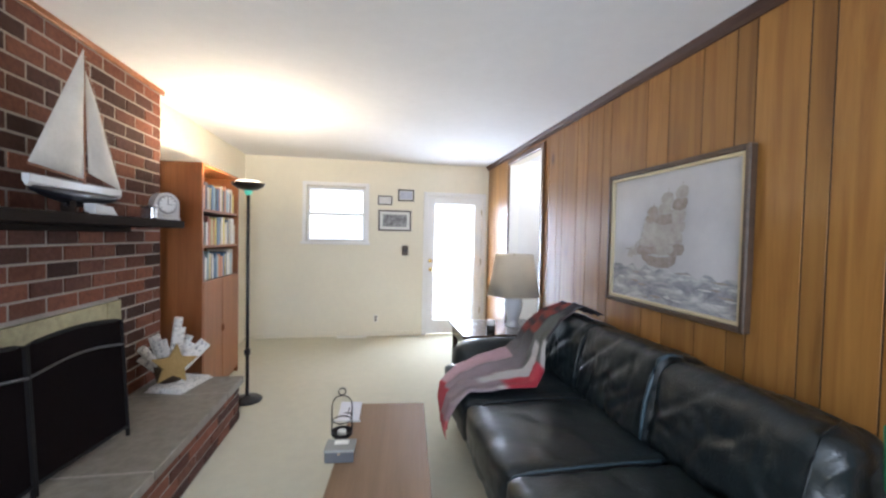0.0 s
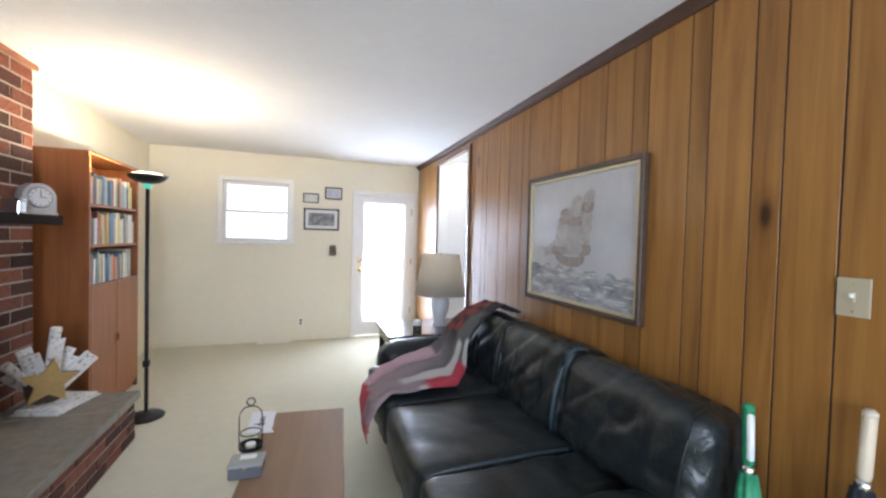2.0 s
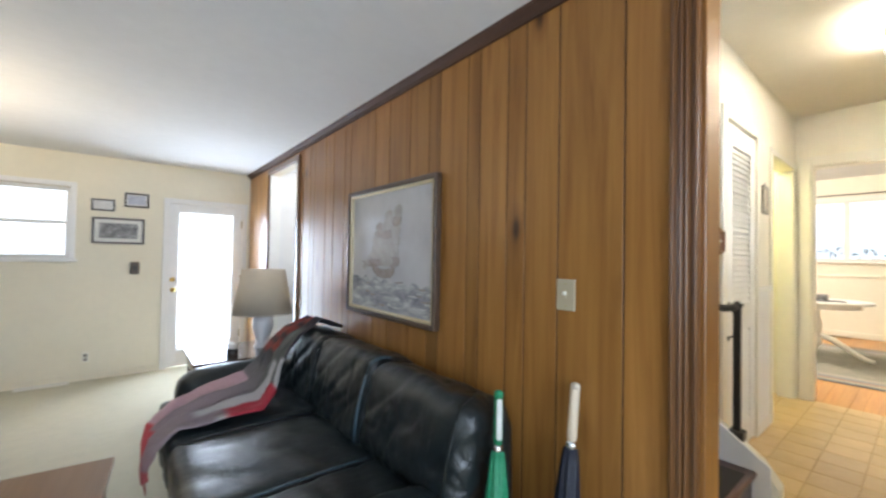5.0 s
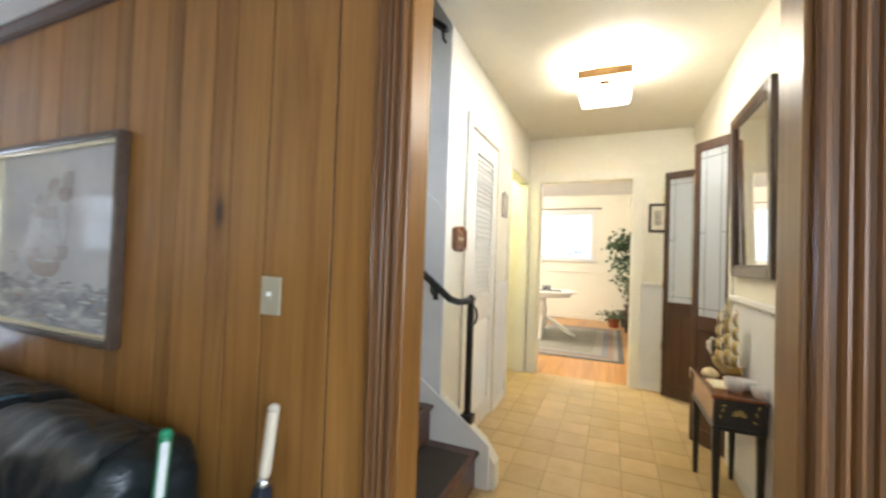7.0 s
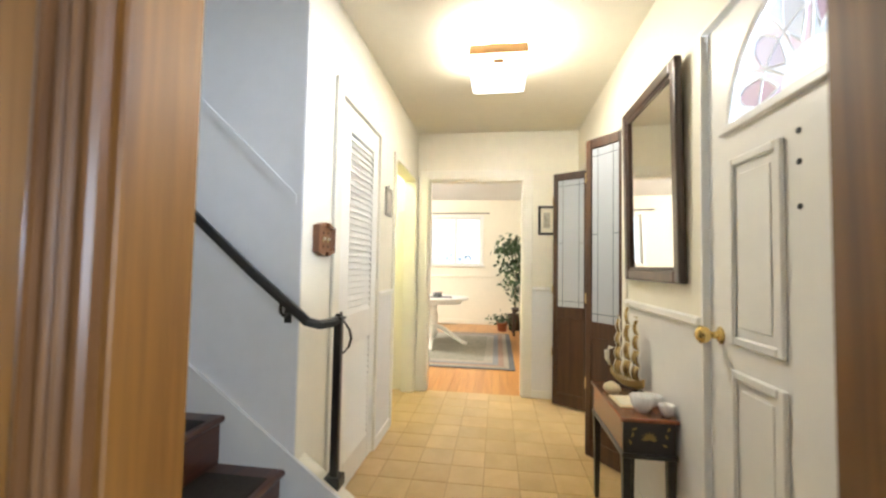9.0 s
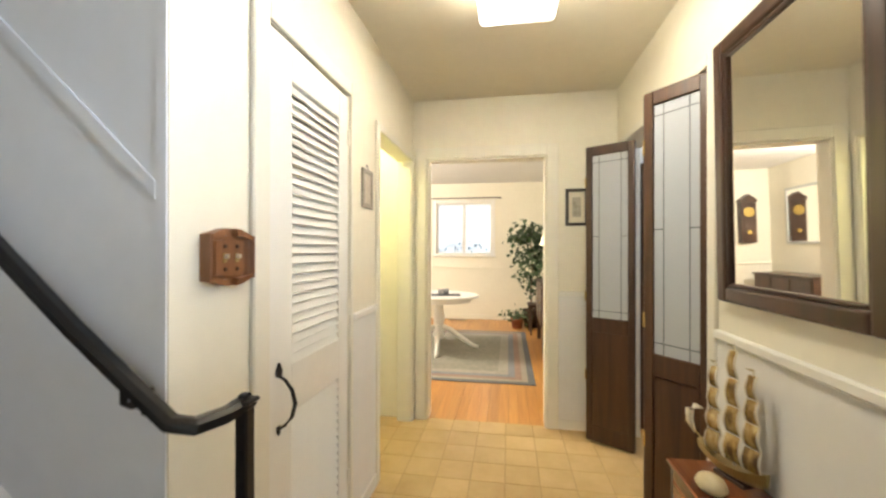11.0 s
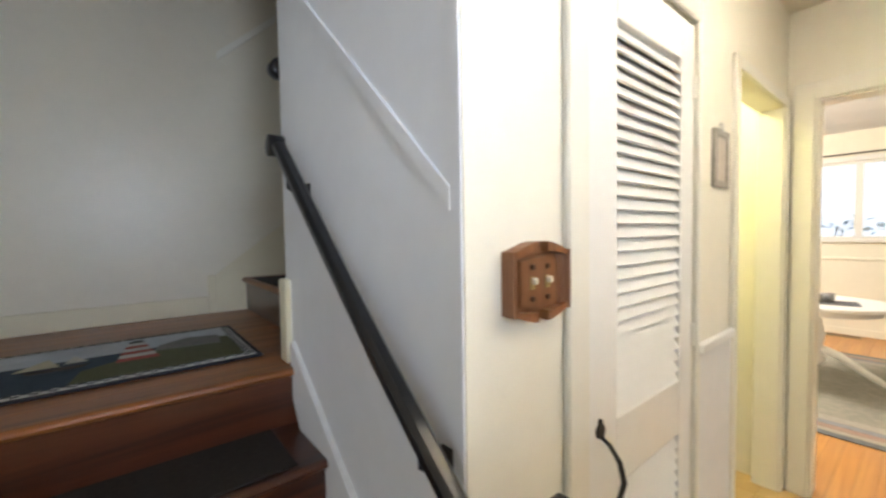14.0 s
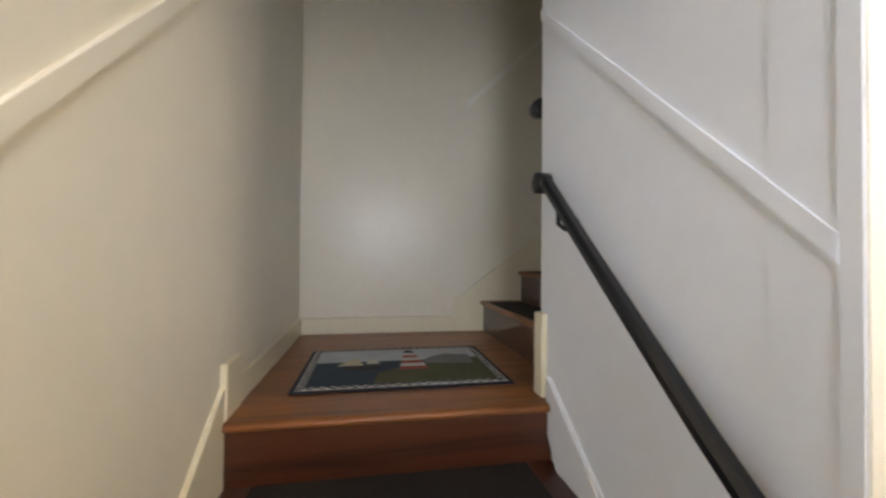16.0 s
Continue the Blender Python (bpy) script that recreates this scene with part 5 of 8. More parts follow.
# ---- umbrellas leaning on the panelling ----
def umbrella(label, foot, top, cloth, grip, ring):
    f, t = Vector(foot), Vector(top)
    u = thing("folded_umbrella", label, "umbrella", foot)
    at = lambda s: f.lerp(t, s)
    bm = bmesh.new()
    d = (t - f).normalized()
    a = d.cross(Vector((0, 1, 0))).normalized()
    b = d.cross(a)
    rows = []
    for i in range(15):
        s = 0.08 + 0.70 * i / 14
        r0 = 0.010 + 0.032 * math.sin(math.pi * min(1, 0.12 + 0.8 * i / 14)) ** 0.8
        rows.append([bm.verts.new(at(s) + r0 * (1 + 0.22 * math.sin(8 * w + i * 0.35)) * (math.cos(w) * a + math.sin(w) * b)) for w in [2 * math.pi * k / 32 for k in range(32)]])
    for p, q in zip(rows, rows[1:]):
        for k in range(32):
            bm.faces.new((p[k], p[(k + 1) % 32], q[(k + 1) % 32], q[k]))
    bm.faces.new(rows[0])
    bm.faces.new(list(reversed(rows[-1])))
    bmesh.ops.recalc_face_normals(bm, faces=bm.faces)
    part("canopy", bm, cloth, u, smooth=True)
    part("shaft", tube([at(0), at(0.86)], 0.006, 8), M["black"], u)
    part("grip", tube([at(0.80), at(0.82), at(0.985), at(1.0)], [0.012, 0.0165, 0.0165, 0.012], 14), grip, u, smooth=True)
    part("band", tube([at(0.985), at(1.0), at(1.008)], [0.017, 0.0165, 0.008], 14), ring, u, smooth=True)
    part("collar", tube([at(0.775), at(0.78), at(0.802), at(0.806)], [0.012, 0.019, 0.019, 0.012], 14), M["chrome"], u, "steel collar", True)
    part("tie_strap", tube([at(0.50), at(0.53)], [0.046, 0.044], 20), ring, u, smooth=True)
    return u


green = speckle("green_nylon", (0.02, 0.22, 0.10), (0.04, 0.32, 0.16), 50, 0.5, 0.2, 0.002)
gu = umbrella("green folded umbrella with a white and green grip", (-0.34, 1.52, 0.0), (-0.20, 1.645, 0.885), green, shader("green_grip", (0.015, 0.20, 0.085), 0.4), shader("green_cap", (0.02, 0.26, 0.12), 0.4))
a_, b_ = Vector((-0.34, 1.52, 0.0)), Vector((-0.20, 1.645, 0.885))
part("grip_inlay", tube([a_.lerp(b_, f) + Vector((-0.006, -0.010, 0)) for f in (0.825, 0.83, 0.972, 0.977)], [0.006, 0.011, 0.011, 0.006], 12), shader("white_grip", (0.78, 0.80, 0.79), 0.4), gu, "white plastic inlay", True)
umbrella("navy folded umbrella with an ivory grip", (-0.20, 1.40, 0.0), (-0.035, 1.435, 0.935), speckle("navy_nylon", (0.008, 0.010, 0.02), (0.016, 0.02, 0.036), 50, 0.5, 0.2, 0.002), shader("ivory_grip", (0.66, 0.56, 0.42), 0.45), shader("grip_cap", (0.62, 0.54, 0.42), 0.5))

# ---- hall: doors ----
dm = M["door"]
fd = built("door_2", boxes(((F2, HR - 0.02, HF), (F2 + 0.012, HR + 0.012, FT + 0.012)), ((F1 - 0.012, HR - 0.02, HF), (F1, HR + 0.012, FT + 0.012)), ((F1, HR - 0.02, FT), (F2, HR + 0.012, FT + 0.012))), trim, "white panelled front door with a stained glass fanlight, closed", "door")
ROOTS[fd.name] = Matrix()
FX, FZ0, FR = 0.695, 1.862, 0.33


def door_slab():
    """The slab with a half-round hole for the fanlight."""
    y0, y1 = HR - 0.055, HR - 0.012
    bm = boxes(((F1 + 0.003, y0, HF + 0.006), (F2 - 0.003, y1, FZ0)), ((F1 + 0.003, y0, FZ0), (FX - FR, y1, FT - 0.004)), ((FX + FR, y0, FZ0), (F2 - 0.003, y1, FT - 0.004)))
    n = 20
    arc = [(FX + FR * math.cos(math.pi * k / n), FZ0 + FR * math.sin(math.pi * k / n)) for k in range(n + 1)]
    for (xa, za), (xb, zb) in zip(arc, arc[1:]):
        prism([(xa, y0, za), (xb, y0, zb), (xb, y0, FT - 0.004), (xa, y0, FT - 0.004)], (0, y1 - y0, 0), bm)
    return bm


slab = part("door_leaf", door_slab(), dm, fd)
yf = HR - 0.012


def moulded(x1, x2, z1, z2, y, into, parent, mat, n="panel"):
    """A moulded raised panel on a door whose face is at y and looks towards into (+1 or -1 along y)."""
    def s(a, b, c, d, h):
        return ((a, y - 0.002 * into, c), (b, y + h * into, d))
    w = 0.028
    part(n + "_moulding", boxes(s(x1, x1 + w, z1, z2, 0.012), s(x2 - w, x2, z1, z2, 0.012), s(x1 + w, x2 - w, z1, z1 + w, 0.012), s(x1 + w, x2 - w, z2 - w, z2, 0.012), bevel=0.005), mat, parent)
    part(n, box(*s(x1 + 0.055, x2 - 0.055, z1 + 0.055, z2 - 0.055, 0.004), 0.003), mat, parent)


for a, b in ((0.776, 1.027), (0.353, 0.604)):
    moulded(a, b, 1.145, 1.745, yf, 1, slab, dm)
    moulded(a, b, 0.34, 1.066, yf, 1, slab, dm)
fl = part("fanlight", prism([(FX + FR * math.cos(math.pi * k / 20), HR - 0.036, FZ0 + FR * math.sin(math.pi * k / 20)) for k in range(21)], (0, 0.006, 0)), M["glass"], slab, "leaded fanlight pane")
fl.visible_shadow = False
part("fan_rim", tube([(FX + FR * math.cos(math.pi * k / 20), HR - 0.012, FZ0 + FR * math.sin(math.pi * k / 20)) for k in range(21)], 0.012, 8), dm, slab)
part("fan_sill", box((FX - FR - 0.04, HR - 0.02, FZ0 - 0.028), (FX + FR + 0.04, HR + 0.006, FZ0), 0.004), dm, slab)
def stained(name, color, strength):
    """Coloured glass that glows by emission, in place of daylight coming through it."""
    m = emitter(name, color, strength)
    m.node_tree.nodes["Principled BSDF"].inputs["Base Color"].default_value = (*(0.12 * c for c in color), 1)
    return m


tint = [(0.80, 0.66, 0.80), (0.86, 0.90, 0.96), (0.82, 0.60, 0.66), (0.70, 0.80, 0.92)]
for k in range(6):
    a0, a1 = math.pi * k / 6, math.pi * (k + 1) / 6
    am = (a0 + a1) / 2
    for lo, hi, c, st in ((0.10, 0.20, tint[k % 4], 0.72), (0.20, 0.318, tint[(k + 1) % 4], 0.80)):
        g = part("coloured_pane", prism([(FX + r * math.cos(a), HR - 0.028, FZ0 + r * math.sin(a)) for r, a in ((lo, a0), (hi, a0), (hi, am), (hi, a1), (lo, a1), (lo, am))], (0, 0.002, 0)), stained("glowing_stained_pane", c, st), fl)
        g.visible_shadow = False
    part("lead_came", tube([(FX + r * math.cos(a0 + d), HR - 0.024, FZ0 + r * math.sin(a0 + d)) for r, d in ((0.1, 0), (0.18, 0.05), (0.25, 0.02), (0.325, -0.03))], 0.004, 6), dm, fl)
    petal = [(0.12, am), (0.17, am - 0.16), (0.22, am - 0.19), (0.28, am - 0.10), (0.305, am), (0.28, am + 0.10), (0.22, am + 0.19), (0.17, am + 0.16), (0.12, am)]
    part("lead_came", tube([(FX + r * math.cos(a), HR - 0.0235, FZ0 + r * math.sin(a)) for r, a in petal], 0.0035, 6), dm, fl)
    g = part("tinted_piece", prism([(FX + r * math.cos(a), HR - 0.0255, FZ0 + r * math.sin(a)) for r, a in petal[:-1]], (0, 0.001, 0)), stained("glowing_stained_piece", ((0.66, 0.42, 0.52), (0.62, 0.56, 0.78), (0.80, 0.84, 0.92))[k % 3], 0.55), fl)
    g.visible_shadow = False
part("lead_came", tube([(FX + 0.20 * math.cos(math.pi * k / 20), HR - 0.0235, FZ0 + 0.20 * math.sin(math.pi * k / 20)) for k in range(21)], 0.0035, 6), dm, fl)
part("fan_hub", prism([(FX + 0.1 * math.cos(math.pi * k / 12), HR - 0.03, FZ0 + 0.1 * math.sin(math.pi * k / 12)) for k in range(13)], (0, 0.012, 0)), dm, fl)
for z in (1.742, 1.662, 1.547):
    part("screw_hole", tube([(0.724, yf - 0.002, z), (0.724, yf + 0.0025, z)], 0.008, 12), M["black"], slab)
for kx in (1.095,):
    part("door_knob", tube([(kx, yf, 1.16), (kx, yf + 0.012, 1.16), (kx, yf + 0.03, 1.16), (kx, yf + 0.045, 1.16), (kx, yf + 0.065, 1.16), (kx, yf + 0.078, 1.16)], [0.03, 0.012, 0.012, 0.028, 0.031, 0.012], 18), M["gold"], slab, "polished brass door knob", True)
# louvred closet door
cd2 = built("door_3", boxes(((C1 - 0.085, HL - 0.018, HF), (C1 - 0.005, HL, CT + 0.07)), ((C2 + 0.005, HL - 0.018, HF), (C2 + 0.03, HL, CT + 0.07)), ((C1 - 0.005, HL - 0.018, CT), (C2 + 0.005, HL, CT + 0.07)), bevel=0.005), M["creamtrim"], "white louvred closet door, closed, in a cream casing", "door")
ROOTS[cd2.name] = Matrix()
L1, L2 = 1.648, 2.04
ly0, ly1 = HL + 0.0, HL + 0.034
cl = part("door_leaf", boxes(((C1, ly0, HF + 0.01), (L1, ly1, CT - 0.005)), ((L2, ly0, HF + 0.01), (C2, ly1, CT - 0.005)), ((L1, ly0, 2.10), (L2, ly1, CT - 0.005)), ((L1, ly0, 0.935), (L2, ly1, 1.11)), ((L1, ly0, HF + 0.01), (L2, ly1, HF + 0.16)), bevel=0.003), M["trim"], cd2)
lm = mesh_of("slat", box((-(L2 - L1) / 2 - 0.004, -0.003, -0.026), ((L2 - L1) / 2 + 0.004, 0.003, 0.026)), M["trim"])
for lo, hi in ((1.11, 2.10), (HF + 0.16, 0.935)):
    n = int((hi - lo) / 0.0345)
    for k in range(n):
        s = piece("slat", lm, cl, ((L1 + L2) / 2, HL + 0.017, lo + (hi - lo) * (k + 0.5) / n))
        s.rotation_euler = (radians(-29), 0, 0)
hx = 1.563
part("pull_handle", tube([(hx, HL - 0.005, 1.092), (hx + 0.004, HL - 0.024, 1.078), (hx + 0.008, HL - 0.046, 1.045), (hx + 0.010, HL - 0.056, 1.00), (hx + 0.008, HL - 0.046, 0.957), (hx + 0.003, HL - 0.024, 0.930), (hx, HL - 0.006, 0.918)], [0.004, 0.0055, 0.0065, 0.007, 0.0065, 0.0055, 0.004], 10), M["black"], cl, "black wrought iron pull", True)
part("handle_plate", prism([(hx + a, HL - 0.007, 1.105 + b) for a, b in ((-0.014, -0.012), (0.0, -0.020), (0.014, -0.012), (0.017, 0.004), (0.008, 0.016), (0.002, 0.030), (-0.002, 0.030), (-0.008, 0.016), (-0.017, 0.004))], (0, 0.007, 0)), M["black"], cl)
part("handle_plate", prism([(hx + a, HL - 0.006, 0.912 + b) for a, b in ((-0.008, 0.014), (0.008, 0.014), (0.009, -0.002), (0.0, -0.016), (-0.009, -0.002))], (0, 0.006, 0)), M["black"], cl)
for z in (0.4, 1.2, 2.0):
    part("hinge", box((C2 - 0.008, HL - 0.008, z), (C2 + 0.012, HL + 0.004, z + 0.075), 0.002), M["creamtrim"], cd2)
built("closet_back", boxes(((C1 - 0.1, HL + 0.5, 0.1), (C2 + 0.3, HL + 0.55, 2.6)), ((C1 - 0.15, HL + 0.11, 0.1), (C1 - 0.1, HL + 0.55, 2.6)), ((C1 - 0.1, HL + 0.11, 2.5), (C2 + 0.3, HL + 0.5, 2.6)), ((C1 - 0.1, HL + 0.11, 0.1), (C2 + 0.3, HL + 0.5, HF))), M["white"], "plain inside of the closet", "wall")
# doorways: casings
def casing(name, boxes_, label):
    return built(name, boxes(*boxes_, bevel=0.004), M["creamtrim"], label, "trim")


casing("dining_door_casing", (((HE - 0.02, E1 - 0.085, HF), (HE, E1, ET + 0.085)), ((HE - 0.02, E2, HF), (HE, E2 + 0.085, ET + 0.085)), ((HE - 0.02, E1, ET), (HE, E2, ET + 0.085)),
                               ((HE - 0.004, E1, HF), (HE + 0.124, E1 + 0.014, ET)), ((HE - 0.004, E2 - 0.014, HF), (HE + 0.124, E2, ET)), ((HE - 0.004, E1 + 0.014, ET - 0.014), (HE + 0.124, E2 - 0.014, ET))), "cream painted door casing to the dining room")
casing("kitchen_door_casing", (((K1 - 0.05, HL - 0.016, HF), (K1, HL, KT + 0.05)), ((K2, HL - 0.016, HF), (K2 + 0.04, HL, KT + 0.05)), ((K1, HL - 0.016, KT), (K2, HL, KT + 0.05)),
                               ((K1 - 0.002, HL - 0.002, HF), (K1 + 0.012, HL + 0.112, KT)), ((K2 - 0.012, HL - 0.002, HF), (K2 + 0.002, HL + 0.112, KT))), "cream painted casing of the side doorway")
casing("folding_door_casing", (((B1 - 0.06, HR, HF), (B1, HR + 0.016, BT + 0.05)), ((B2, HR, HF), (B2 + 0.05, HR + 0.016, BT + 0.05)), ((B1, HR, BT), (B2, HR + 0.016, BT + 0.05)),
                               ((B1 - 0.002, HR - 0.142, HF), (B1 + 0.01, HR, BT)), ((B2 - 0.01, HR - 0.142, HF), (B2 + 0.002, HR, BT))), "cream painted casing of the folding doorway")
built("chair_rail", boxes(((C2 + 0.04, HL - 0.022, 1.165), (K1 - 0.05, HL, 1.20)), ((HE - 0.022, HR + 0.016, 1.165), (HE, E1 - 0.085, 1.20)), ((F2 + 0.02, HR, 1.175), (B1 - 0.06, HR + 0.022, 1.21)), bevel=0.006), M["trim"], "white moulded chair rail round the hall", "trim")
built("wainscot", boxes(((C2 + 0.04, HL - 0.006, HF), (K1 - 0.05, HL, 1.165)), ((HE - 0.006, HR + 0.016, HF), (HE, E1 - 0.085, 1.165)), ((F2 + 0.02, HR, HF), (B1 - 0.06, HR + 0.006, 1.175))), M["white"], "white painted lower wall below the chair rail", "wall")
built("hall_baseboard", boxes(((C2 + 0.04, HL - 0.014, HF), (K1 - 0.05, HL - 0.006, HF + 0.07)), ((HE - 0.014, HR + 0.016, HF), (HE - 0.006, E1 - 0.085, HF + 0.07)), ((F2 + 0.02, HR + 0.006, HF), (B1 - 0.06, HR + 0.014, HF + 0.07))), M["trim"], "low white hall baseboard", "baseboard")

# ---- folding doors ----
lead = shader("lead_came", (0.05, 0.055, 0.06), 0.5, 0.5)
milk = shader("obscured_glass", (0.62, 0.66, 0.72), 0.25, Transmission_Weight=0.25)
mv = coords(milk)
bump(milk, noise_tex(milk, mv, 120, 3), 0.3, 0.003)


def bifold(jamb, apex, track, label):
    """Two hinged leaves folded to a V that stands out from the doorway."""
    t = thing("bifold_door", label, "folding door", (apex[0], apex[1], HF), group="folding doors to the living room")
    for (ax, ay), (bx, by) in ((jamb, apex), (apex, track)):
        w = math.hypot(bx - ax, by - ay) - 0.004
        m = pose((ax + bx) / 2, (ay + by) / 2, 0, 0, 0, math.degrees(math.atan2(by - ay, bx - ax)))

        def put(name, bm, mat, parent, label=""):
            bm.transform(m)
            return part(name, bm, mat, parent, label)
        h, d = w / 2, 0.014
        lf = put("leaf", boxes(((-h, -d, HF + 0.012), (-h + 0.042, d, BT - 0.01)), ((h - 0.042, -d, HF + 0.012), (h, d, BT - 0.01)), ((-h + 0.042, -d, BT - 0.075), (h - 0.042, d, BT - 0.01)), ((-h + 0.042, -d, 0.94), (h - 0.042, d, 1.04)), ((-h + 0.042, -d, HF + 0.012), (h - 0.042, d, HF + 0.12)), bevel=0.003), M["bifold"], t)
        put("wood_panel", box((-h + 0.04, -0.006, HF + 0.118), (h - 0.04, 0.006, 0.942), 0.002), M["bifold"], lf)
        g = put("pane", box((-h + 0.04, -0.003, 1.038), (h - 0.04, 0.003, BT - 0.073)), milk, lf, "obscured white glass")
        g1, z0, z1 = h - 0.042, 1.04, BT - 0.075
        zm = (z0 + z1) / 2
        for a, b, c, e in ((-g1, z0 + 0.05, g1, z0 + 0.05), (-g1, z1 - 0.05, g1, z1 - 0.05), (-g1 + 0.045, z0, -g1 + 0.045, z1), (g1 - 0.045, z0, g1 - 0.045, z1), (-g1, zm, -g1 + 0.045, zm), (g1 - 0.045, zm, g1, zm)):
            put("came", tube([(a, 0, b), (c, 0, e)], 0.0042, 6), lead, g)
    for z in (0.6, 1.15, 1.95):
        part("hinge", box((apex[0] - 0.012, apex[1] - 0.004, z), (apex[0] + 0.012, apex[1] + 0.010, z + 0.07), 0.001), M["gold"], t)
    return t


bifold((2.095, -0.135), (2.33, 0.04), (2.50, -0.15), "folded walnut bifold door with leaded obscured glass")
bifold((3.37, -0.135), (3.285, 0.125), (3.115, -0.15), "folded walnut bifold door with leaded glass by the end wall")
cab = thing("dark_cabinet", "tall dark wooden cabinet standing in the living room", "cabinet", (3.7, -1.0, HF))
part("body", box((3.52, -1.7, HF), (3.89, -0.30, 2.16), 0.006), M["darkwood"], cab)
for k in range(4):
    part("drawer_front", box((3.505, -1.68, HF + 0.05 + 0.48 * k), (3.52, -0.32, HF + 0.51 + 0.48 * k), 0.004), M["darkwood"], cab)

# ---- hall ceiling lamp ----
hl = thing("flush_ceiling_lamp", "square frosted glass ceiling lamp with a bronze band, lit", "ceiling lamp", (1.925, 0.635, HC))
bz = shader("brushed_bronze", (0.42, 0.26, 0.12), 0.35, 0.8)
hx0, hx1, hy0, hy1 = 1.762, 2.088, 0.472, 0.798
part("band", boxes(((hx0, hy0, 2.56), (hx0 + 0.004, hy1, 2.613)), ((hx1 - 0.004, hy0, 2.56), (hx1, hy1, 2.613)), ((hx0 + 0.004, hy0, 2.56), (hx1 - 0.004, hy0 + 0.004, 2.613)), ((hx0 + 0.004, hy1 - 0.004, 2.56), (hx1 - 0.004, hy1, 2.613))), bz, hl, "brushed bronze band")
gm = emitter("lit_white_glass", (1.0, 0.93, 0.80), 4.0)
bm = bmesh.new()
cube(bm, (hx0 + 0.005, hy0 + 0.005, 2.47), (hx1 - 0.005, hy1 - 0.005, 2.575), 0.02, 2)
bm.faces.ensure_lookup_table()
bmesh.ops.delete(bm, geom=[f for f in bm.faces if f.calc_center_median().z > 2.57], context="FACES")
gl = part("glass_shade", bm, gm, hl, "glowing frosted glass box")
gl.visible_shadow = False
part("stem", tube([(1.925, 0.635, 2.47), (1.925, 0.635, HC)], 0.008, 8), bz, hl)
part("canopy_plate", box((1.86, 0.57, HC - 0.015), (1.99, 0.70, HC), 0.003), bz, hl)
part("knob", box((hx0 - 0.006, 0.605, 2.505), (hx0 + 0.006, 0.665, 2.525), 0.002), bz, hl)

# ---- mirror, console, things on it ----
mi = thing("wall_mirror", "tall mirror in a dark moulded wooden frame", "mirror", (1.63, HR, 1.325))
fw = wood("mirror_frame_wood", (0.02, 0.009, 0.006), (0.06, 0.022, 0.012), 0.28, 2, 1.0, (1, 1), False, 0.4)
X1, X2, Z1, Z2 = 1.29, 1.965, 1.325, 2.255
tip_ = Matrix.Translation((0, HR, Z1)) @ Matrix.Rotation(radians(-1.0), 4, "X") @ Matrix.Translation((0, -HR, -Z1))


def hung(name, bm, mat):
    bm.transform(tip_)
    return part(name, bm, mat, mi)


for a, b in (((X1, HR, Z1), (X1 + 0.055, HR + 0.034, Z2)), ((X2 - 0.055, HR, Z1), (X2, HR + 0.034, Z2)), ((X1 + 0.055, HR, Z1), (X2 - 0.055, HR + 0.034, Z1 + 0.055)), ((X1 + 0.055, HR, Z2 - 0.055), (X2 - 0.055, HR + 0.034, Z2))):
    hung("frame_bar", box(a, b, 0.010, 3), fw)
for a, b in (((X1 + 0.055, HR + 0.012, Z1 + 0.055), (X1 + 0.067, HR + 0.026, Z2 - 0.055)), ((X2 - 0.067, HR + 0.012, Z1 + 0.055), (X2 - 0.055, HR + 0.026, Z2 - 0.055)), ((X1 + 0.067, HR + 0.012, Z1 + 0.055), (X2 - 0.067, HR + 0.026, Z1 + 0.067)), ((X1 + 0.067, HR + 0.012, Z2 - 0.067), (X2 - 0.067, HR + 0.026, Z2 - 0.055))):
    hung("inner_bead", box(a, b, 0.003), fw)
hung("mirror_glass", box((X1 + 0.06, HR + 0.006, Z1 + 0.06), (X2 - 0.06, HR + 0.014, Z2 - 0.06)), M["mirror"])
co = thing("console_table", "narrow black console table with a reddish wooden top", "console table", (1.61, -0.01, HF))
ctop = wood("console_top_wood", (0.13, 0.04, 0.015), (0.26, 0.09, 0.035), 0.25, 0, 1.0, (1, 1), False, 0.4)
bl = speckle("black_lacquer", (0.010, 0.009, 0.009), (0.022, 0.019, 0.018), 50, 0.35)
cx0, cx1, cy0, cy1, cz = 1.35, 1.89, -0.112, 0.115, 0.77
part("tabletop", box((cx0, cy0, cz - 0.016), (cx1, cy1, cz), 0.004, 2), ctop, co)
part("case", boxes(((cx0 + 0.012, cy0 + 0.01, cz - 0.145), (cx0 + 0.03, cy1 - 0.012, cz - 0.016)), ((cx1 - 0.03, cy0 + 0.01, cz - 0.145), (cx1 - 0.012, cy1 - 0.012, cz - 0.016)), ((cx0 + 0.03, cy0 + 0.01, cz - 0.145), (cx1 - 0.03, cy0 + 0.025, cz - 0.016)), bevel=0.002), bl, co)
part("drawer_front", box((cx0 + 0.03, cy1 - 0.03, cz - 0.14), (cx1 - 0.03, cy1 - 0.012, cz - 0.018), 0.003), ctop, co)
part("lower_moulding", box((cx0 + 0.006, cy0 + 0.004, cz - 0.165), (cx1 - 0.006, cy1 - 0.006, cz - 0.145), 0.004), bl, co)
gilt = shader("painted_gilt", (0.42, 0.30, 0.10), 0.45, 0.3)
leafs = bmesh.new()
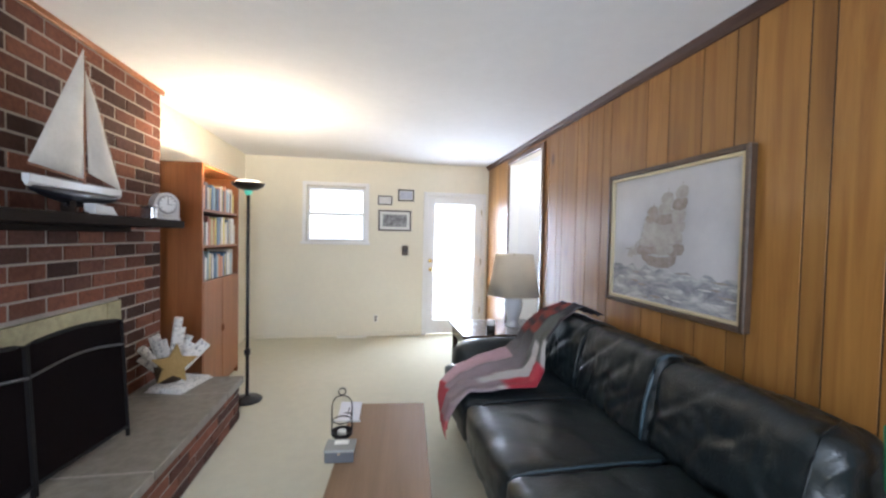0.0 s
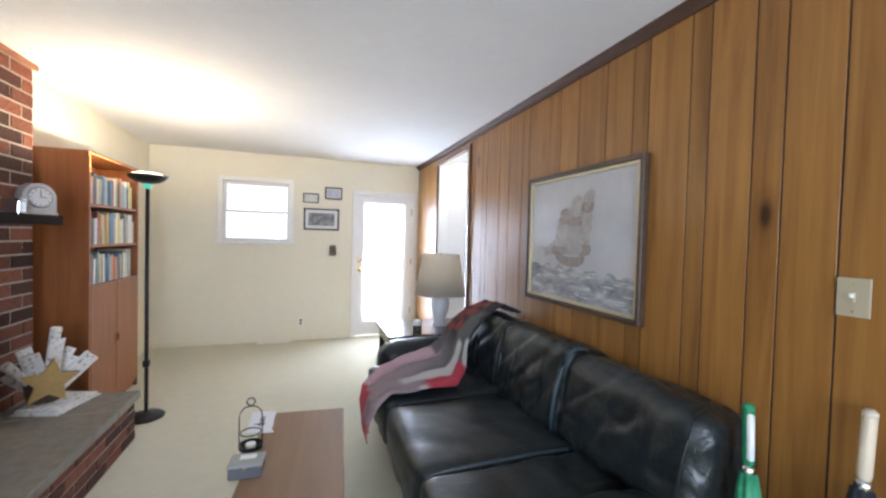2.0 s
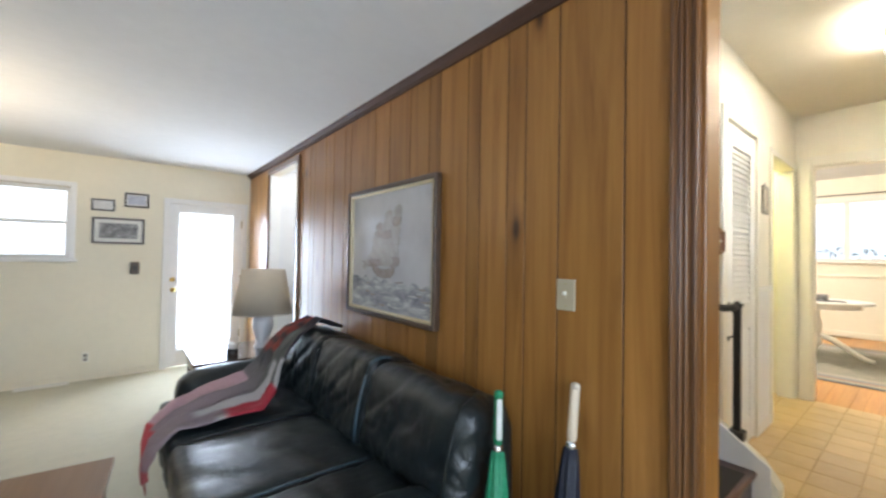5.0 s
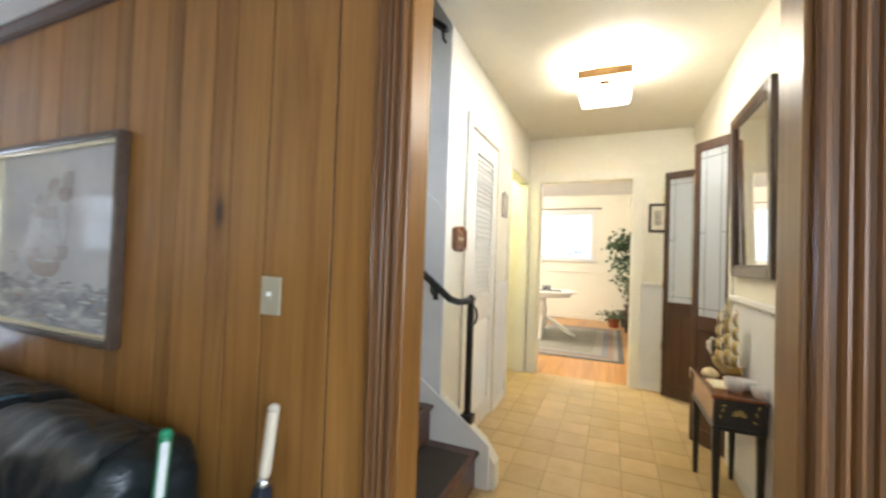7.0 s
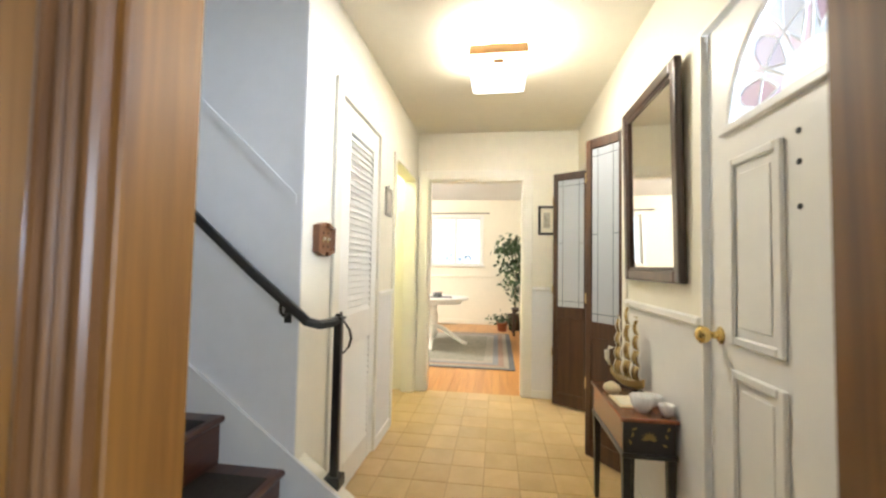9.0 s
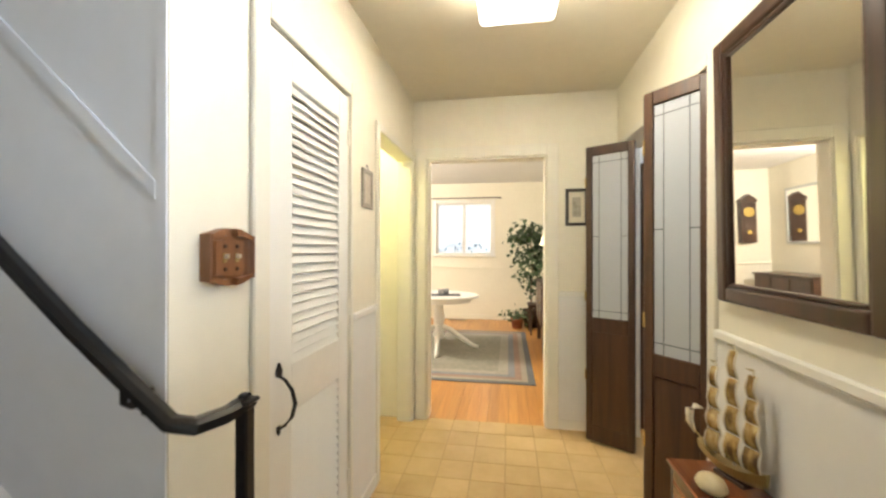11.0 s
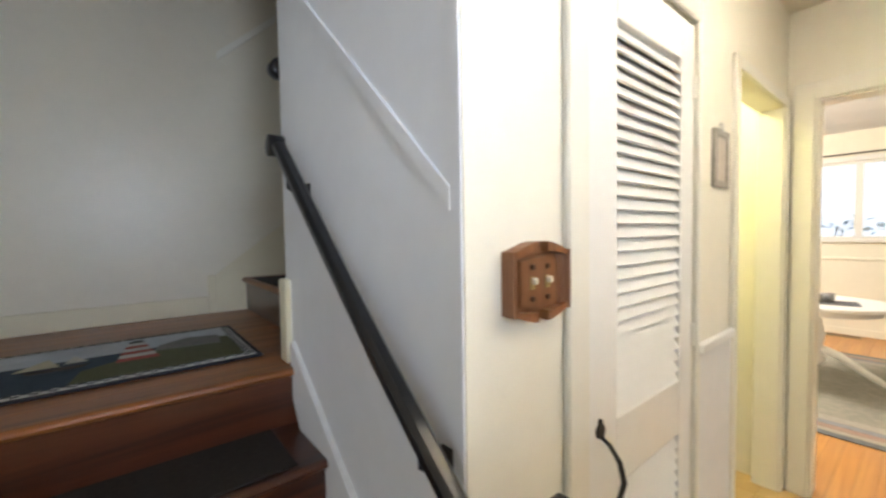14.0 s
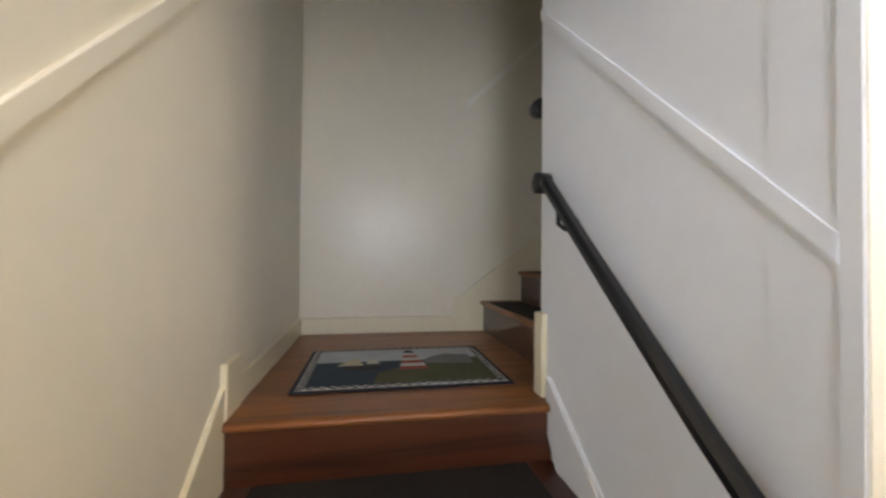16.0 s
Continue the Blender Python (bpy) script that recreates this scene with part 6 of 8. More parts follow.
for k in range(7):
    a = math.pi * k / 6
    yc, zc = (cy0 + cy1) / 2 + 0.0, cz - 0.085
    d = Vector((0, math.cos(a), math.sin(a)))
    s = Vector((0, -d.z, d.y))
    p = Vector((cx0 + 0.0115, yc, zc))
    prism([p, p + d * 0.016 + s * 0.006, p + d * 0.032, p + d * 0.016 - s * 0.006], (-0.0015, 0, 0), leafs)
part("gilt_ornament", leafs, gilt, co, "gilt painted leaf ornament")
for sy_ in (-1, 1):
    cb = bmesh.new()
    for k in range(3):
        a = sy_ * 0.4 + math.pi * (0.5 + 0.25 * (k - 1))
        p = Vector((cx0 + 0.0115, (cy0 + cy1) / 2 + sy_ * 0.07, cz - 0.11 + 0.03 * k))
        d = Vector((0, math.cos(a), math.sin(a)))
        s = Vector((0, -d.z, d.y))
        prism([p, p + d * 0.012 + s * 0.005, p + d * 0.024, p + d * 0.012 - s * 0.005], (-0.0015, 0, 0), cb)
    part("gilt_ornament", cb, gilt, co)
for fx in (cx0 + 0.012, cx1 - 0.047):
    for fy in (cy0 + 0.008, cy1 - 0.045):
        bm = box((fx, fy, HF), (fx + 0.035, fy + 0.035, cz - 0.165), 0.003)
        for v in bm.verts:
            if v.co.z < HF + 0.1:
                v.co.x = fx + 0.0175 + (v.co.x - fx - 0.0175) * 0.6
                v.co.y = fy + 0.0175 + (v.co.y - fy - 0.0175) * 0.6
        part("leg", bm, bl, co)
clear = shader("cut_glass", (0.92, 0.92, 0.93), 0.10, Transmission_Weight=0.22, IOR=1.45)
for gx, gy, r, h in ((1.45, 0.0, 0.048, 0.066), (1.53, -0.065, 0.045, 0.045), (1.40, -0.08, 0.03, 0.05)):
    gb = thing("glass_bowl", "small cut-glass bowl on the console table", "bowl", (gx, gy, cz))
    prof = [(0, 0), (r * 0.55, 0), (r * 0.85, h * 0.35), (r, h), (r * 0.93, h), (r * 0.75, h * 0.4), (0, h * 0.12)]
    bm = lathe(prof, 28)
    for v in bm.verts:
        a = math.atan2(v.co.y, v.co.x)
        k = 1 + 0.09 * math.cos(11 * a) * (v.co.z / h)
        v.co.x, v.co.y = v.co.x * k, v.co.y * k
    part("bowl", bm, clear, gb, smooth=True, local=True)
    part("filling", lathe([(0, h * 0.25), (r * 0.6, h * 0.3), (r * 0.7, h * 0.7), (0, h * 0.85)], 18), speckle("wrapped_sweets", (0.55, 0.42, 0.42), (0.72, 0.68, 0.66), 90), gb, smooth=True, local=True)
tr = thing("paper_tray", "cream paper card lying on the console table", "card", (1.56, 0.03, cz), 3)
part("card", box((-0.08, -0.055, 0), (0.08, 0.055, 0.006), 0.001), shader("cream_card", (0.70, 0.62, 0.40), 0.6), tr, local=True)
part("inner_sheet", box((-0.06, -0.04, 0.006), (0.065, 0.04, 0.008)), shader("cream_sheet", (0.74, 0.70, 0.56), 0.6), tr, local=True)
sh = thing("seashell", "pale yellow seashell resting on the console table", "seashell", (1.70, 0.055, cz))
bm = lathe([(0, 0), (0.03, 0.002), (0.042, 0.018), (0.034, 0.036), (0.016, 0.048), (0, 0.055)], 20)
for v in bm.verts:
    v.co.x *= 1.3 + 0.06 * math.sin(9 * math.atan2(v.co.y, v.co.x))
part("shell", bm, speckle("shell_cream", (0.62, 0.52, 0.30), (0.72, 0.63, 0.42), 30, 0.5), sh, smooth=True, local=True)
ms = thing("model_ship", "brass and wood model sailing ship with three masts", "model ship", (1.77, -0.045, cz), 200)
hull = bmesh.new()
rows = []
for k in range(11):
    u = k / 10
    x = -0.13 + 0.24 * u
    w = 0.028 * math.sin(math.pi * min(1, 0.15 + 0.8 * u)) ** 0.7
    z = 0.028 + 0.03 * (2 * u - 1) ** 2
    rows.append([hull.verts.new((x, a * w, z + b)) for a, b in ((-1, 0.02), (-0.7, -0.008), (0, -0.022), (0.7, -0.008), (1, 0.02))])
for a, b in zip(rows, rows[1:]):
    for k in range(5):
        hull.faces.new((a[k], a[(k + 1) % 5], b[(k + 1) % 5], b[k]))
hull.faces.new(rows[0])
hull.faces.new(list(reversed(rows[-1])))
bmesh.ops.recalc_face_normals(hull, faces=hull.faces)
part("hull", hull, M["brass"], ms, local=True)
part("stand", box((-0.06, -0.02, 0), (0.05, 0.02, 0.012), 0.002), M["darkwood"], ms, local=True)
horn = shader("polished_horn", (0.3, 0.2, 0.08), 0.22)
hv = coords(horn, (30, 30, 14))
base(horn, ramp(horn, noise_tex(horn, hv, 1.0, 4), [(0.36, (0.06, 0.028, 0.010)), (0.5, (0.30, 0.19, 0.06)), (0.66, (0.55, 0.42, 0.20))]))
ivory_sail = shader("pale_sail_edge", (0.74, 0.70, 0.60), 0.35)
for mx, h in ((-0.07, 0.36), (0.0, 0.43), (0.065, 0.37)):
    part("mast", tube([(mx, 0, 0.03), (mx, 0, h)], 0.0035, 6), ivory_sail, ms, local=True)
    part("pennant", prism([(mx, 0.0, h - 0.004), (mx, 0.0, h + 0.004), (mx - 0.03, 0.0, h + 0.001)], (0, 0.002, 0)), M["brass"], ms, local=True)
    for k in range(4):
        z0 = 0.06 + (h - 0.07) * k / 4
        zh = (h - 0.07) / 4 * 0.95
        w = 0.036 * (1 - 0.17 * k)
        bm = bmesh.new()
        g = [[bm.verts.new((mx + w * 0.85 * (2 * i / 6 - 1) * (1 - 0.12 * j / 6), -0.012 * math.sin(math.pi * j / 6) - 0.004, z0 + zh * j / 6)) for i in range(7)] for j in range(7)]
        for j in range(6):
            for i in range(6):
                bm.faces.new((g[j][i], g[j][i + 1], g[j + 1][i + 1], g[j + 1][i]))
        r = bmesh.ops.extrude_face_region(bm, geom=list(bm.faces))
        for v in [q for q in r["geom"] if isinstance(q, bmesh.types.BMVert)]:
            v.co.y += 0.002
        bmesh.ops.recalc_face_normals(bm, faces=bm.faces)
        sl_ = part("sail", bm, horn, ms, smooth=True, local=True)
        for sd_ in (-1, 1):
            part("sail_edge", tube([(mx + sd_ * w * 0.85 * (1 - 0.12 * j / 6), -0.012 * math.sin(math.pi * j / 6) - 0.003, z0 + zh * j / 6) for j in range(7)], 0.003, 6), ivory_sail, sl_, local=True)
part("bowsprit", tube([(-0.11, 0, 0.07), (-0.20, 0, 0.11)], 0.003, 6), M["brass"], ms, local=True)
bm = bmesh.new()
tube([(-0.155, 0.0, 0.085), (-0.18, 0.0, 0.12), (-0.18, 0.0, 0.155), (-0.155, 0.0, 0.18), (-0.12, 0.0, 0.185)], [0.004, 0.012, 0.014, 0.010, 0.002], 8, bm)
part("headsail", bm, ivory_sail, ms, smooth=True, local=True)

# ---- pictures, switch ----
hp = thing("framed_print", "black framed small print with a pale mat", "picture", (HE, 0.17, 1.69))
part("frame", boxes(((HE - 0.02, 0.09, 1.69), (HE, 0.112, 1.965)), ((HE - 0.02, 0.227, 1.69), (HE, 0.249, 1.965)), ((HE - 0.02, 0.112, 1.69), (HE, 0.227, 1.712)), ((HE - 0.02, 0.112, 1.943), (HE, 0.227, 1.965)), bevel=0.003), shader("ebony_frame", (0.015, 0.012, 0.011), 0.35), hp)
part("mat_board", box((HE - 0.008, 0.112, 1.712), (HE - 0.001, 0.227, 1.943)), shader("mat_cream", (0.72, 0.68, 0.56), 0.7), hp)
part("print", box((HE - 0.011, 0.14, 1.755), (HE - 0.008, 0.20, 1.90)), speckle("sepia_print", (0.22, 0.20, 0.16), (0.6, 0.56, 0.46), 30, 0.5), hp)
sp2 = thing("small_plaque", "small pewter framed plaque hanging on the hall wall", "plaque", (2.375, HL, 1.73))
part("frame", boxes(((2.30, HL - 0.014, 1.73), (2.325, HL, 1.935)), ((2.425, HL - 0.014, 1.73), (2.45, HL, 1.935)), ((2.325, HL - 0.014, 1.73), (2.425, HL, 1.755)), ((2.325, HL - 0.014, 1.91), (2.425, HL, 1.935)), bevel=0.003), speckle("pewter", (0.22, 0.20, 0.17), (0.34, 0.31, 0.27), 60, 0.45), sp2)
part("inset", box((2.325, HL - 0.008, 1.755), (2.425, HL - 0.002, 1.91)), speckle("plaque_inset", (0.42, 0.36, 0.30), (0.56, 0.50, 0.42), 40, 0.5), sp2)
part("hanger", tube([(2.355, HL - 0.006, 1.933), (2.365, HL - 0.006, 1.955), (2.375, HL - 0.006, 1.962), (2.385, HL - 0.006, 1.955), (2.395, HL - 0.006, 1.933)], 0.004, 6), M["chrome"], sp2)
sw = thing("wooden_switch_plate", "carved walnut double switch plate with ivory toggles", "switch", (1.308, HL, 1.415))
wp = wood("carved_walnut", (0.14, 0.055, 0.02), (0.26, 0.11, 0.045), 0.4, 2, 2.0, (1, 1))
cxs, czs = 1.313, 1.487
rim_ = [(-0.086, 0.060), (-0.060, 0.067), (-0.030, 0.076), (-0.014, 0.078)]
half = [(-0.086, 0.0)] + [(a, b) for a, b in rim_] + [(-0.013, 0.066), (0.013, 0.066)] + [(-a, b) for a, b in reversed(rim_)] + [(0.086, 0.0)]
outl = half + [(a, -b * 0.95) for a, b in reversed(half[1:-1])]
part("back_plate", prism([(cxs + a, HL - 0.010, czs + b) for a, b in outl], (0, 0.010, 0)), wp, sw)
for sx_ in (-1, 1):
    bm = prism([(cxs + sx_ * a, HL - d, czs - 0.058) for a, d in ((0.086, 0.010), (0.087, 0.030), (0.080, 0.032), (0.074, 0.024), (0.068, 0.020), (0.062, 0.010))], (0, 0, 0.119))
    part("side_moulding", bm, wp, sw)
    for up in (1, -0.95):
        pts = [(sx_ * a, b * up) for a, b in ((-0.080, 0.0585), (-0.060, 0.067), (-0.030, 0.076), (-0.014, 0.078))]
        low = [(sx_ * a, (b - 0.012) * up) for a, b in ((-0.080, 0.0585), (-0.060, 0.066), (-0.030, 0.071), (-0.016, 0.070))]
        part("end_moulding", prism([(cxs + a, HL - 0.009, czs + b) for a, b in pts + low[::-1]], (0, -0.020, 0)), wp, sw)
bm = prism([(cxs + a, HL - 0.020, czs + b) for a, b in ((-0.058, -0.044), (-0.020, -0.050), (0.020, -0.050), (0.058, -0.044), (0.058, 0.044), (0.020, 0.050), (-0.020, 0.050), (-0.058, 0.044))], (0, 0.011, 0))
bmesh.ops.bevel(bm, geom=list(bm.edges), offset=0.003, segments=2, affect="EDGES")
part("inner_field", bm, wp, sw)
dark_screw = shader("dark_screw", (0.05, 0.018, 0.008), 0.4)
for dx in (-0.023, 0.023):
    part("toggle", box((cxs + dx - 0.0045, HL - 0.032, czs - 0.002), (cxs + dx + 0.0045, HL - 0.019, czs + 0.010), 0.002), shader("toggle_ivory", (0.75, 0.70, 0.58), 0.35), sw, "ivory toggle")
    part("toggle_plate", box((cxs + dx - 0.007, HL - 0.0225, czs - 0.012), (cxs + dx + 0.007, HL - 0.019, czs + 0.012), 0.001), M["brass"], sw)
    for z in (-0.03, 0.03):
        part("screw", tube([(cxs + dx, HL - 0.019, czs + z), (cxs + dx, HL - 0.024, czs + z)], 0.0055, 10), dark_screw, sw)

# ---- stairs ----
RISE, RUN = (LZ - HF) / 5, 0.27


def tread_mesh(depth, width, nose_axis):
    """A board with a rounded nose; from the nose at 0 back to depth."""
    n = 6
    prof = [(depth, -0.028), (0.014, -0.028)] + [(0.014 - 0.014 * math.sin(math.pi * k / n), -0.014 - 0.014 * math.cos(math.pi * k / n)) for k in range(n + 1)] + [(depth, 0.0)]
    if nose_axis == "y":
        return prism([(0, a, b) for a, b in prof], (width, 0, 0))
    return prism([(a, 0, b) for a, b in prof], (0, width, 0))


st = built("staircase", boxes(*[((BACK, LY - RUN * k + 0.03, HF - 0.05), (SX, (SB if k == 0 else LY - RUN * (k - 1) + 0.03), LZ - RISE * k - 0.028)) for k in range(5)],
                              *[((1.265 + 0.26 * k, WE + 0.002, 0.3), (1.265 + 0.26 * (k + 1) if k < 8 else 3.5, SB, LZ + RISE * (k + 1) - 0.028)) for k in range(9)]), M["riser"], "mahogany stained wooden staircase with a landing", "stairs")
ROOTS[st.name] = Matrix()
# thin sheets added only to darken the tread tops; no mats are known
tread_darkener = speckle("dark_tread_tone", (0.013, 0.010, 0.008), (0.028, 0.022, 0.017), 60, 0.8, 0.4, 0.003)
for k in range(1, 5):
    z = LZ - RISE * k
    bm = tread_mesh(RUN + 0.03, SX - BACK, "y")
    bm.transform(Matrix.Translation((BACK, LY - RUN * k, z)))
    part("tread", bm, M["riser"], st)
    part("riser", box((BACK + 0.002, LY - RUN * k + 0.022, z - RISE + 0.001), (SX - 0.002, LY - RUN * k + 0.032, z - 0.028)), M["riser"], st)
    part("tread_mat", box((BACK + 0.09, LY - RUN * k + 0.03, z), (SX - 0.09, LY - RUN * (k - 1) + 0.02, z + 0.004), 0.0015), tread_darkener, st, "thin dark sheet added to darken the tread top")
bm = tread_mesh(0.12, SX - BACK + 0.03, "y")
bm.transform(Matrix.Translation((BACK, LY, LZ)))
part("landing_nose", bm, M["tread"], st)
part("riser", box((BACK + 0.002, LY + 0.022, LZ - RISE + 0.001), (SX - 0.002, LY + 0.032, LZ - 0.028)), M["riser"], st)
nb = 11
for k in range(nb):
    y0, y1 = LY + 0.12 + (SB - LY - 0.12) * k / nb, LY + 0.12 + (SB - LY - 0.12) * (k + 1) / nb
    part("landing_board", box((BACK, y0 + 0.0008, LZ - 0.028), (1.30, y1 - 0.0008, LZ), 0.001), M["tread"], st)
for k in range(8):
    z = LZ + RISE * (k + 1)
    x = 1.24 + 0.26 * k
    bm = tread_mesh(0.29, SB - WE, "x")
    bm.transform(Matrix.Translation((x, WE, z)))
    part("tread", bm, M["tread"], st)
    part("riser", box((x + 0.022, WE + 0.002, z - RISE + 0.001), (x + 0.032, SB - 0.002, z - 0.028)), M["riser"], st)
    part("tread_mat", box((x + 0.03, WE + 0.12, z), (x + 0.25, SB - 0.12, z + 0.004), 0.0015), tread_darkener, st)
# skirting boards: z follows the stair slope
tw = M["trim"]
sl = RISE / RUN
skz = lambda y: 1.20 + (y - LY) * 0.735
x0, x1 = SX - 0.016, SX + 0.0
built("stair_skirt", prism([(x0, 1.13, HF), (x0, 1.13, skz(1.17)), (x0, LY + 0.03, skz(LY + 0.03)), (x0, LY + 0.03, LZ - 0.1), (x0, LY - 0.2, LZ - 0.4), (x0, LY - 0.8, HF)], (x1 - x0, 0, 0)), M["white"], "white painted stair skirting board", "trim")
built("stair_curb", prism([(SX + 0.001, 1.10, HF), (SX + 0.001, 1.10, 0.30), (SX + 0.001, 1.17, skz(1.17)), (SX + 0.001, HL, skz(HL)), (SX + 0.001, HL, HF)], (0.085, 0, 0)), M["hall"], "cream painted curb at the foot of the stairs", "trim")
bb = paint("aged_cream_gloss", (0.76, 0.69, 0.50), 0.35, 0.01)
built("landing_baseboard", boxes(((BACK, WE + 0.05, LZ), (BACK + 0.016, SB - 0.016, LZ + 0.10)), ((BACK, SB - 0.016, LZ), (1.06, SB, LZ + 0.10)), ((SX - 0.02, LY + 0.06, LZ), (SX + 0.10, WE + 0.016, 1.43)), ((1.06, SB - 0.02, LZ), (1.10, SB, LZ + 0.22)), ((BACK, LY + 0.02, LZ), (BACK + 0.02, WE + 0.05, LZ + 0.17)), bevel=0.004), bb, "cream painted baseboard round the landing", "baseboard")
built("stair_skirt_upper", prism([(1.10, SB, LZ), (1.10, SB, 1.36), (1.24, SB, 1.47), (3.3, SB, 1.47 + 2.06 * RISE / 0.26), (3.3, SB, 1.0), (1.4, SB, LZ)], (0, -0.014, 0)), bb, "cream skirting board along the upper flight", "trim")
built("stair_skirt_west", prism([(BACK, LY + 0.02, LZ + 0.10), (BACK, 1.15, LZ + 0.10 - (LY + 0.02 - 1.15) * 0.72), (BACK, 1.15, HF), (BACK, LY + 0.02, LZ - 0.3)], (0.014, 0, 0)), bb, "cream skirting board down the panel side of the stairs", "trim")


def sloped_rail(name, pts, push, w, label, mat):
    """A chair rail along a line on a wall: width w upright, pushed out by push."""
    a, b = Vector(pts[0]), Vector(pts[1])
    up = Vector((0, 0, w))
    bm = prism([a, b, b + up, a + up], push)
    return built(name, bm, mat, label, "trim")


sloped_rail("stair_chair_rail", [(SX, HL + 0.03, 1.622), (SX, WE, 2.484)], (-0.007, 0, 0), 0.040, "white chair rail climbing the stair wall", M["stairwall"])
sloped_rail("stair_chair_rail_west", [(BACK, 1.2, 1.39), (BACK, 2.3, 2.47)], (0.010, 0, 0), 0.045, "cream chair rail climbing the panel side wall", M["staircream"])
sloped_rail("stair_chair_rail_upper", [(1.15, SB, 2.60), (2.4, SB, 3.78)], (0, -0.012, 0), 0.045, "cream chair rail along the upper flight", M["creamtrim"])
built("wall_corner_strip", boxes(((SX - 0.005, HL + 0.003, HF + 0.4), (SX + 0.02, HL + 0.031, 5.0)), ((SX - 0.002, HL + 0.031, HF + 0.4), (SX + 0.02, HL + 0.125, 5.0))), M["stairwall"], "painted corner strip at the end of the stair wall", "trim")

# ---- handrails ----
blk = shader("black_enamel", (0.009, 0.009, 0.010), 0.3, 0.0)


def flat_rail(points, w=0.042, h=0.03):
    """A moulded flat handrail swept along points."""
    bm = bmesh.new()
    prof = [(-w / 2, 0), (-w / 2, h * 0.6), (-w / 4, h), (w / 4, h), (w / 2, h * 0.6), (w / 2, 0), (w / 5, 0), (w / 5, -h * 0.35), (-w / 5, -h * 0.35), (-w / 5, 0)]
    pts = [Vector(p) for p in points]
    rings = []
    for i, p in enumerate(pts):
        d = (pts[min(i + 1, len(pts) - 1)] - pts[max(i - 1, 0)]).normalized()
        s = d.cross(Vector((0, 0, 1))).normalized()
        u = s.cross(d)
        rings.append([bm.verts.new(p + a * s + b * u) for a, b in prof])
    n = len(prof)
    for a, b in zip(rings, rings[1:]):
        for k in range(n):
            bm.faces.new((a[k], a[(k + 1) % n], b[(k + 1) % n], b[k]))
    bm.faces.new(list(reversed(rings[0])))
    bm.faces.new(rings[-1])
    bmesh.ops.recalc_face_normals(bm, faces=bm.faces)
    return bm


RX = 1.078
hr = thing("stair_handrail", "black metal stair handrail on wall brackets and a newel", "handrail", (1.21, 1.28, skz(1.28)))
part("rail", flat_rail([(1.215, 1.285, 1.135), (1.16, 1.295, 1.13), (1.10, 1.32, 1.13), (1.075, 1.36, 1.145), (RX, 1.44, 1.205), (RX, 1.6, 1.330), (RX, 1.8, 1.500), (RX, 2.0, 1.672), (RX, 2.2, 1.85)], 0.040, 0.026), blk, hr, "black moulded rail worn at the edge")
part("scroll_end", tube([(RX - 0.026, 2.235, 1.865), (RX - 0.022, 2.235, 1.865), (RX + 0.022, 2.235, 1.865), (RX + 0.026, 2.235, 1.865)], [0.02, 0.034, 0.034, 0.02], 20), blk, hr, smooth=True)
part("newel_post", box((1.195, 1.268, skz(1.28) - 0.03), (1.227, 1.30, 1.14), 0.004), blk, hr)
part("newel_cap", boxes(((1.191, 1.264, 1.135), (1.231, 1.304, 1.147)), ((1.186, 1.259, 1.147), (1.236, 1.309, 1.158)), ((1.199, 1.272, 1.158), (1.223, 1.296, 1.170)), bevel=0.004), blk, hr)
part("newel_foot", box((1.177, 1.25, skz(1.28) - 0.02), (1.245, 1.318, skz(1.28) + 0.028), 0.004), blk, hr)
for y in (1.47, 2.12):
    zr = 1.205 + (y - 1.44) * 0.83
    part("bracket", tube([(RX, y, zr - 0.008), (RX, y, zr - 0.045), (RX + 0.02, y, zr - 0.06), (SX - 0.004, y, zr - 0.06)], 0.007, 8), blk, hr)
    part("bracket_plate", box((SX - 0.006, y - 0.016, zr - 0.095), (SX, y + 0.016, zr - 0.03), 0.002), blk, hr)
h2 = thing("upper_handrail", "black metal handrail of the upper flight", "handrail", (1.2, WE + 0.06, 2.19))
part("rail", flat_rail([(1.17, WE + 0.06, 2.17), (1.4, WE + 0.06, 2.34), (2.4, WE + 0.06, 3.08)], 0.046, 0.03), blk, h2)
part("scroll_end", tube([(1.155, WE + 0.034, 2.185), (1.155, WE + 0.038, 2.185), (1.155, WE + 0.082, 2.185), (1.155, WE + 0.086, 2.185)], [0.02, 0.034, 0.034, 0.02], 20), blk, h2, smooth=True)
part("bracket", tube([(1.3, WE + 0.06, 2.26), (1.3, WE + 0.05, 2.22), (1.3, WE - 0.004, 2.22)], 0.007, 8), blk, h2)
built("wall_upper_flight", box((SX + 0.10, WE - 0.1, 1.2), (3.5, WE, 5.2)), M["stairwall"], "white wall along the upper flight", "wall")
h3 = thing("high_handrail", "black metal handrail end high on the stair wall", "handrail", (1.09, 1.45, 2.62))
part("rail", flat_rail([(1.085, 1.44, 2.63), (1.085, 1.7, 2.84), (1.085, 2.1, 3.15)], 0.04, 0.028), blk, h3)
part("bracket", tube([(1.085, 1.46, 2.64), (1.10, 1.46, 2.60), (SX + 0.002, 1.46, 2.60)], 0.008, 8), blk, h3)

# ---- hooked rug on the landing ----
rg = thing("lighthouse_rug", "small hooked rug with a lighthouse and sailboat on the landing", "rug", (0.67, 2.78, LZ))
rx, ry = 0.412, 0.305


def wool(name, c, c2=None):
    return speckle(name, c, c2 or tuple(v * 1.4 for v in c), 110, 0.95, 0.6, 0.004)


def flat(pts, z0, z1):
    return prism([(a, b, z0) for a, b in pts], (0, 0, z1 - z0))


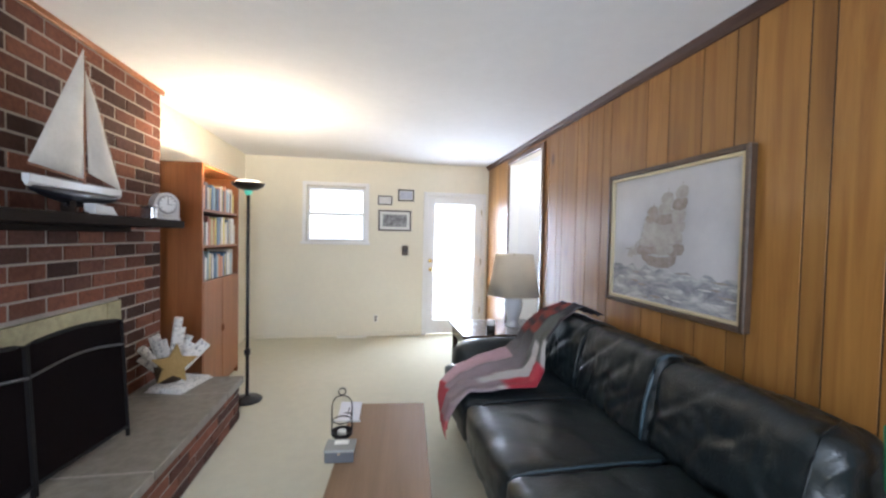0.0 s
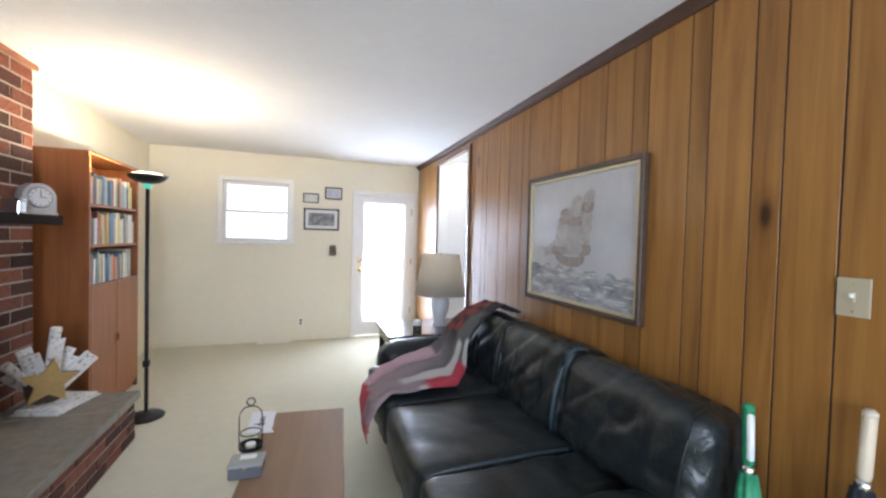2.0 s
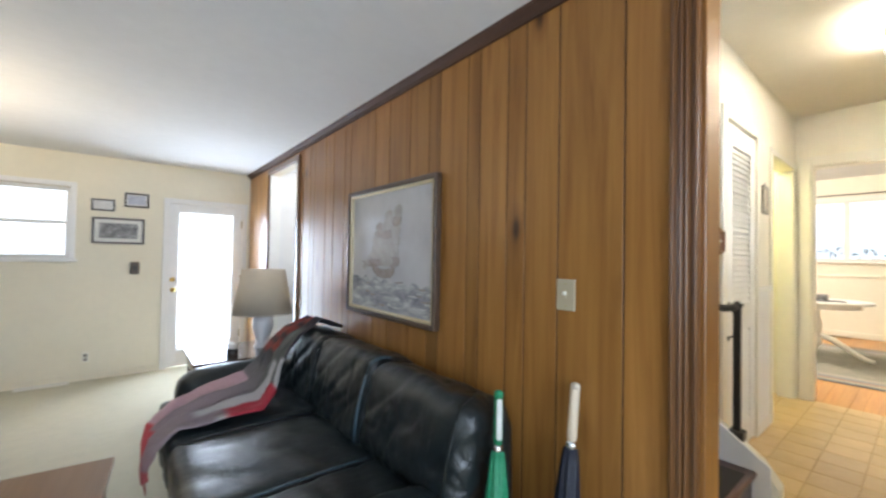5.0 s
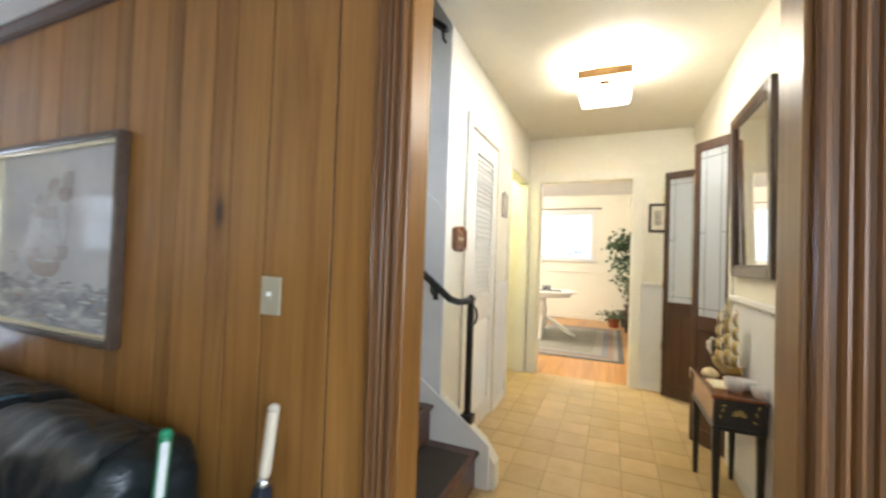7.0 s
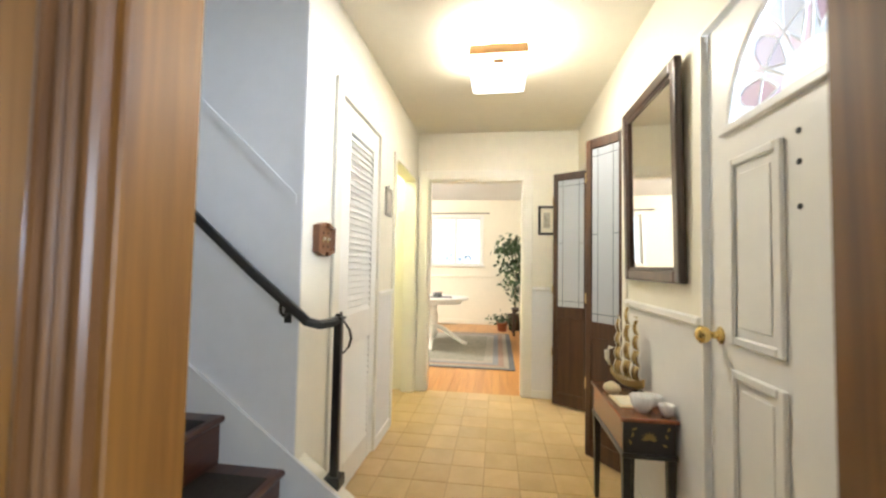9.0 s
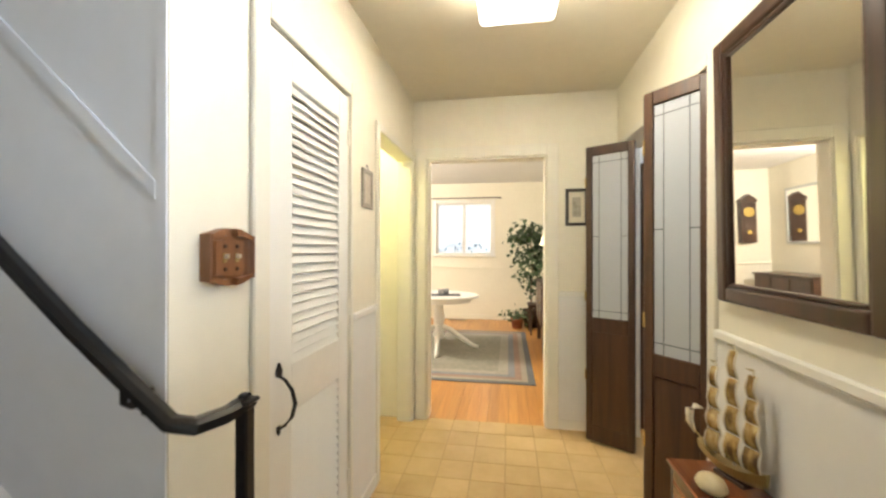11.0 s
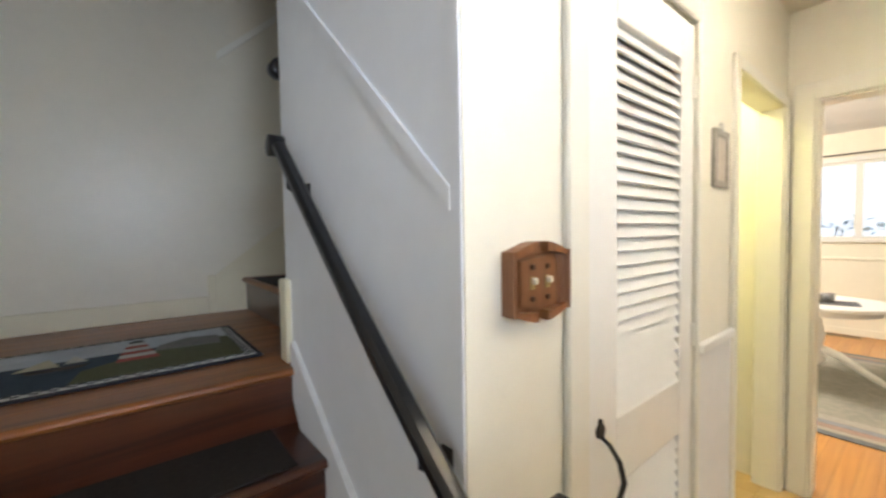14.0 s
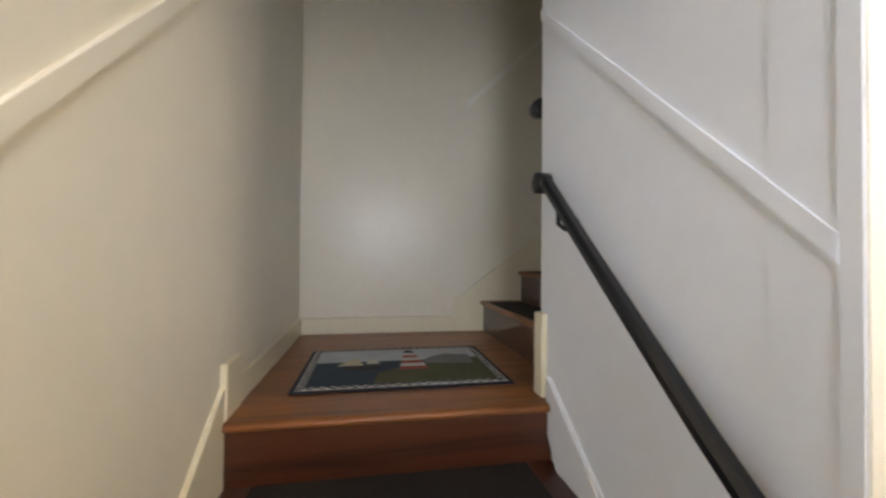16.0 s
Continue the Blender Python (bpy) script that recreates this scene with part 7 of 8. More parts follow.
rect = lambda a, b, c, d: [(a, b), (c, b), (c, d), (a, d)]
part("backing", box((-rx, -ry, 0), (rx, ry, 0.008), 0.003), wool("rug_navy_edge", (0.012, 0.014, 0.02)), rg, local=True)
part("checked_border", box((-rx + 0.02, -ry + 0.02, 0.008), (rx - 0.02, ry - 0.02, 0.0095)), wool("rug_cream", (0.55, 0.54, 0.50)), rg, local=True)
ck = bmesh.new()
nx, ny = 20, 15
for i in range(nx):
    xx = -rx + 0.022 + (2 * rx - 0.044) * i / nx
    w = (2 * rx - 0.044) / nx / 2
    for yy in (-ry + 0.024, ry - 0.050):
        cube(ck, (xx, yy, 0.009), (xx + w, yy + 0.013, 0.0105))
        cube(ck, (xx + w, yy + 0.013, 0.009), (xx + 2 * w, yy + 0.026, 0.0105))
for j in range(ny):
    yy = -ry + 0.046 + (2 * ry - 0.092) * j / ny
    w = (2 * ry - 0.092) / ny / 2
    for xx in (-rx + 0.024, rx - 0.050):
        cube(ck, (xx, yy, 0.009), (xx + 0.013, yy + w, 0.0105))
        cube(ck, (xx + 0.013, yy + w, 0.009), (xx + 0.026, yy + 2 * w, 0.0105))
part("checked_edge", ck, wool("rug_check_navy", (0.02, 0.025, 0.035)), rg, local=True)
part("sky", box((-rx + 0.05, 0.06, 0.0095), (rx - 0.05, ry - 0.05, 0.011)), wool("rug_sky", (0.42, 0.46, 0.50), (0.60, 0.62, 0.64)), rg, local=True)
part("sea", box((-rx + 0.05, -ry + 0.05, 0.0095), (rx - 0.05, 0.06, 0.0108)), wool("rug_sea", (0.018, 0.03, 0.05), (0.04, 0.065, 0.09)), rg, local=True)
part("headland", flat([(-0.12, -ry + 0.052), (rx - 0.052, -ry + 0.052), (rx - 0.052, 0.08), (0.2, 0.06), (0.0, -0.05), (-0.1, -0.12)], 0.0108, 0.0118), wool("rug_green", (0.06, 0.075, 0.03), (0.13, 0.12, 0.06)), rg, local=True)
part("rocks", flat([(0.1, 0.0), (0.32, -0.03), (0.33, 0.12), (0.22, 0.15), (0.12, 0.08)], 0.0118, 0.0125), wool("rug_rock", (0.09, 0.09, 0.09), (0.32, 0.31, 0.29)), rg, local=True)
for k in range(6):
    a0, a1 = 0.062 - 0.006 * k, 0.062 - 0.006 * (k + 1)
    y0, y1 = -0.09 + 0.045 * k, -0.09 + 0.045 * (k + 1)
    part("lighthouse_band", flat([(0.05 - a0, y0), (0.05 + a0, y0), (0.05 + a1, y1), (0.05 - a1, y1)], 0.0125, 0.0135), wool("rug_red", (0.28, 0.06, 0.045)) if k % 2 == 0 else wool("rug_white", (0.50, 0.48, 0.44)), rg, local=True)
part("lantern_room", flat([(0.022, 0.18), (0.078, 0.18), (0.07, 0.215), (0.05, 0.232), (0.03, 0.215)], 0.0125, 0.0137), wool("rug_dark", (0.02, 0.015, 0.015)), rg, local=True)
part("boat_sail", flat([(-0.27, 0.0), (-0.16, 0.0), (-0.20, 0.12)], 0.011, 0.0125), wool("rug_sail", (0.45, 0.40, 0.27)), rg, local=True)
part("boat_sail", flat([(-0.15, 0.02), (-0.09, 0.02), (-0.13, 0.12)], 0.011, 0.0125), wool("rug_sail_pale", (0.48, 0.46, 0.40)), rg, local=True)
part("boat_hull", flat([(-0.25, -0.02), (-0.23, -0.06), (-0.10, -0.06), (-0.08, -0.02)], 0.011, 0.0125), wool("rug_hull", (0.03, 0.02, 0.015)), rg, local=True)

# ---- dining room ----
dw = built("window_3", boxes(((DE - 0.016, Q1 - 0.06, QB - 0.02), (DE, Q1, QT + 0.06)), ((DE - 0.016, Q2, QB - 0.02), (DE, Q2 + 0.06, QT + 0.06)), ((DE - 0.016, Q1, QT), (DE, Q2, QT + 0.06)), bevel=0.004), trim, "white dining room window with a bright view", "window")
ROOTS[dw.name] = Matrix()
part("window_sill", box((DE - 0.06, Q1 - 0.08, QB - 0.04), (DE + 0.03, Q2 + 0.08, QB), 0.006), trim, dw)
for a, b in ((Q1, (Q1 + Q2) / 2), ((Q1 + Q2) / 2, Q2)):
    s = part("sash", boxes(((DE + 0.04, a, QB), (DE + 0.07, a + 0.04, QT)), ((DE + 0.04, b - 0.04, QB), (DE + 0.07, b, QT)), ((DE + 0.04, a + 0.04, QB), (DE + 0.07, b - 0.04, QB + 0.04)), ((DE + 0.04, a + 0.04, QT - 0.04), (DE + 0.07, b - 0.04, QT)), bevel=0.003), trim, dw)
    p = part("pane", box((DE + 0.052, a + 0.038, QB + 0.038), (DE + 0.057, b - 0.038, QT - 0.038)), M["glass"], s)
    p.visible_shadow = False
built("backdrop_street", box((DE + 1.4, -1.5, -0.2), (DE + 1.5, 5.0, 5.0)), M["street_glow"], "bright overcast daylight beyond the dining window", "backdrop")
# added shrub in place of a dark bluish window shape
hd = thing("standin_bush", "added shrub outside the dining window with haze in its leaf colour", "bush", (DE + 0.8, 1.85, -0.2))
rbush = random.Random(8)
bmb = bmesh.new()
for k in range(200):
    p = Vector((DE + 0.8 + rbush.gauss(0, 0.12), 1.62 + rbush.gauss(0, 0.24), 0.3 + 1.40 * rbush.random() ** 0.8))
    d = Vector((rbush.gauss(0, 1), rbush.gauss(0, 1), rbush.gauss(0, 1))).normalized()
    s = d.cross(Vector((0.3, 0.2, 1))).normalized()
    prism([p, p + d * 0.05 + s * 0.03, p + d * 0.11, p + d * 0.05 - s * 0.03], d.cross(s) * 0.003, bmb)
# pale blue-grey leaf colour holds the haze
part("foliage", bmb, speckle("hazed_bush_leaf", (0.34, 0.40, 0.46), (0.50, 0.56, 0.62), 30), hd)
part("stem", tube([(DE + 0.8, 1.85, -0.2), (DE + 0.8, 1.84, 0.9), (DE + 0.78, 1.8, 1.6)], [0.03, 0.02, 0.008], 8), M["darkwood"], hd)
rod = thing("curtain_rod", "thin dark curtain rod above the dining window", "curtain rod", (DE - 0.06, 1.5, QT + 0.09))
part("rod", tube([(DE - 0.06, 0.80, QT + 0.09), (DE - 0.06, 2.3, QT + 0.09)], 0.010, 10), shader("pewter_rod", (0.10, 0.09, 0.08), 0.4, 0.6), rod)
for y in (0.84, 2.24):
    part("bracket", tube([(DE - 0.06, y, QT + 0.085), (DE - 0.03, y, QT + 0.07), (DE, y, QT + 0.07)], 0.006, 8), M["black"], rod)
built("dining_chair_rail", boxes(((DE - 0.022, DS, 1.15), (DE, DN, 1.185)), ((HE + 0.12, DS, 1.15), (DE - 0.022, DS + 0.022, 1.185)), bevel=0.005), M["hall"], "cream chair rail round the dining room", "trim")
built("dining_baseboard", boxes(((DE - 0.014, DS, HF), (DE, DN, HF + 0.09)), ((HE + 0.12, DS, HF), (DE - 0.014, DS + 0.014, HF + 0.09)), bevel=0.003), M["hall"], "cream baseboard of the dining room", "baseboard")
vd = thing("floor_register", "dark bronze floor register by the dining wall", "vent", (DE - 0.15, 1.6, HF))
part("frame", box((DE - 0.2, 1.45, HF), (DE - 0.08, 1.8, HF + 0.006), 0.002), M["brass"], vd)
part("grille", box((DE - 0.185, 1.465, HF + 0.006), (DE - 0.095, 1.785, HF + 0.008)), M["black"], vd)

# rug
dr = thing("area_rug", "muted grey-green area rug with red and cream borders", "rug", (5.62, 1.55, HF))
rw_, rl = 2.54, 2.3
R0, R1, R2, R3 = 4.35, 6.90, 0.40, 2.75
for i, (inset, c1, c2) in enumerate(((0.0, (0.10, 0.105, 0.115), (0.15, 0.155, 0.165)), (0.07, (0.30, 0.265, 0.21), (0.37, 0.33, 0.27)), (0.13, (0.25, 0.165, 0.135), (0.33, 0.225, 0.185)), (0.20, (0.17, 0.18, 0.20), (0.24, 0.25, 0.27)), (0.27, (0.30, 0.275, 0.23), (0.37, 0.34, 0.29)), (0.38, (0.20, 0.20, 0.17), (0.31, 0.29, 0.24)))):
    nm = ("edge", "cream_border", "red_border", "slate_border", "pale_border", "field")[i]
    part(nm, box((R0 + inset, R2 + inset, HF + (0 if i == 0 else 0.006 + 0.001 * i)), (R1 - inset, R3 - inset, HF + 0.007 + 0.001 * i)), speckle("rug_" + nm, c1, c2, 22, 0.95, 0.5, 0.004), dr)

# table
TX, TY = 5.65, 1.60
tb = thing("pedestal_table", "white painted round pedestal dining table", "dining table", (TX, TY, HF))
wt = paint("white_furniture_paint", (0.82, 0.81, 0.78), 0.35, 0.01)
ov = [(TX + 0.50 * math.cos(a), TY + 0.545 * math.sin(a)) for a in [2 * math.pi * k / 48 for k in range(48)]]
bm = prism([(a, b, 0.875) for a, b in ov], (0, 0, 0.03))
bmesh.ops.bevel(bm, geom=[e for e in bm.edges if abs(e.verts[0].co.z - e.verts[1].co.z) < 1e-5], offset=0.008, segments=2, affect="EDGES")
part("tabletop", bm, wt, tb)
part("apron", prism([(TX + (a - TX) * 0.80, TY + (b - TY) * 0.80, 0.815) for a, b in ov], (0, 0, 0.06)), wt, tb)
part("column", lathe([(0.05, 0.22), (0.085, 0.26), (0.06, 0.33), (0.07, 0.42), (0.082, 0.50), (0.06, 0.60), (0.055, 0.66), (0.09, 0.70), (0.09, 0.72)], 24, (TX, TY, 0.10)), wt, tb, smooth=True)
for k in range(4):
    a = radians(-90 + 90 * k + 6)
    d = Vector((math.cos(a), math.sin(a), 0))
    pts = [Vector((TX, TY, 0.47)) + d * 0.04, Vector((TX, TY, 0.42)) + d * 0.17, Vector((TX, TY, 0.31)) + d * 0.32, Vector((TX, TY, 0.22)) + d * 0.46, Vector((TX, TY, 0.20)) + d * 0.53]
    part("splayed_leg", tube(pts, [0.036, 0.034, 0.030, 0.026, 0.022], 10), wt, tb, smooth=True)
pmz = 0.905
pmt = thing("place_mat", "dark woven placemat on the white table", "placemat", (5.58, 1.50, pmz), 10)
part("mat", box((-0.14, -0.2, 0), (0.14, 0.2, 0.004), 0.001), speckle("woven_dark", (0.05, 0.05, 0.06), (0.10, 0.10, 0.11), 120), pmt, local=True)
for cx_, cy_ in ((5.56, 1.56), (5.64, 1.50)):
    cup = thing("cup", "small grey cup standing on the placemat", "cup", (cx_, cy_, pmz + 0.004), group="cups on the dining table")
    part("body", lathe([(0, 0), (0.03, 0), (0.038, 0.03), (0.04, 0.075), (0.036, 0.075), (0.033, 0.03), (0, 0.008)], 20), speckle("grey_glaze", (0.25, 0.25, 0.26), (0.35, 0.35, 0.35), 30, 0.2), cup, smooth=True, local=True)
    part("handle", tube([(0.036, 0, 0.06), (0.06, 0, 0.055), (0.062, 0, 0.03), (0.036, 0, 0.02)], 0.005, 8), M["chrome"], cup, local=True)

# north side of the dining room: mirror over a dark sideboard, wall clock
dmir = thing("silver_framed_mirror", "rectangular mirror in a thin silver frame over a sideboard", "mirror", (7.21, DN, 1.48))
sfr = shader("silver_leaf_frame", (0.55, 0.57, 0.58), 0.35, 0.7)
for a, b in (((6.84, DN - 0.025, 1.48), (6.88, DN, 2.38)), ((7.54, DN - 0.025, 1.48), (7.58, DN, 2.38)), ((6.88, DN - 0.025, 1.48), (7.54, DN, 1.52)), ((6.88, DN - 0.025, 2.34), (7.54, DN, 2.38))):
    part("frame_bar", box(a, b, 0.006, 2), sfr, dmir)
part("mirror_glass", box((6.878, DN - 0.014, 1.518), (7.542, DN - 0.004, 2.342)), M["mirror"], dmir)
nsb = thing("low_sideboard", "dark wooden sideboard below the silver framed mirror", "sideboard", (7.15, DN - 0.25, HF))
part("body", box((6.45, DN - 0.42, 0.32), (7.75, DN - 0.02, 1.0), 0.006), M["darkwood"], nsb)
part("top", box((6.43, DN - 0.44, 1.0), (7.77, DN - 0.01, 1.03), 0.006), M["darkwood"], nsb)
for k in range(3):
    part("cupboard_door", box((6.47 + 0.425 * k, DN - 0.435, 0.35), (6.875 + 0.425 * k, DN - 0.42, 0.97), 0.004), M["darkwood"], nsb)
for fx in (6.47, 7.68):
    for fy in (DN - 0.41, DN - 0.08):
        part("leg", box((fx, fy, HF), (fx + 0.05, fy + 0.05, 0.33), 0.004), M["darkwood"], nsb)
wcl = thing("pendulum_clock", "dark wooden pendulum wall clock with a brass dial", "clock", (DE, 3.2, 1.5))
part("case", box((DE - 0.12, 3.09, 1.52), (DE, 3.33, 2.22), 0.008), M["darkwood"], wcl)
part("crest", prism([(DE - 0.13, 3.07, 2.22), (DE - 0.13, 3.35, 2.22), (DE - 0.13, 3.33, 2.27), (DE - 0.13, 3.21, 2.36), (DE - 0.13, 3.09, 2.27)], (0.13, 0, 0)), M["darkwood"], wcl)
part("dial", tube([(DE - 0.12, 3.21, 2.05), (DE - 0.128, 3.21, 2.05)], 0.085, 28), M["gold"], wcl, "round brass dial")
part("pendulum_bob", tube([(DE - 0.121, 3.21, 1.70), (DE - 0.127, 3.21, 1.70)], 0.035, 20), M["gold"], wcl)

# leafy plant on the far corner
rl_ = random.Random(21)
pl = thing("potted_ficus", "tall leafy climbing plant in a dark basket", "plant", (7.45, 0.26, HF))
part("pot", lathe([(0, 0), (0.13, 0), (0.16, 0.28), (0.165, 0.30), (0.15, 0.30), (0.14, 0.26), (0, 0.25)], 24, (7.45, 0.26, HF)), speckle("dark_wicker", (0.05, 0.03, 0.018), (0.10, 0.065, 0.04), 80, 0.8, 0.6), pl, "dark woven pot", True)
tk = part("trunk", tube([(7.45, 0.26, HF + 0.2), (7.44, 0.28, 0.8), (7.46, 0.25, 1.2), (7.43, 0.28, 1.6), (7.44, 0.26, 1.95)], [0.018, 0.016, 0.013, 0.010, 0.005], 8), speckle("bark_tan", (0.20, 0.15, 0.09), (0.30, 0.23, 0.15), 60), pl)
for k in range(9):
    a, z = 2.4 * k, 0.85 + 0.12 * k
    part("limb", tube([(7.44, 0.27, z), (7.44 + 0.1 * math.cos(a), 0.27 + 0.12 * math.sin(a), z + 0.09), (7.44 + 0.16 * math.cos(a), 0.27 + 0.24 * math.sin(a), z + 0.06)], [0.007, 0.005, 0.003], 6), speckle("twig", (0.14, 0.12, 0.06), (0.2, 0.17, 0.1), 60), pl)


def leaf_cloud(clumps, seed, size):
    r = random.Random(seed)
    bm = bmesh.new()
    for c, rad, n in clumps:
        for _ in range(n):
            p = Vector(c) + Vector((r.gauss(0, rad[0]), r.gauss(0, rad[1]), r.gauss(0, rad[2])))
            if p.y < DS + 0.05 or p.x > DE - 0.05:
                continue
            d = Vector((r.uniform(-1, 0.3), r.gauss(0, 0.7), r.uniform(-1.0, 0.1))).normalized()
            s = d.cross(Vector((r.gauss(0, 0.4), r.gauss(0, 0.4), 1))).normalized()
            u = s.cross(d)
            L = size * r.uniform(0.7, 1.25)
            q = [p, p + d * L * 0.3 + s * L * 0.36, p + d * L * 0.7 + s * L * 0.24, p + d * L - u * L * 0.15, p + d * L * 0.7 - s * L * 0.24, p + d * L * 0.3 - s * L * 0.36]
            m = bm.verts.new(p + d * L * 0.5 - u * L * 0.06)
            vs = [bm.verts.new(x) for x in q]
            for i in range(6):
                bm.faces.new((vs[i], vs[(i + 1) % 6], m))
    return bm


leafm = shader("ficus_leaf", (0.06, 0.11, 0.04), 0.35)
gi = node(leafm, "ShaderNodeNewGeometry")
base(leafm, ramp(leafm, gi.outputs["Random Per Island"], [(0, (0.03, 0.06, 0.025)), (0.5, (0.06, 0.11, 0.045)), (1, (0.13, 0.18, 0.09))]))
cr = part("crown", leaf_cloud([((7.42, 0.30, 1.84), (0.10, 0.13, 0.08), 120), ((7.40, 0.46, 1.72), (0.09, 0.10, 0.08), 100), ((7.45, 0.12, 1.62), (0.10, 0.10, 0.11), 105), ((7.42, 0.34, 1.45), (0.10, 0.11, 0.11), 105), ((7.42, 0.14, 1.28), (0.09, 0.09, 0.11), 80), ((7.40, 0.36, 1.08), (0.08, 0.08, 0.10), 60), ((7.42, 0.22, 0.88), (0.08, 0.08, 0.10), 50)], 3, 0.105), leafm, pl, "glossy variegated leaves")
tagged(cr, kind="stuff")
p2 = thing("potted_plant", "small leafy plant in a terracotta pot", "plant", (7.25, 0.52, HF))
part("pot", lathe([(0, 0), (0.08, 0), (0.10, 0.14), (0.115, 0.14), (0.115, 0.17), (0.10, 0.17), (0.09, 0.14), (0, 0.13)], 24, (7.25, 0.52, HF)), speckle("terracotta", (0.34, 0.10, 0.05), (0.45, 0.16, 0.08), 40, 0.85), p2, "red terracotta pot", True)
c2 = part("crown", leaf_cloud([((7.25, 0.54, 0.42), (0.07, 0.11, 0.05), 80), ((7.2, 0.48, 0.36), (0.05, 0.09, 0.04), 40)], 5, 0.07), leafm, p2)
tagged(c2, kind="stuff")
part("stem", tube([(7.25, 0.52, HF + 0.12), (7.24, 0.53, HF + 0.3)], 0.008, 6), speckle("green_stem", (0.06, 0.09, 0.03), (0.1, 0.14, 0.05), 40), p2)

# dark sideboard desk with a lamp on it
sd = thing("dark_sideboard", "dark mahogany sideboard on tall legs against the wall", "sideboard", (5.95, 0.05, HF))
part("body", box((5.55, DS + 0.03, 0.48), (6.55, 0.24, 1.05), 0.006), M["darkwood"], sd)
part("top", box((5.53, DS + 0.02, 1.05), (6.57, 0.26, 1.075), 0.005), M["darkwood"], sd)
for k in range(2):
    d = part("drawer_front", box((5.58 + 0.49 * k, 0.24, 0.52), (6.03 + 0.49 * k, 0.252, 1.02), 0.004), M["darkwood"], sd)
    part("drawer_pull", tube([(5.80 + 0.49 * k, 0.252, 0.8), (5.80 + 0.49 * k, 0.27, 0.8)], 0.012, 10), M["brass"], d)
for fx in (5.57, 6.48):
    for fy in (DS + 0.04, 0.18):
        part("leg", box((fx, fy, HF), (fx + 0.055, fy + 0.055, 0.49), 0.005), M["darkwood"], sd)
wb = thing("wooden_chest", "reddish polished wooden chest on the sideboard", "box", (5.75, 0.08, 1.075))
part("body", box((5.58, -0.05, 1.075), (5.95, 0.2, 1.165), 0.006), wood("cherry_chest", (0.16, 0.035, 0.015), (0.30, 0.09, 0.04), 0.25, 0), wb)
part("lid", box((5.575, -0.055, 1.165), (5.955, 0.205, 1.195), 0.008, 2), wood("cherry_lid", (0.16, 0.035, 0.015), (0.32, 0.10, 0.045), 0.25, 0), wb)
sl2 = thing("brass_table_lamp", "brass table lamp with a lit cream bell shade", "table lamp", (6.1, 0.10, 1.075))
part("base", lathe([(0, 0), (0.06, 0), (0.062, 0.015), (0.02, 0.03), (0.014, 0.12), (0.03, 0.2), (0.02, 0.27), (0.009, 0.3), (0.009, 0.52), (0, 0.53)], 20), M["brass"], sl2, smooth=True, local=True)
part("shade", lathe([(0.135, 0.50), (0.115, 0.56), (0.085, 0.65), (0.075, 0.72), (0.072, 0.72), (0.082, 0.65), (0.112, 0.56), (0.132, 0.50), (0.135, 0.50)], 32), emitter("lit_shade", (1.0, 0.88, 0.66), 1.5), sl2, "glowing cream shade", True, True)
ch = thing("dining_chair", "dark wooden dining chair standing by the sideboard", "chair", (6.9, 0.15, HF))
part("seat", box((6.70, -0.04, 0.60), (7.10, 0.36, 0.64), 0.01, 2), M["darkwood"], ch)
for fx, fy, top in ((6.71, -0.03, 1.08), (6.71, 0.32, 0.6), (7.06, -0.03, 1.08), (7.06, 0.32, 0.6)):
    part("leg", tube([(fx, fy, HF), (fx + 0.01, fy, 0.6), (fx + 0.01, fy - (0.03 if top > 1 else 0), top)], 0.018, 8), M["darkwood"], ch)
for z in (0.8, 0.92, 1.04):
    part("back_slat", box((6.72, -0.055, z), (7.08, -0.035, z + 0.05), 0.004), M["darkwood"], ch)
for wx, wz, h in ((5.3, 1.45, 0.3), (5.75, 1.72, 0.42)):
    t = thing("wall_picture", "small picture hanging on the dining room wall", "picture", (wx, DS, wz))
    part("frame", box((wx - 0.12, DS, wz), (wx + 0.12, DS + 0.015, wz + h), 0.004), M["darkwood"], t)
    part("print", box((wx - 0.10, DS + 0.015, wz + 0.02), (wx + 0.10, DS + 0.018, wz + h - 0.02)), speckle("muted_print", (0.4, 0.4, 0.38), (0.6, 0.58, 0.52), 20), t)

# ---- panelling boards, bricks, slabs, tiles, floorboards ----
rp = random.Random(2)


def boards(y_from, y_to, z0, z1, seams):
    """Panelling boards between seams; each a bevelled board on the wall's face."""
    ys = [y_from] + [s for s in seams if y_from + 0.03 < s < y_to - 0.03] + [y_to]
    for a, b in zip(ys, ys[1:]):
        bm = box((0, -(b - a) / 2 + 0.0034, 0), (T + 0.001, (b - a) / 2 - 0.0034, z1 - z0), 0.0)
        es = [e for e in bm.edges if abs(e.verts[0].co.x) < 1e-6 and abs(e.verts[1].co.x) < 1e-6 and abs(e.verts[0].co.z - e.verts[1].co.z) > 0.1]
        bmesh.ops.bevel(bm, geom=es, offset=0.0008, segments=1, affect="EDGES")
        piece("board", mesh_of("board", bm, M["panel"]), wall_panel, (0, (a + b) / 2, z0))


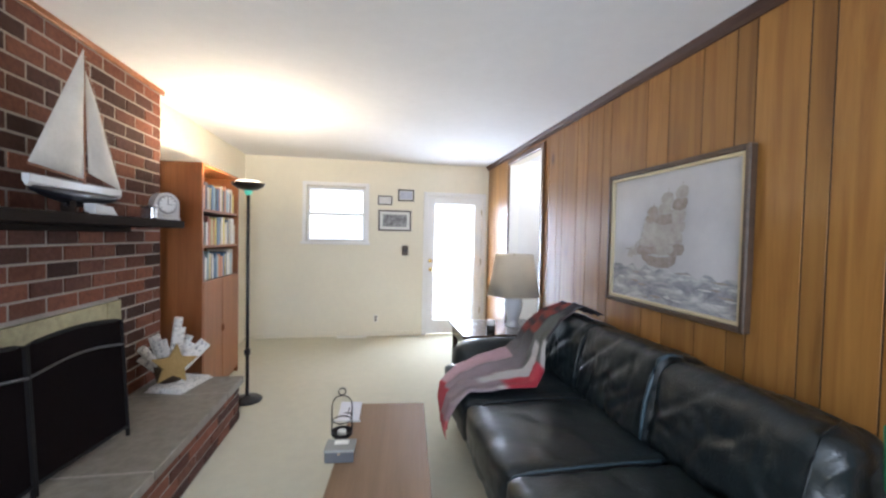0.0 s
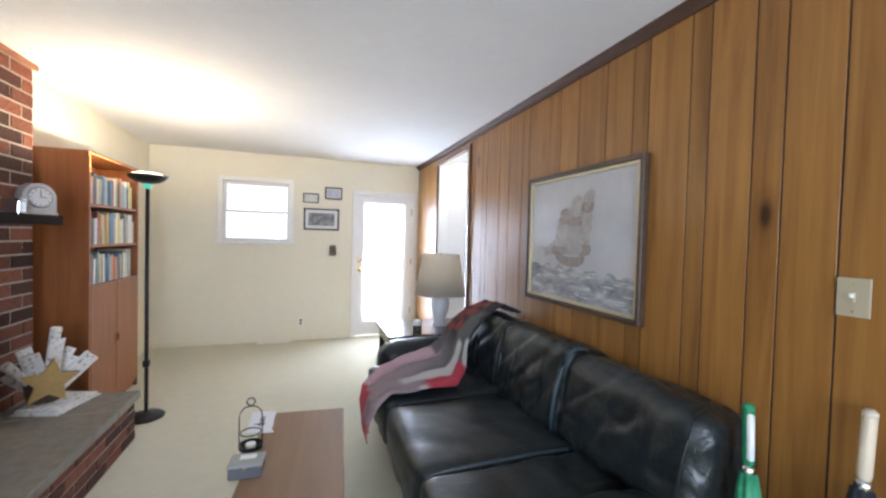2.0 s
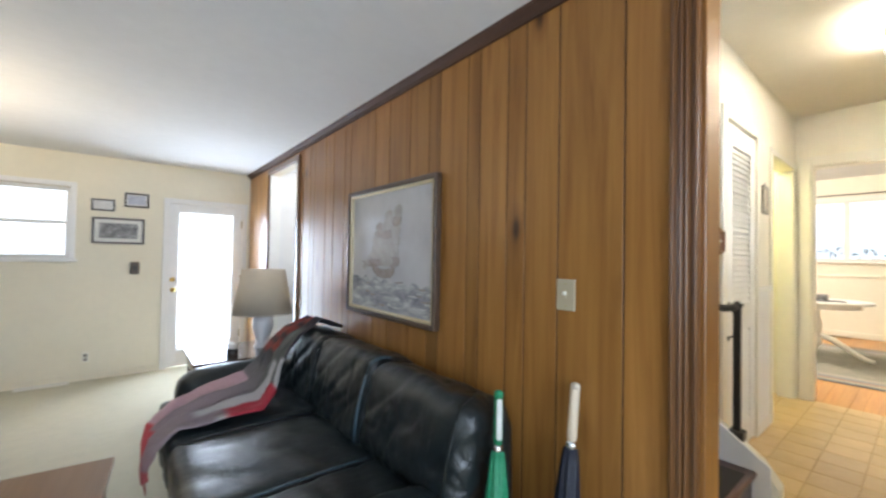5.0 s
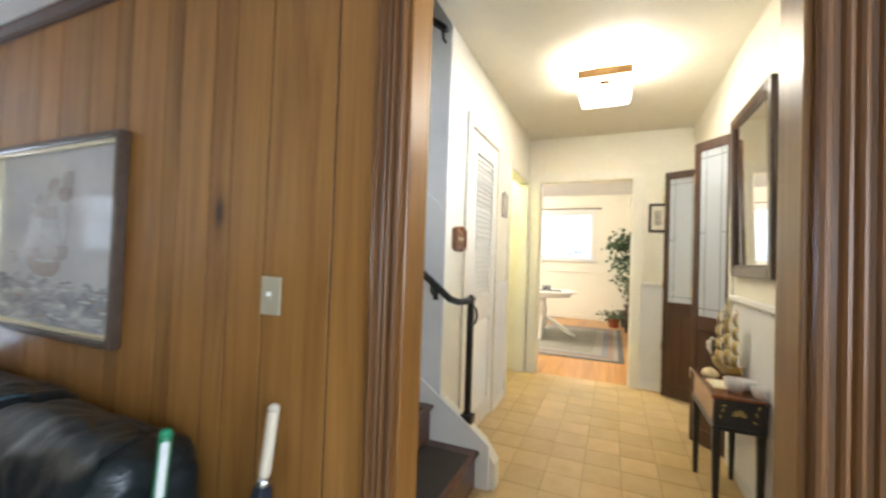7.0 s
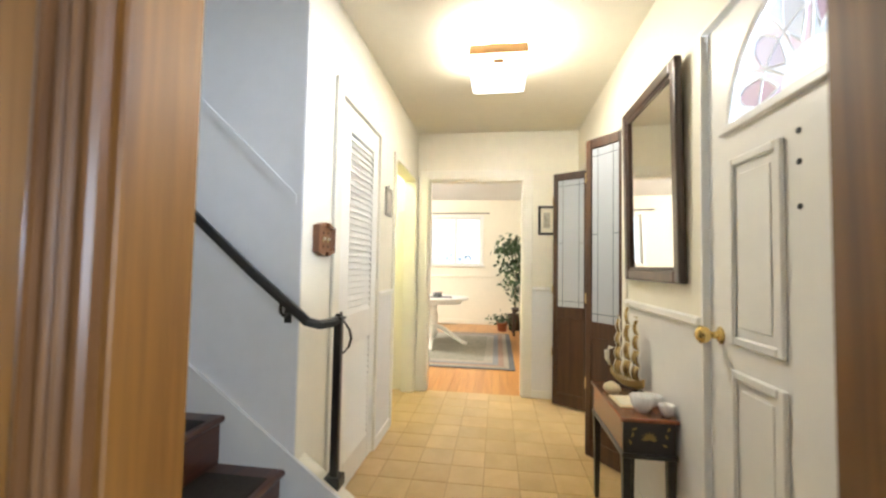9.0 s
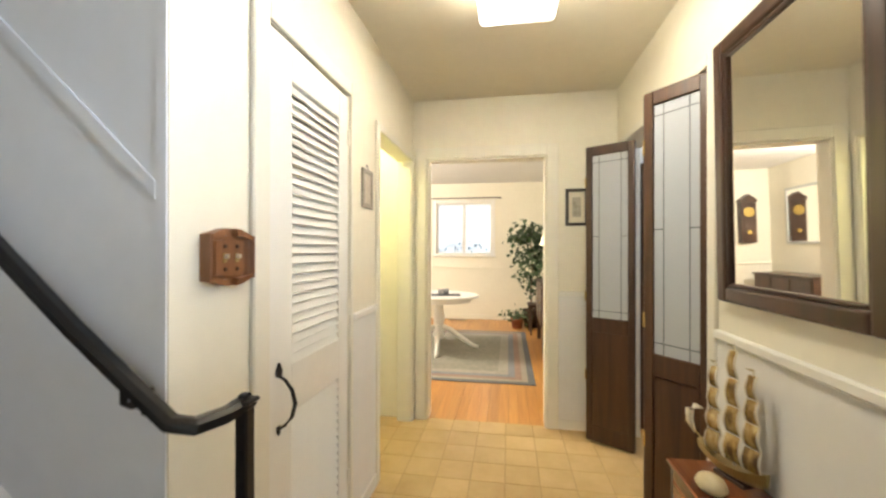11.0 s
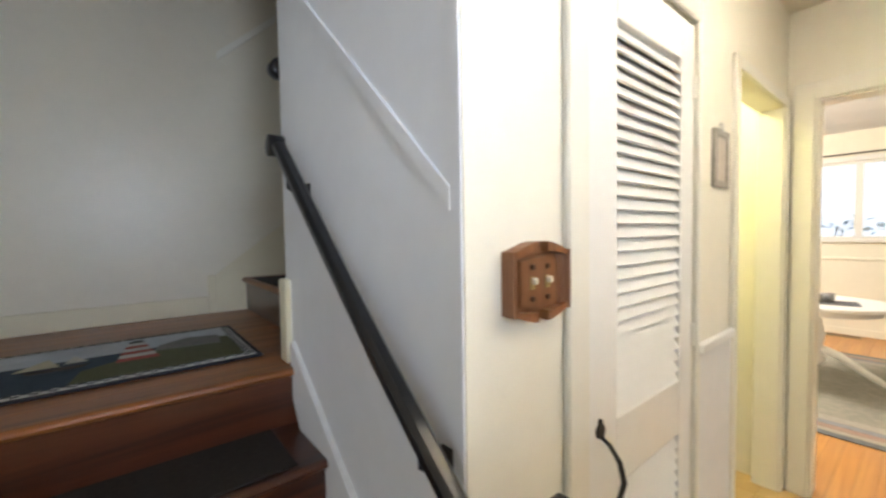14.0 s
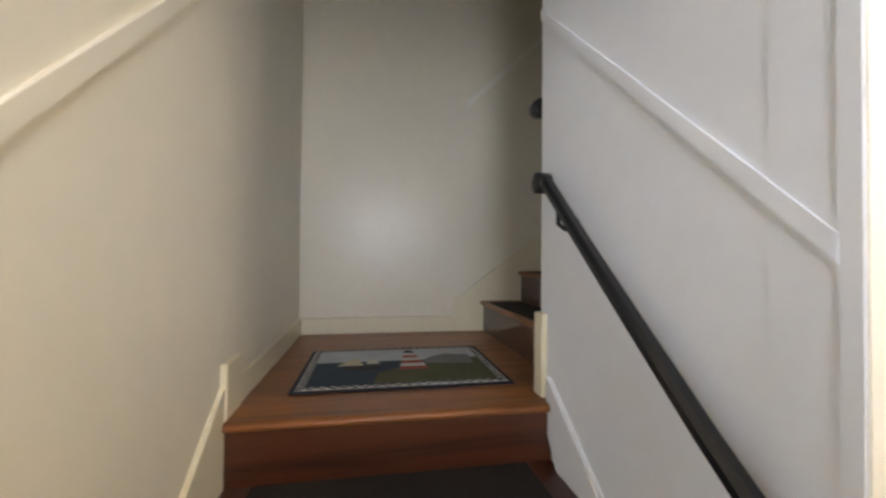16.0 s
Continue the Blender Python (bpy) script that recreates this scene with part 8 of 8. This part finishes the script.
seams = [1.285, 1.54, 1.70, 1.80, 1.97, 2.055, 2.27, 2.365, 2.55, 2.78, 2.955, 3.32, 3.42, 3.62, 3.78, 4.02, 4.12, 4.3, 5.55, 5.66, 5.84, 5.95, 6.13]
top = CEIL
boards(O2 + 0.072, N1 - 0.05, 0, top, seams)
boards(N2 + 0.03, FAR, 0, top, seams)
boards(N1 - 0.05, N2 + 0.03, NT + 0.05, top, [4.72, 4.95, 5.2])
boards(REAR, O1 - 0.10, 0, top, [-1.8, -1.55, -1.45, -1.2, -0.95, -0.85, -0.6, -0.4, -0.3, -0.06])
boards(O1 - 0.10, O2 + 0.072, OT + 0.10, top, [0.4, 0.62, 0.85])
# near-black strip just behind the faces: groove shade as colour
built("panel_backing", boxes(((0.003, O2 + 0.072, 0), (T + 0.002, N1 - 0.05, CEIL)), ((0.003, N2 + 0.03, 0), (T + 0.002, FAR, CEIL)), ((0.003, REAR, 0), (T + 0.002, O1 - 0.10, CEIL))), M["groove"], "dark strip that puts shade into the panelling grooves", "wall")

# bricks of the chimney
BL, BH, J = 0.192, 0.070, 0.012
brick_mesh = {}


def brick(parent, x, y0, y1, z0, z1, deep=0.004):
    key = (round(y1 - y0, 3), round(z1 - z0, 3))
    if key not in brick_mesh:
        brick_mesh[key] = mesh_of("brick", box((-0.02, -(y1 - y0) / 2, -(z1 - z0) / 2), (deep, (y1 - y0) / 2, (z1 - z0) / 2), 0.0025), M["brick"])
    return piece("brick", brick_mesh[key], parent, (x + rp.uniform(-0.002, 0.002), (y0 + y1) / 2, (z0 + z1) / 2))


rest = bmesh.new()
row, z = 0, 0.325
while z + BH < CEIL - 0.035:
    y = 4.0 - (BL / 2 + J / 2 if row % 2 else 0) + 0.0
    first = row % 2
    yy = 4.0
    while yy > 0.95:
        w = BL / 2 - J / 2 if (first and yy == 4.0) else BL
        a, b = yy - w, yy
        inside = z < FZ + 0.06 and b > FY1 - 0.06 and a < FY2 + 0.06
        if inside:
            if b > FY2 + 0.075:
                a = FY2 + 0.062
                inside = False
            elif a < FY1 - 0.075:
                b = FY1 - 0.062
                inside = False
        if not inside and b - a > 0.02:
            if b > 2.25:
                brick(chim, BX - 0.008, a, b, z, z + BH)
            else:
                cube(rest, (BX - 0.02, a, z), (BX - 0.004, b, z + BH), 0.0025)
        yy -= w + J
    z += BH + J
    row += 1
br = part("brick_rest", rest, M["brick"], chim)
tagged(br, kind="stuff")

# raised hearth: brick face and stone slabs
hearth = built("hearth", box((BX, 0.9, 0), (-2.575, 3.90, 0.272)), cut, "raised brick hearth topped with grey stone slabs", "hearth")
ROOTS[hearth.name] = Matrix()
built("hearth_return", box((LEFT, 4.0, 0), (BX, 4.17, 0.272)), cut, "mortar bed behind the hearth end", "hearth")
for a, b in ((3.60, 3.925), (2.715, 3.593), (1.83, 2.708), (0.9, 1.823)):
    part("slab", box((BX + 0.002, a, 0.272), (-2.545, b, 0.322), 0.006, 2), M["slate"], hearth, "grey stone hearth slab")
part("slab_joint", boxes(((BX + 0.002, 3.588, 0.275), (-2.55, 3.602, 0.3225)), ((BX + 0.002, 2.703, 0.275), (-2.55, 2.717, 0.3225))), M["mortar"], hearth)
hz = 0.012
for r in range(4):
    zz = hz + r * (0.057 + 0.009)
    yy = 3.90 - (0.1 if r % 2 else 0)
    if r % 2:
        brick(hearth, -2.574, 3.80, 3.90, zz, zz + 0.057)
        yy = 3.79
    while yy > 1.0:
        brick(hearth, -2.574, yy - BL, yy, zz, zz + 0.057)
        yy -= BL + 0.010
    for k in range(2):
        xa = -2.60 - 0.215 * k - (0.1 if r % 2 else 0)
        key = "end"
        if key not in brick_mesh:
            brick_mesh[key] = mesh_of("brick", box((-0.1, -0.01, -0.0285), (0.1, 0.012, 0.0285), 0.004), M["brick"])
        piece("brick", brick_mesh[key], hearth, (xa - 0.1, 3.90, zz + 0.0285))

# hall tiles
hall_floor = bpy.data.objects["hall_floor"]
TS = 0.2
tile_mesh = mesh_of("tile", box((-TS / 2 + 0.002, -TS / 2 + 0.002, -0.008), (TS / 2 - 0.002, TS / 2 - 0.002, 0), 0.002), M["tile"])
for i in range(17):
    for j in range(10):
        x, y = BACK + 0.01 + TS * (i + 0.5) - 0.06, -0.01 + TS * (j - 1)
        if x - TS / 2 < 0.0 or x > HE - 0.04 or y > HL and not (x > K1 + 0.05):
            continue
        if y > 1.3 and x < SX + 0.05:
            continue
        piece("tile", tile_mesh, hall_floor, (x, y, HF))

# dining floorboards
dfl = bpy.data.objects["dining_floor"]
bw = 0.083
fb = mesh_of("floorboard", box((-1.1, -bw / 2 + 0.0006, -0.012), (1.1, bw / 2 - 0.0006, 0), 0.001), M["floorboard"])
j = 0
y = DS + bw / 2
while y < DN:
    off = (0.0, 0.9, 0.4)[j % 3]
    x = HE + 0.02 - off + 1.1
    while x - 1.1 < DE:
        if x - 1.1 >= HE - 1.2:
            me = fb
            ob = piece("floorboard", me, dfl, (max(x, HE + 1.1), y, HF))
            if x + 1.1 > DE:
                ob.location.x = DE - 1.1
                ob.location.z = HF - 0.0015
            elif x < HE + 1.1:
                ob.location.z = HF - 0.001
        x += 2.201
    y += bw
    j += 1
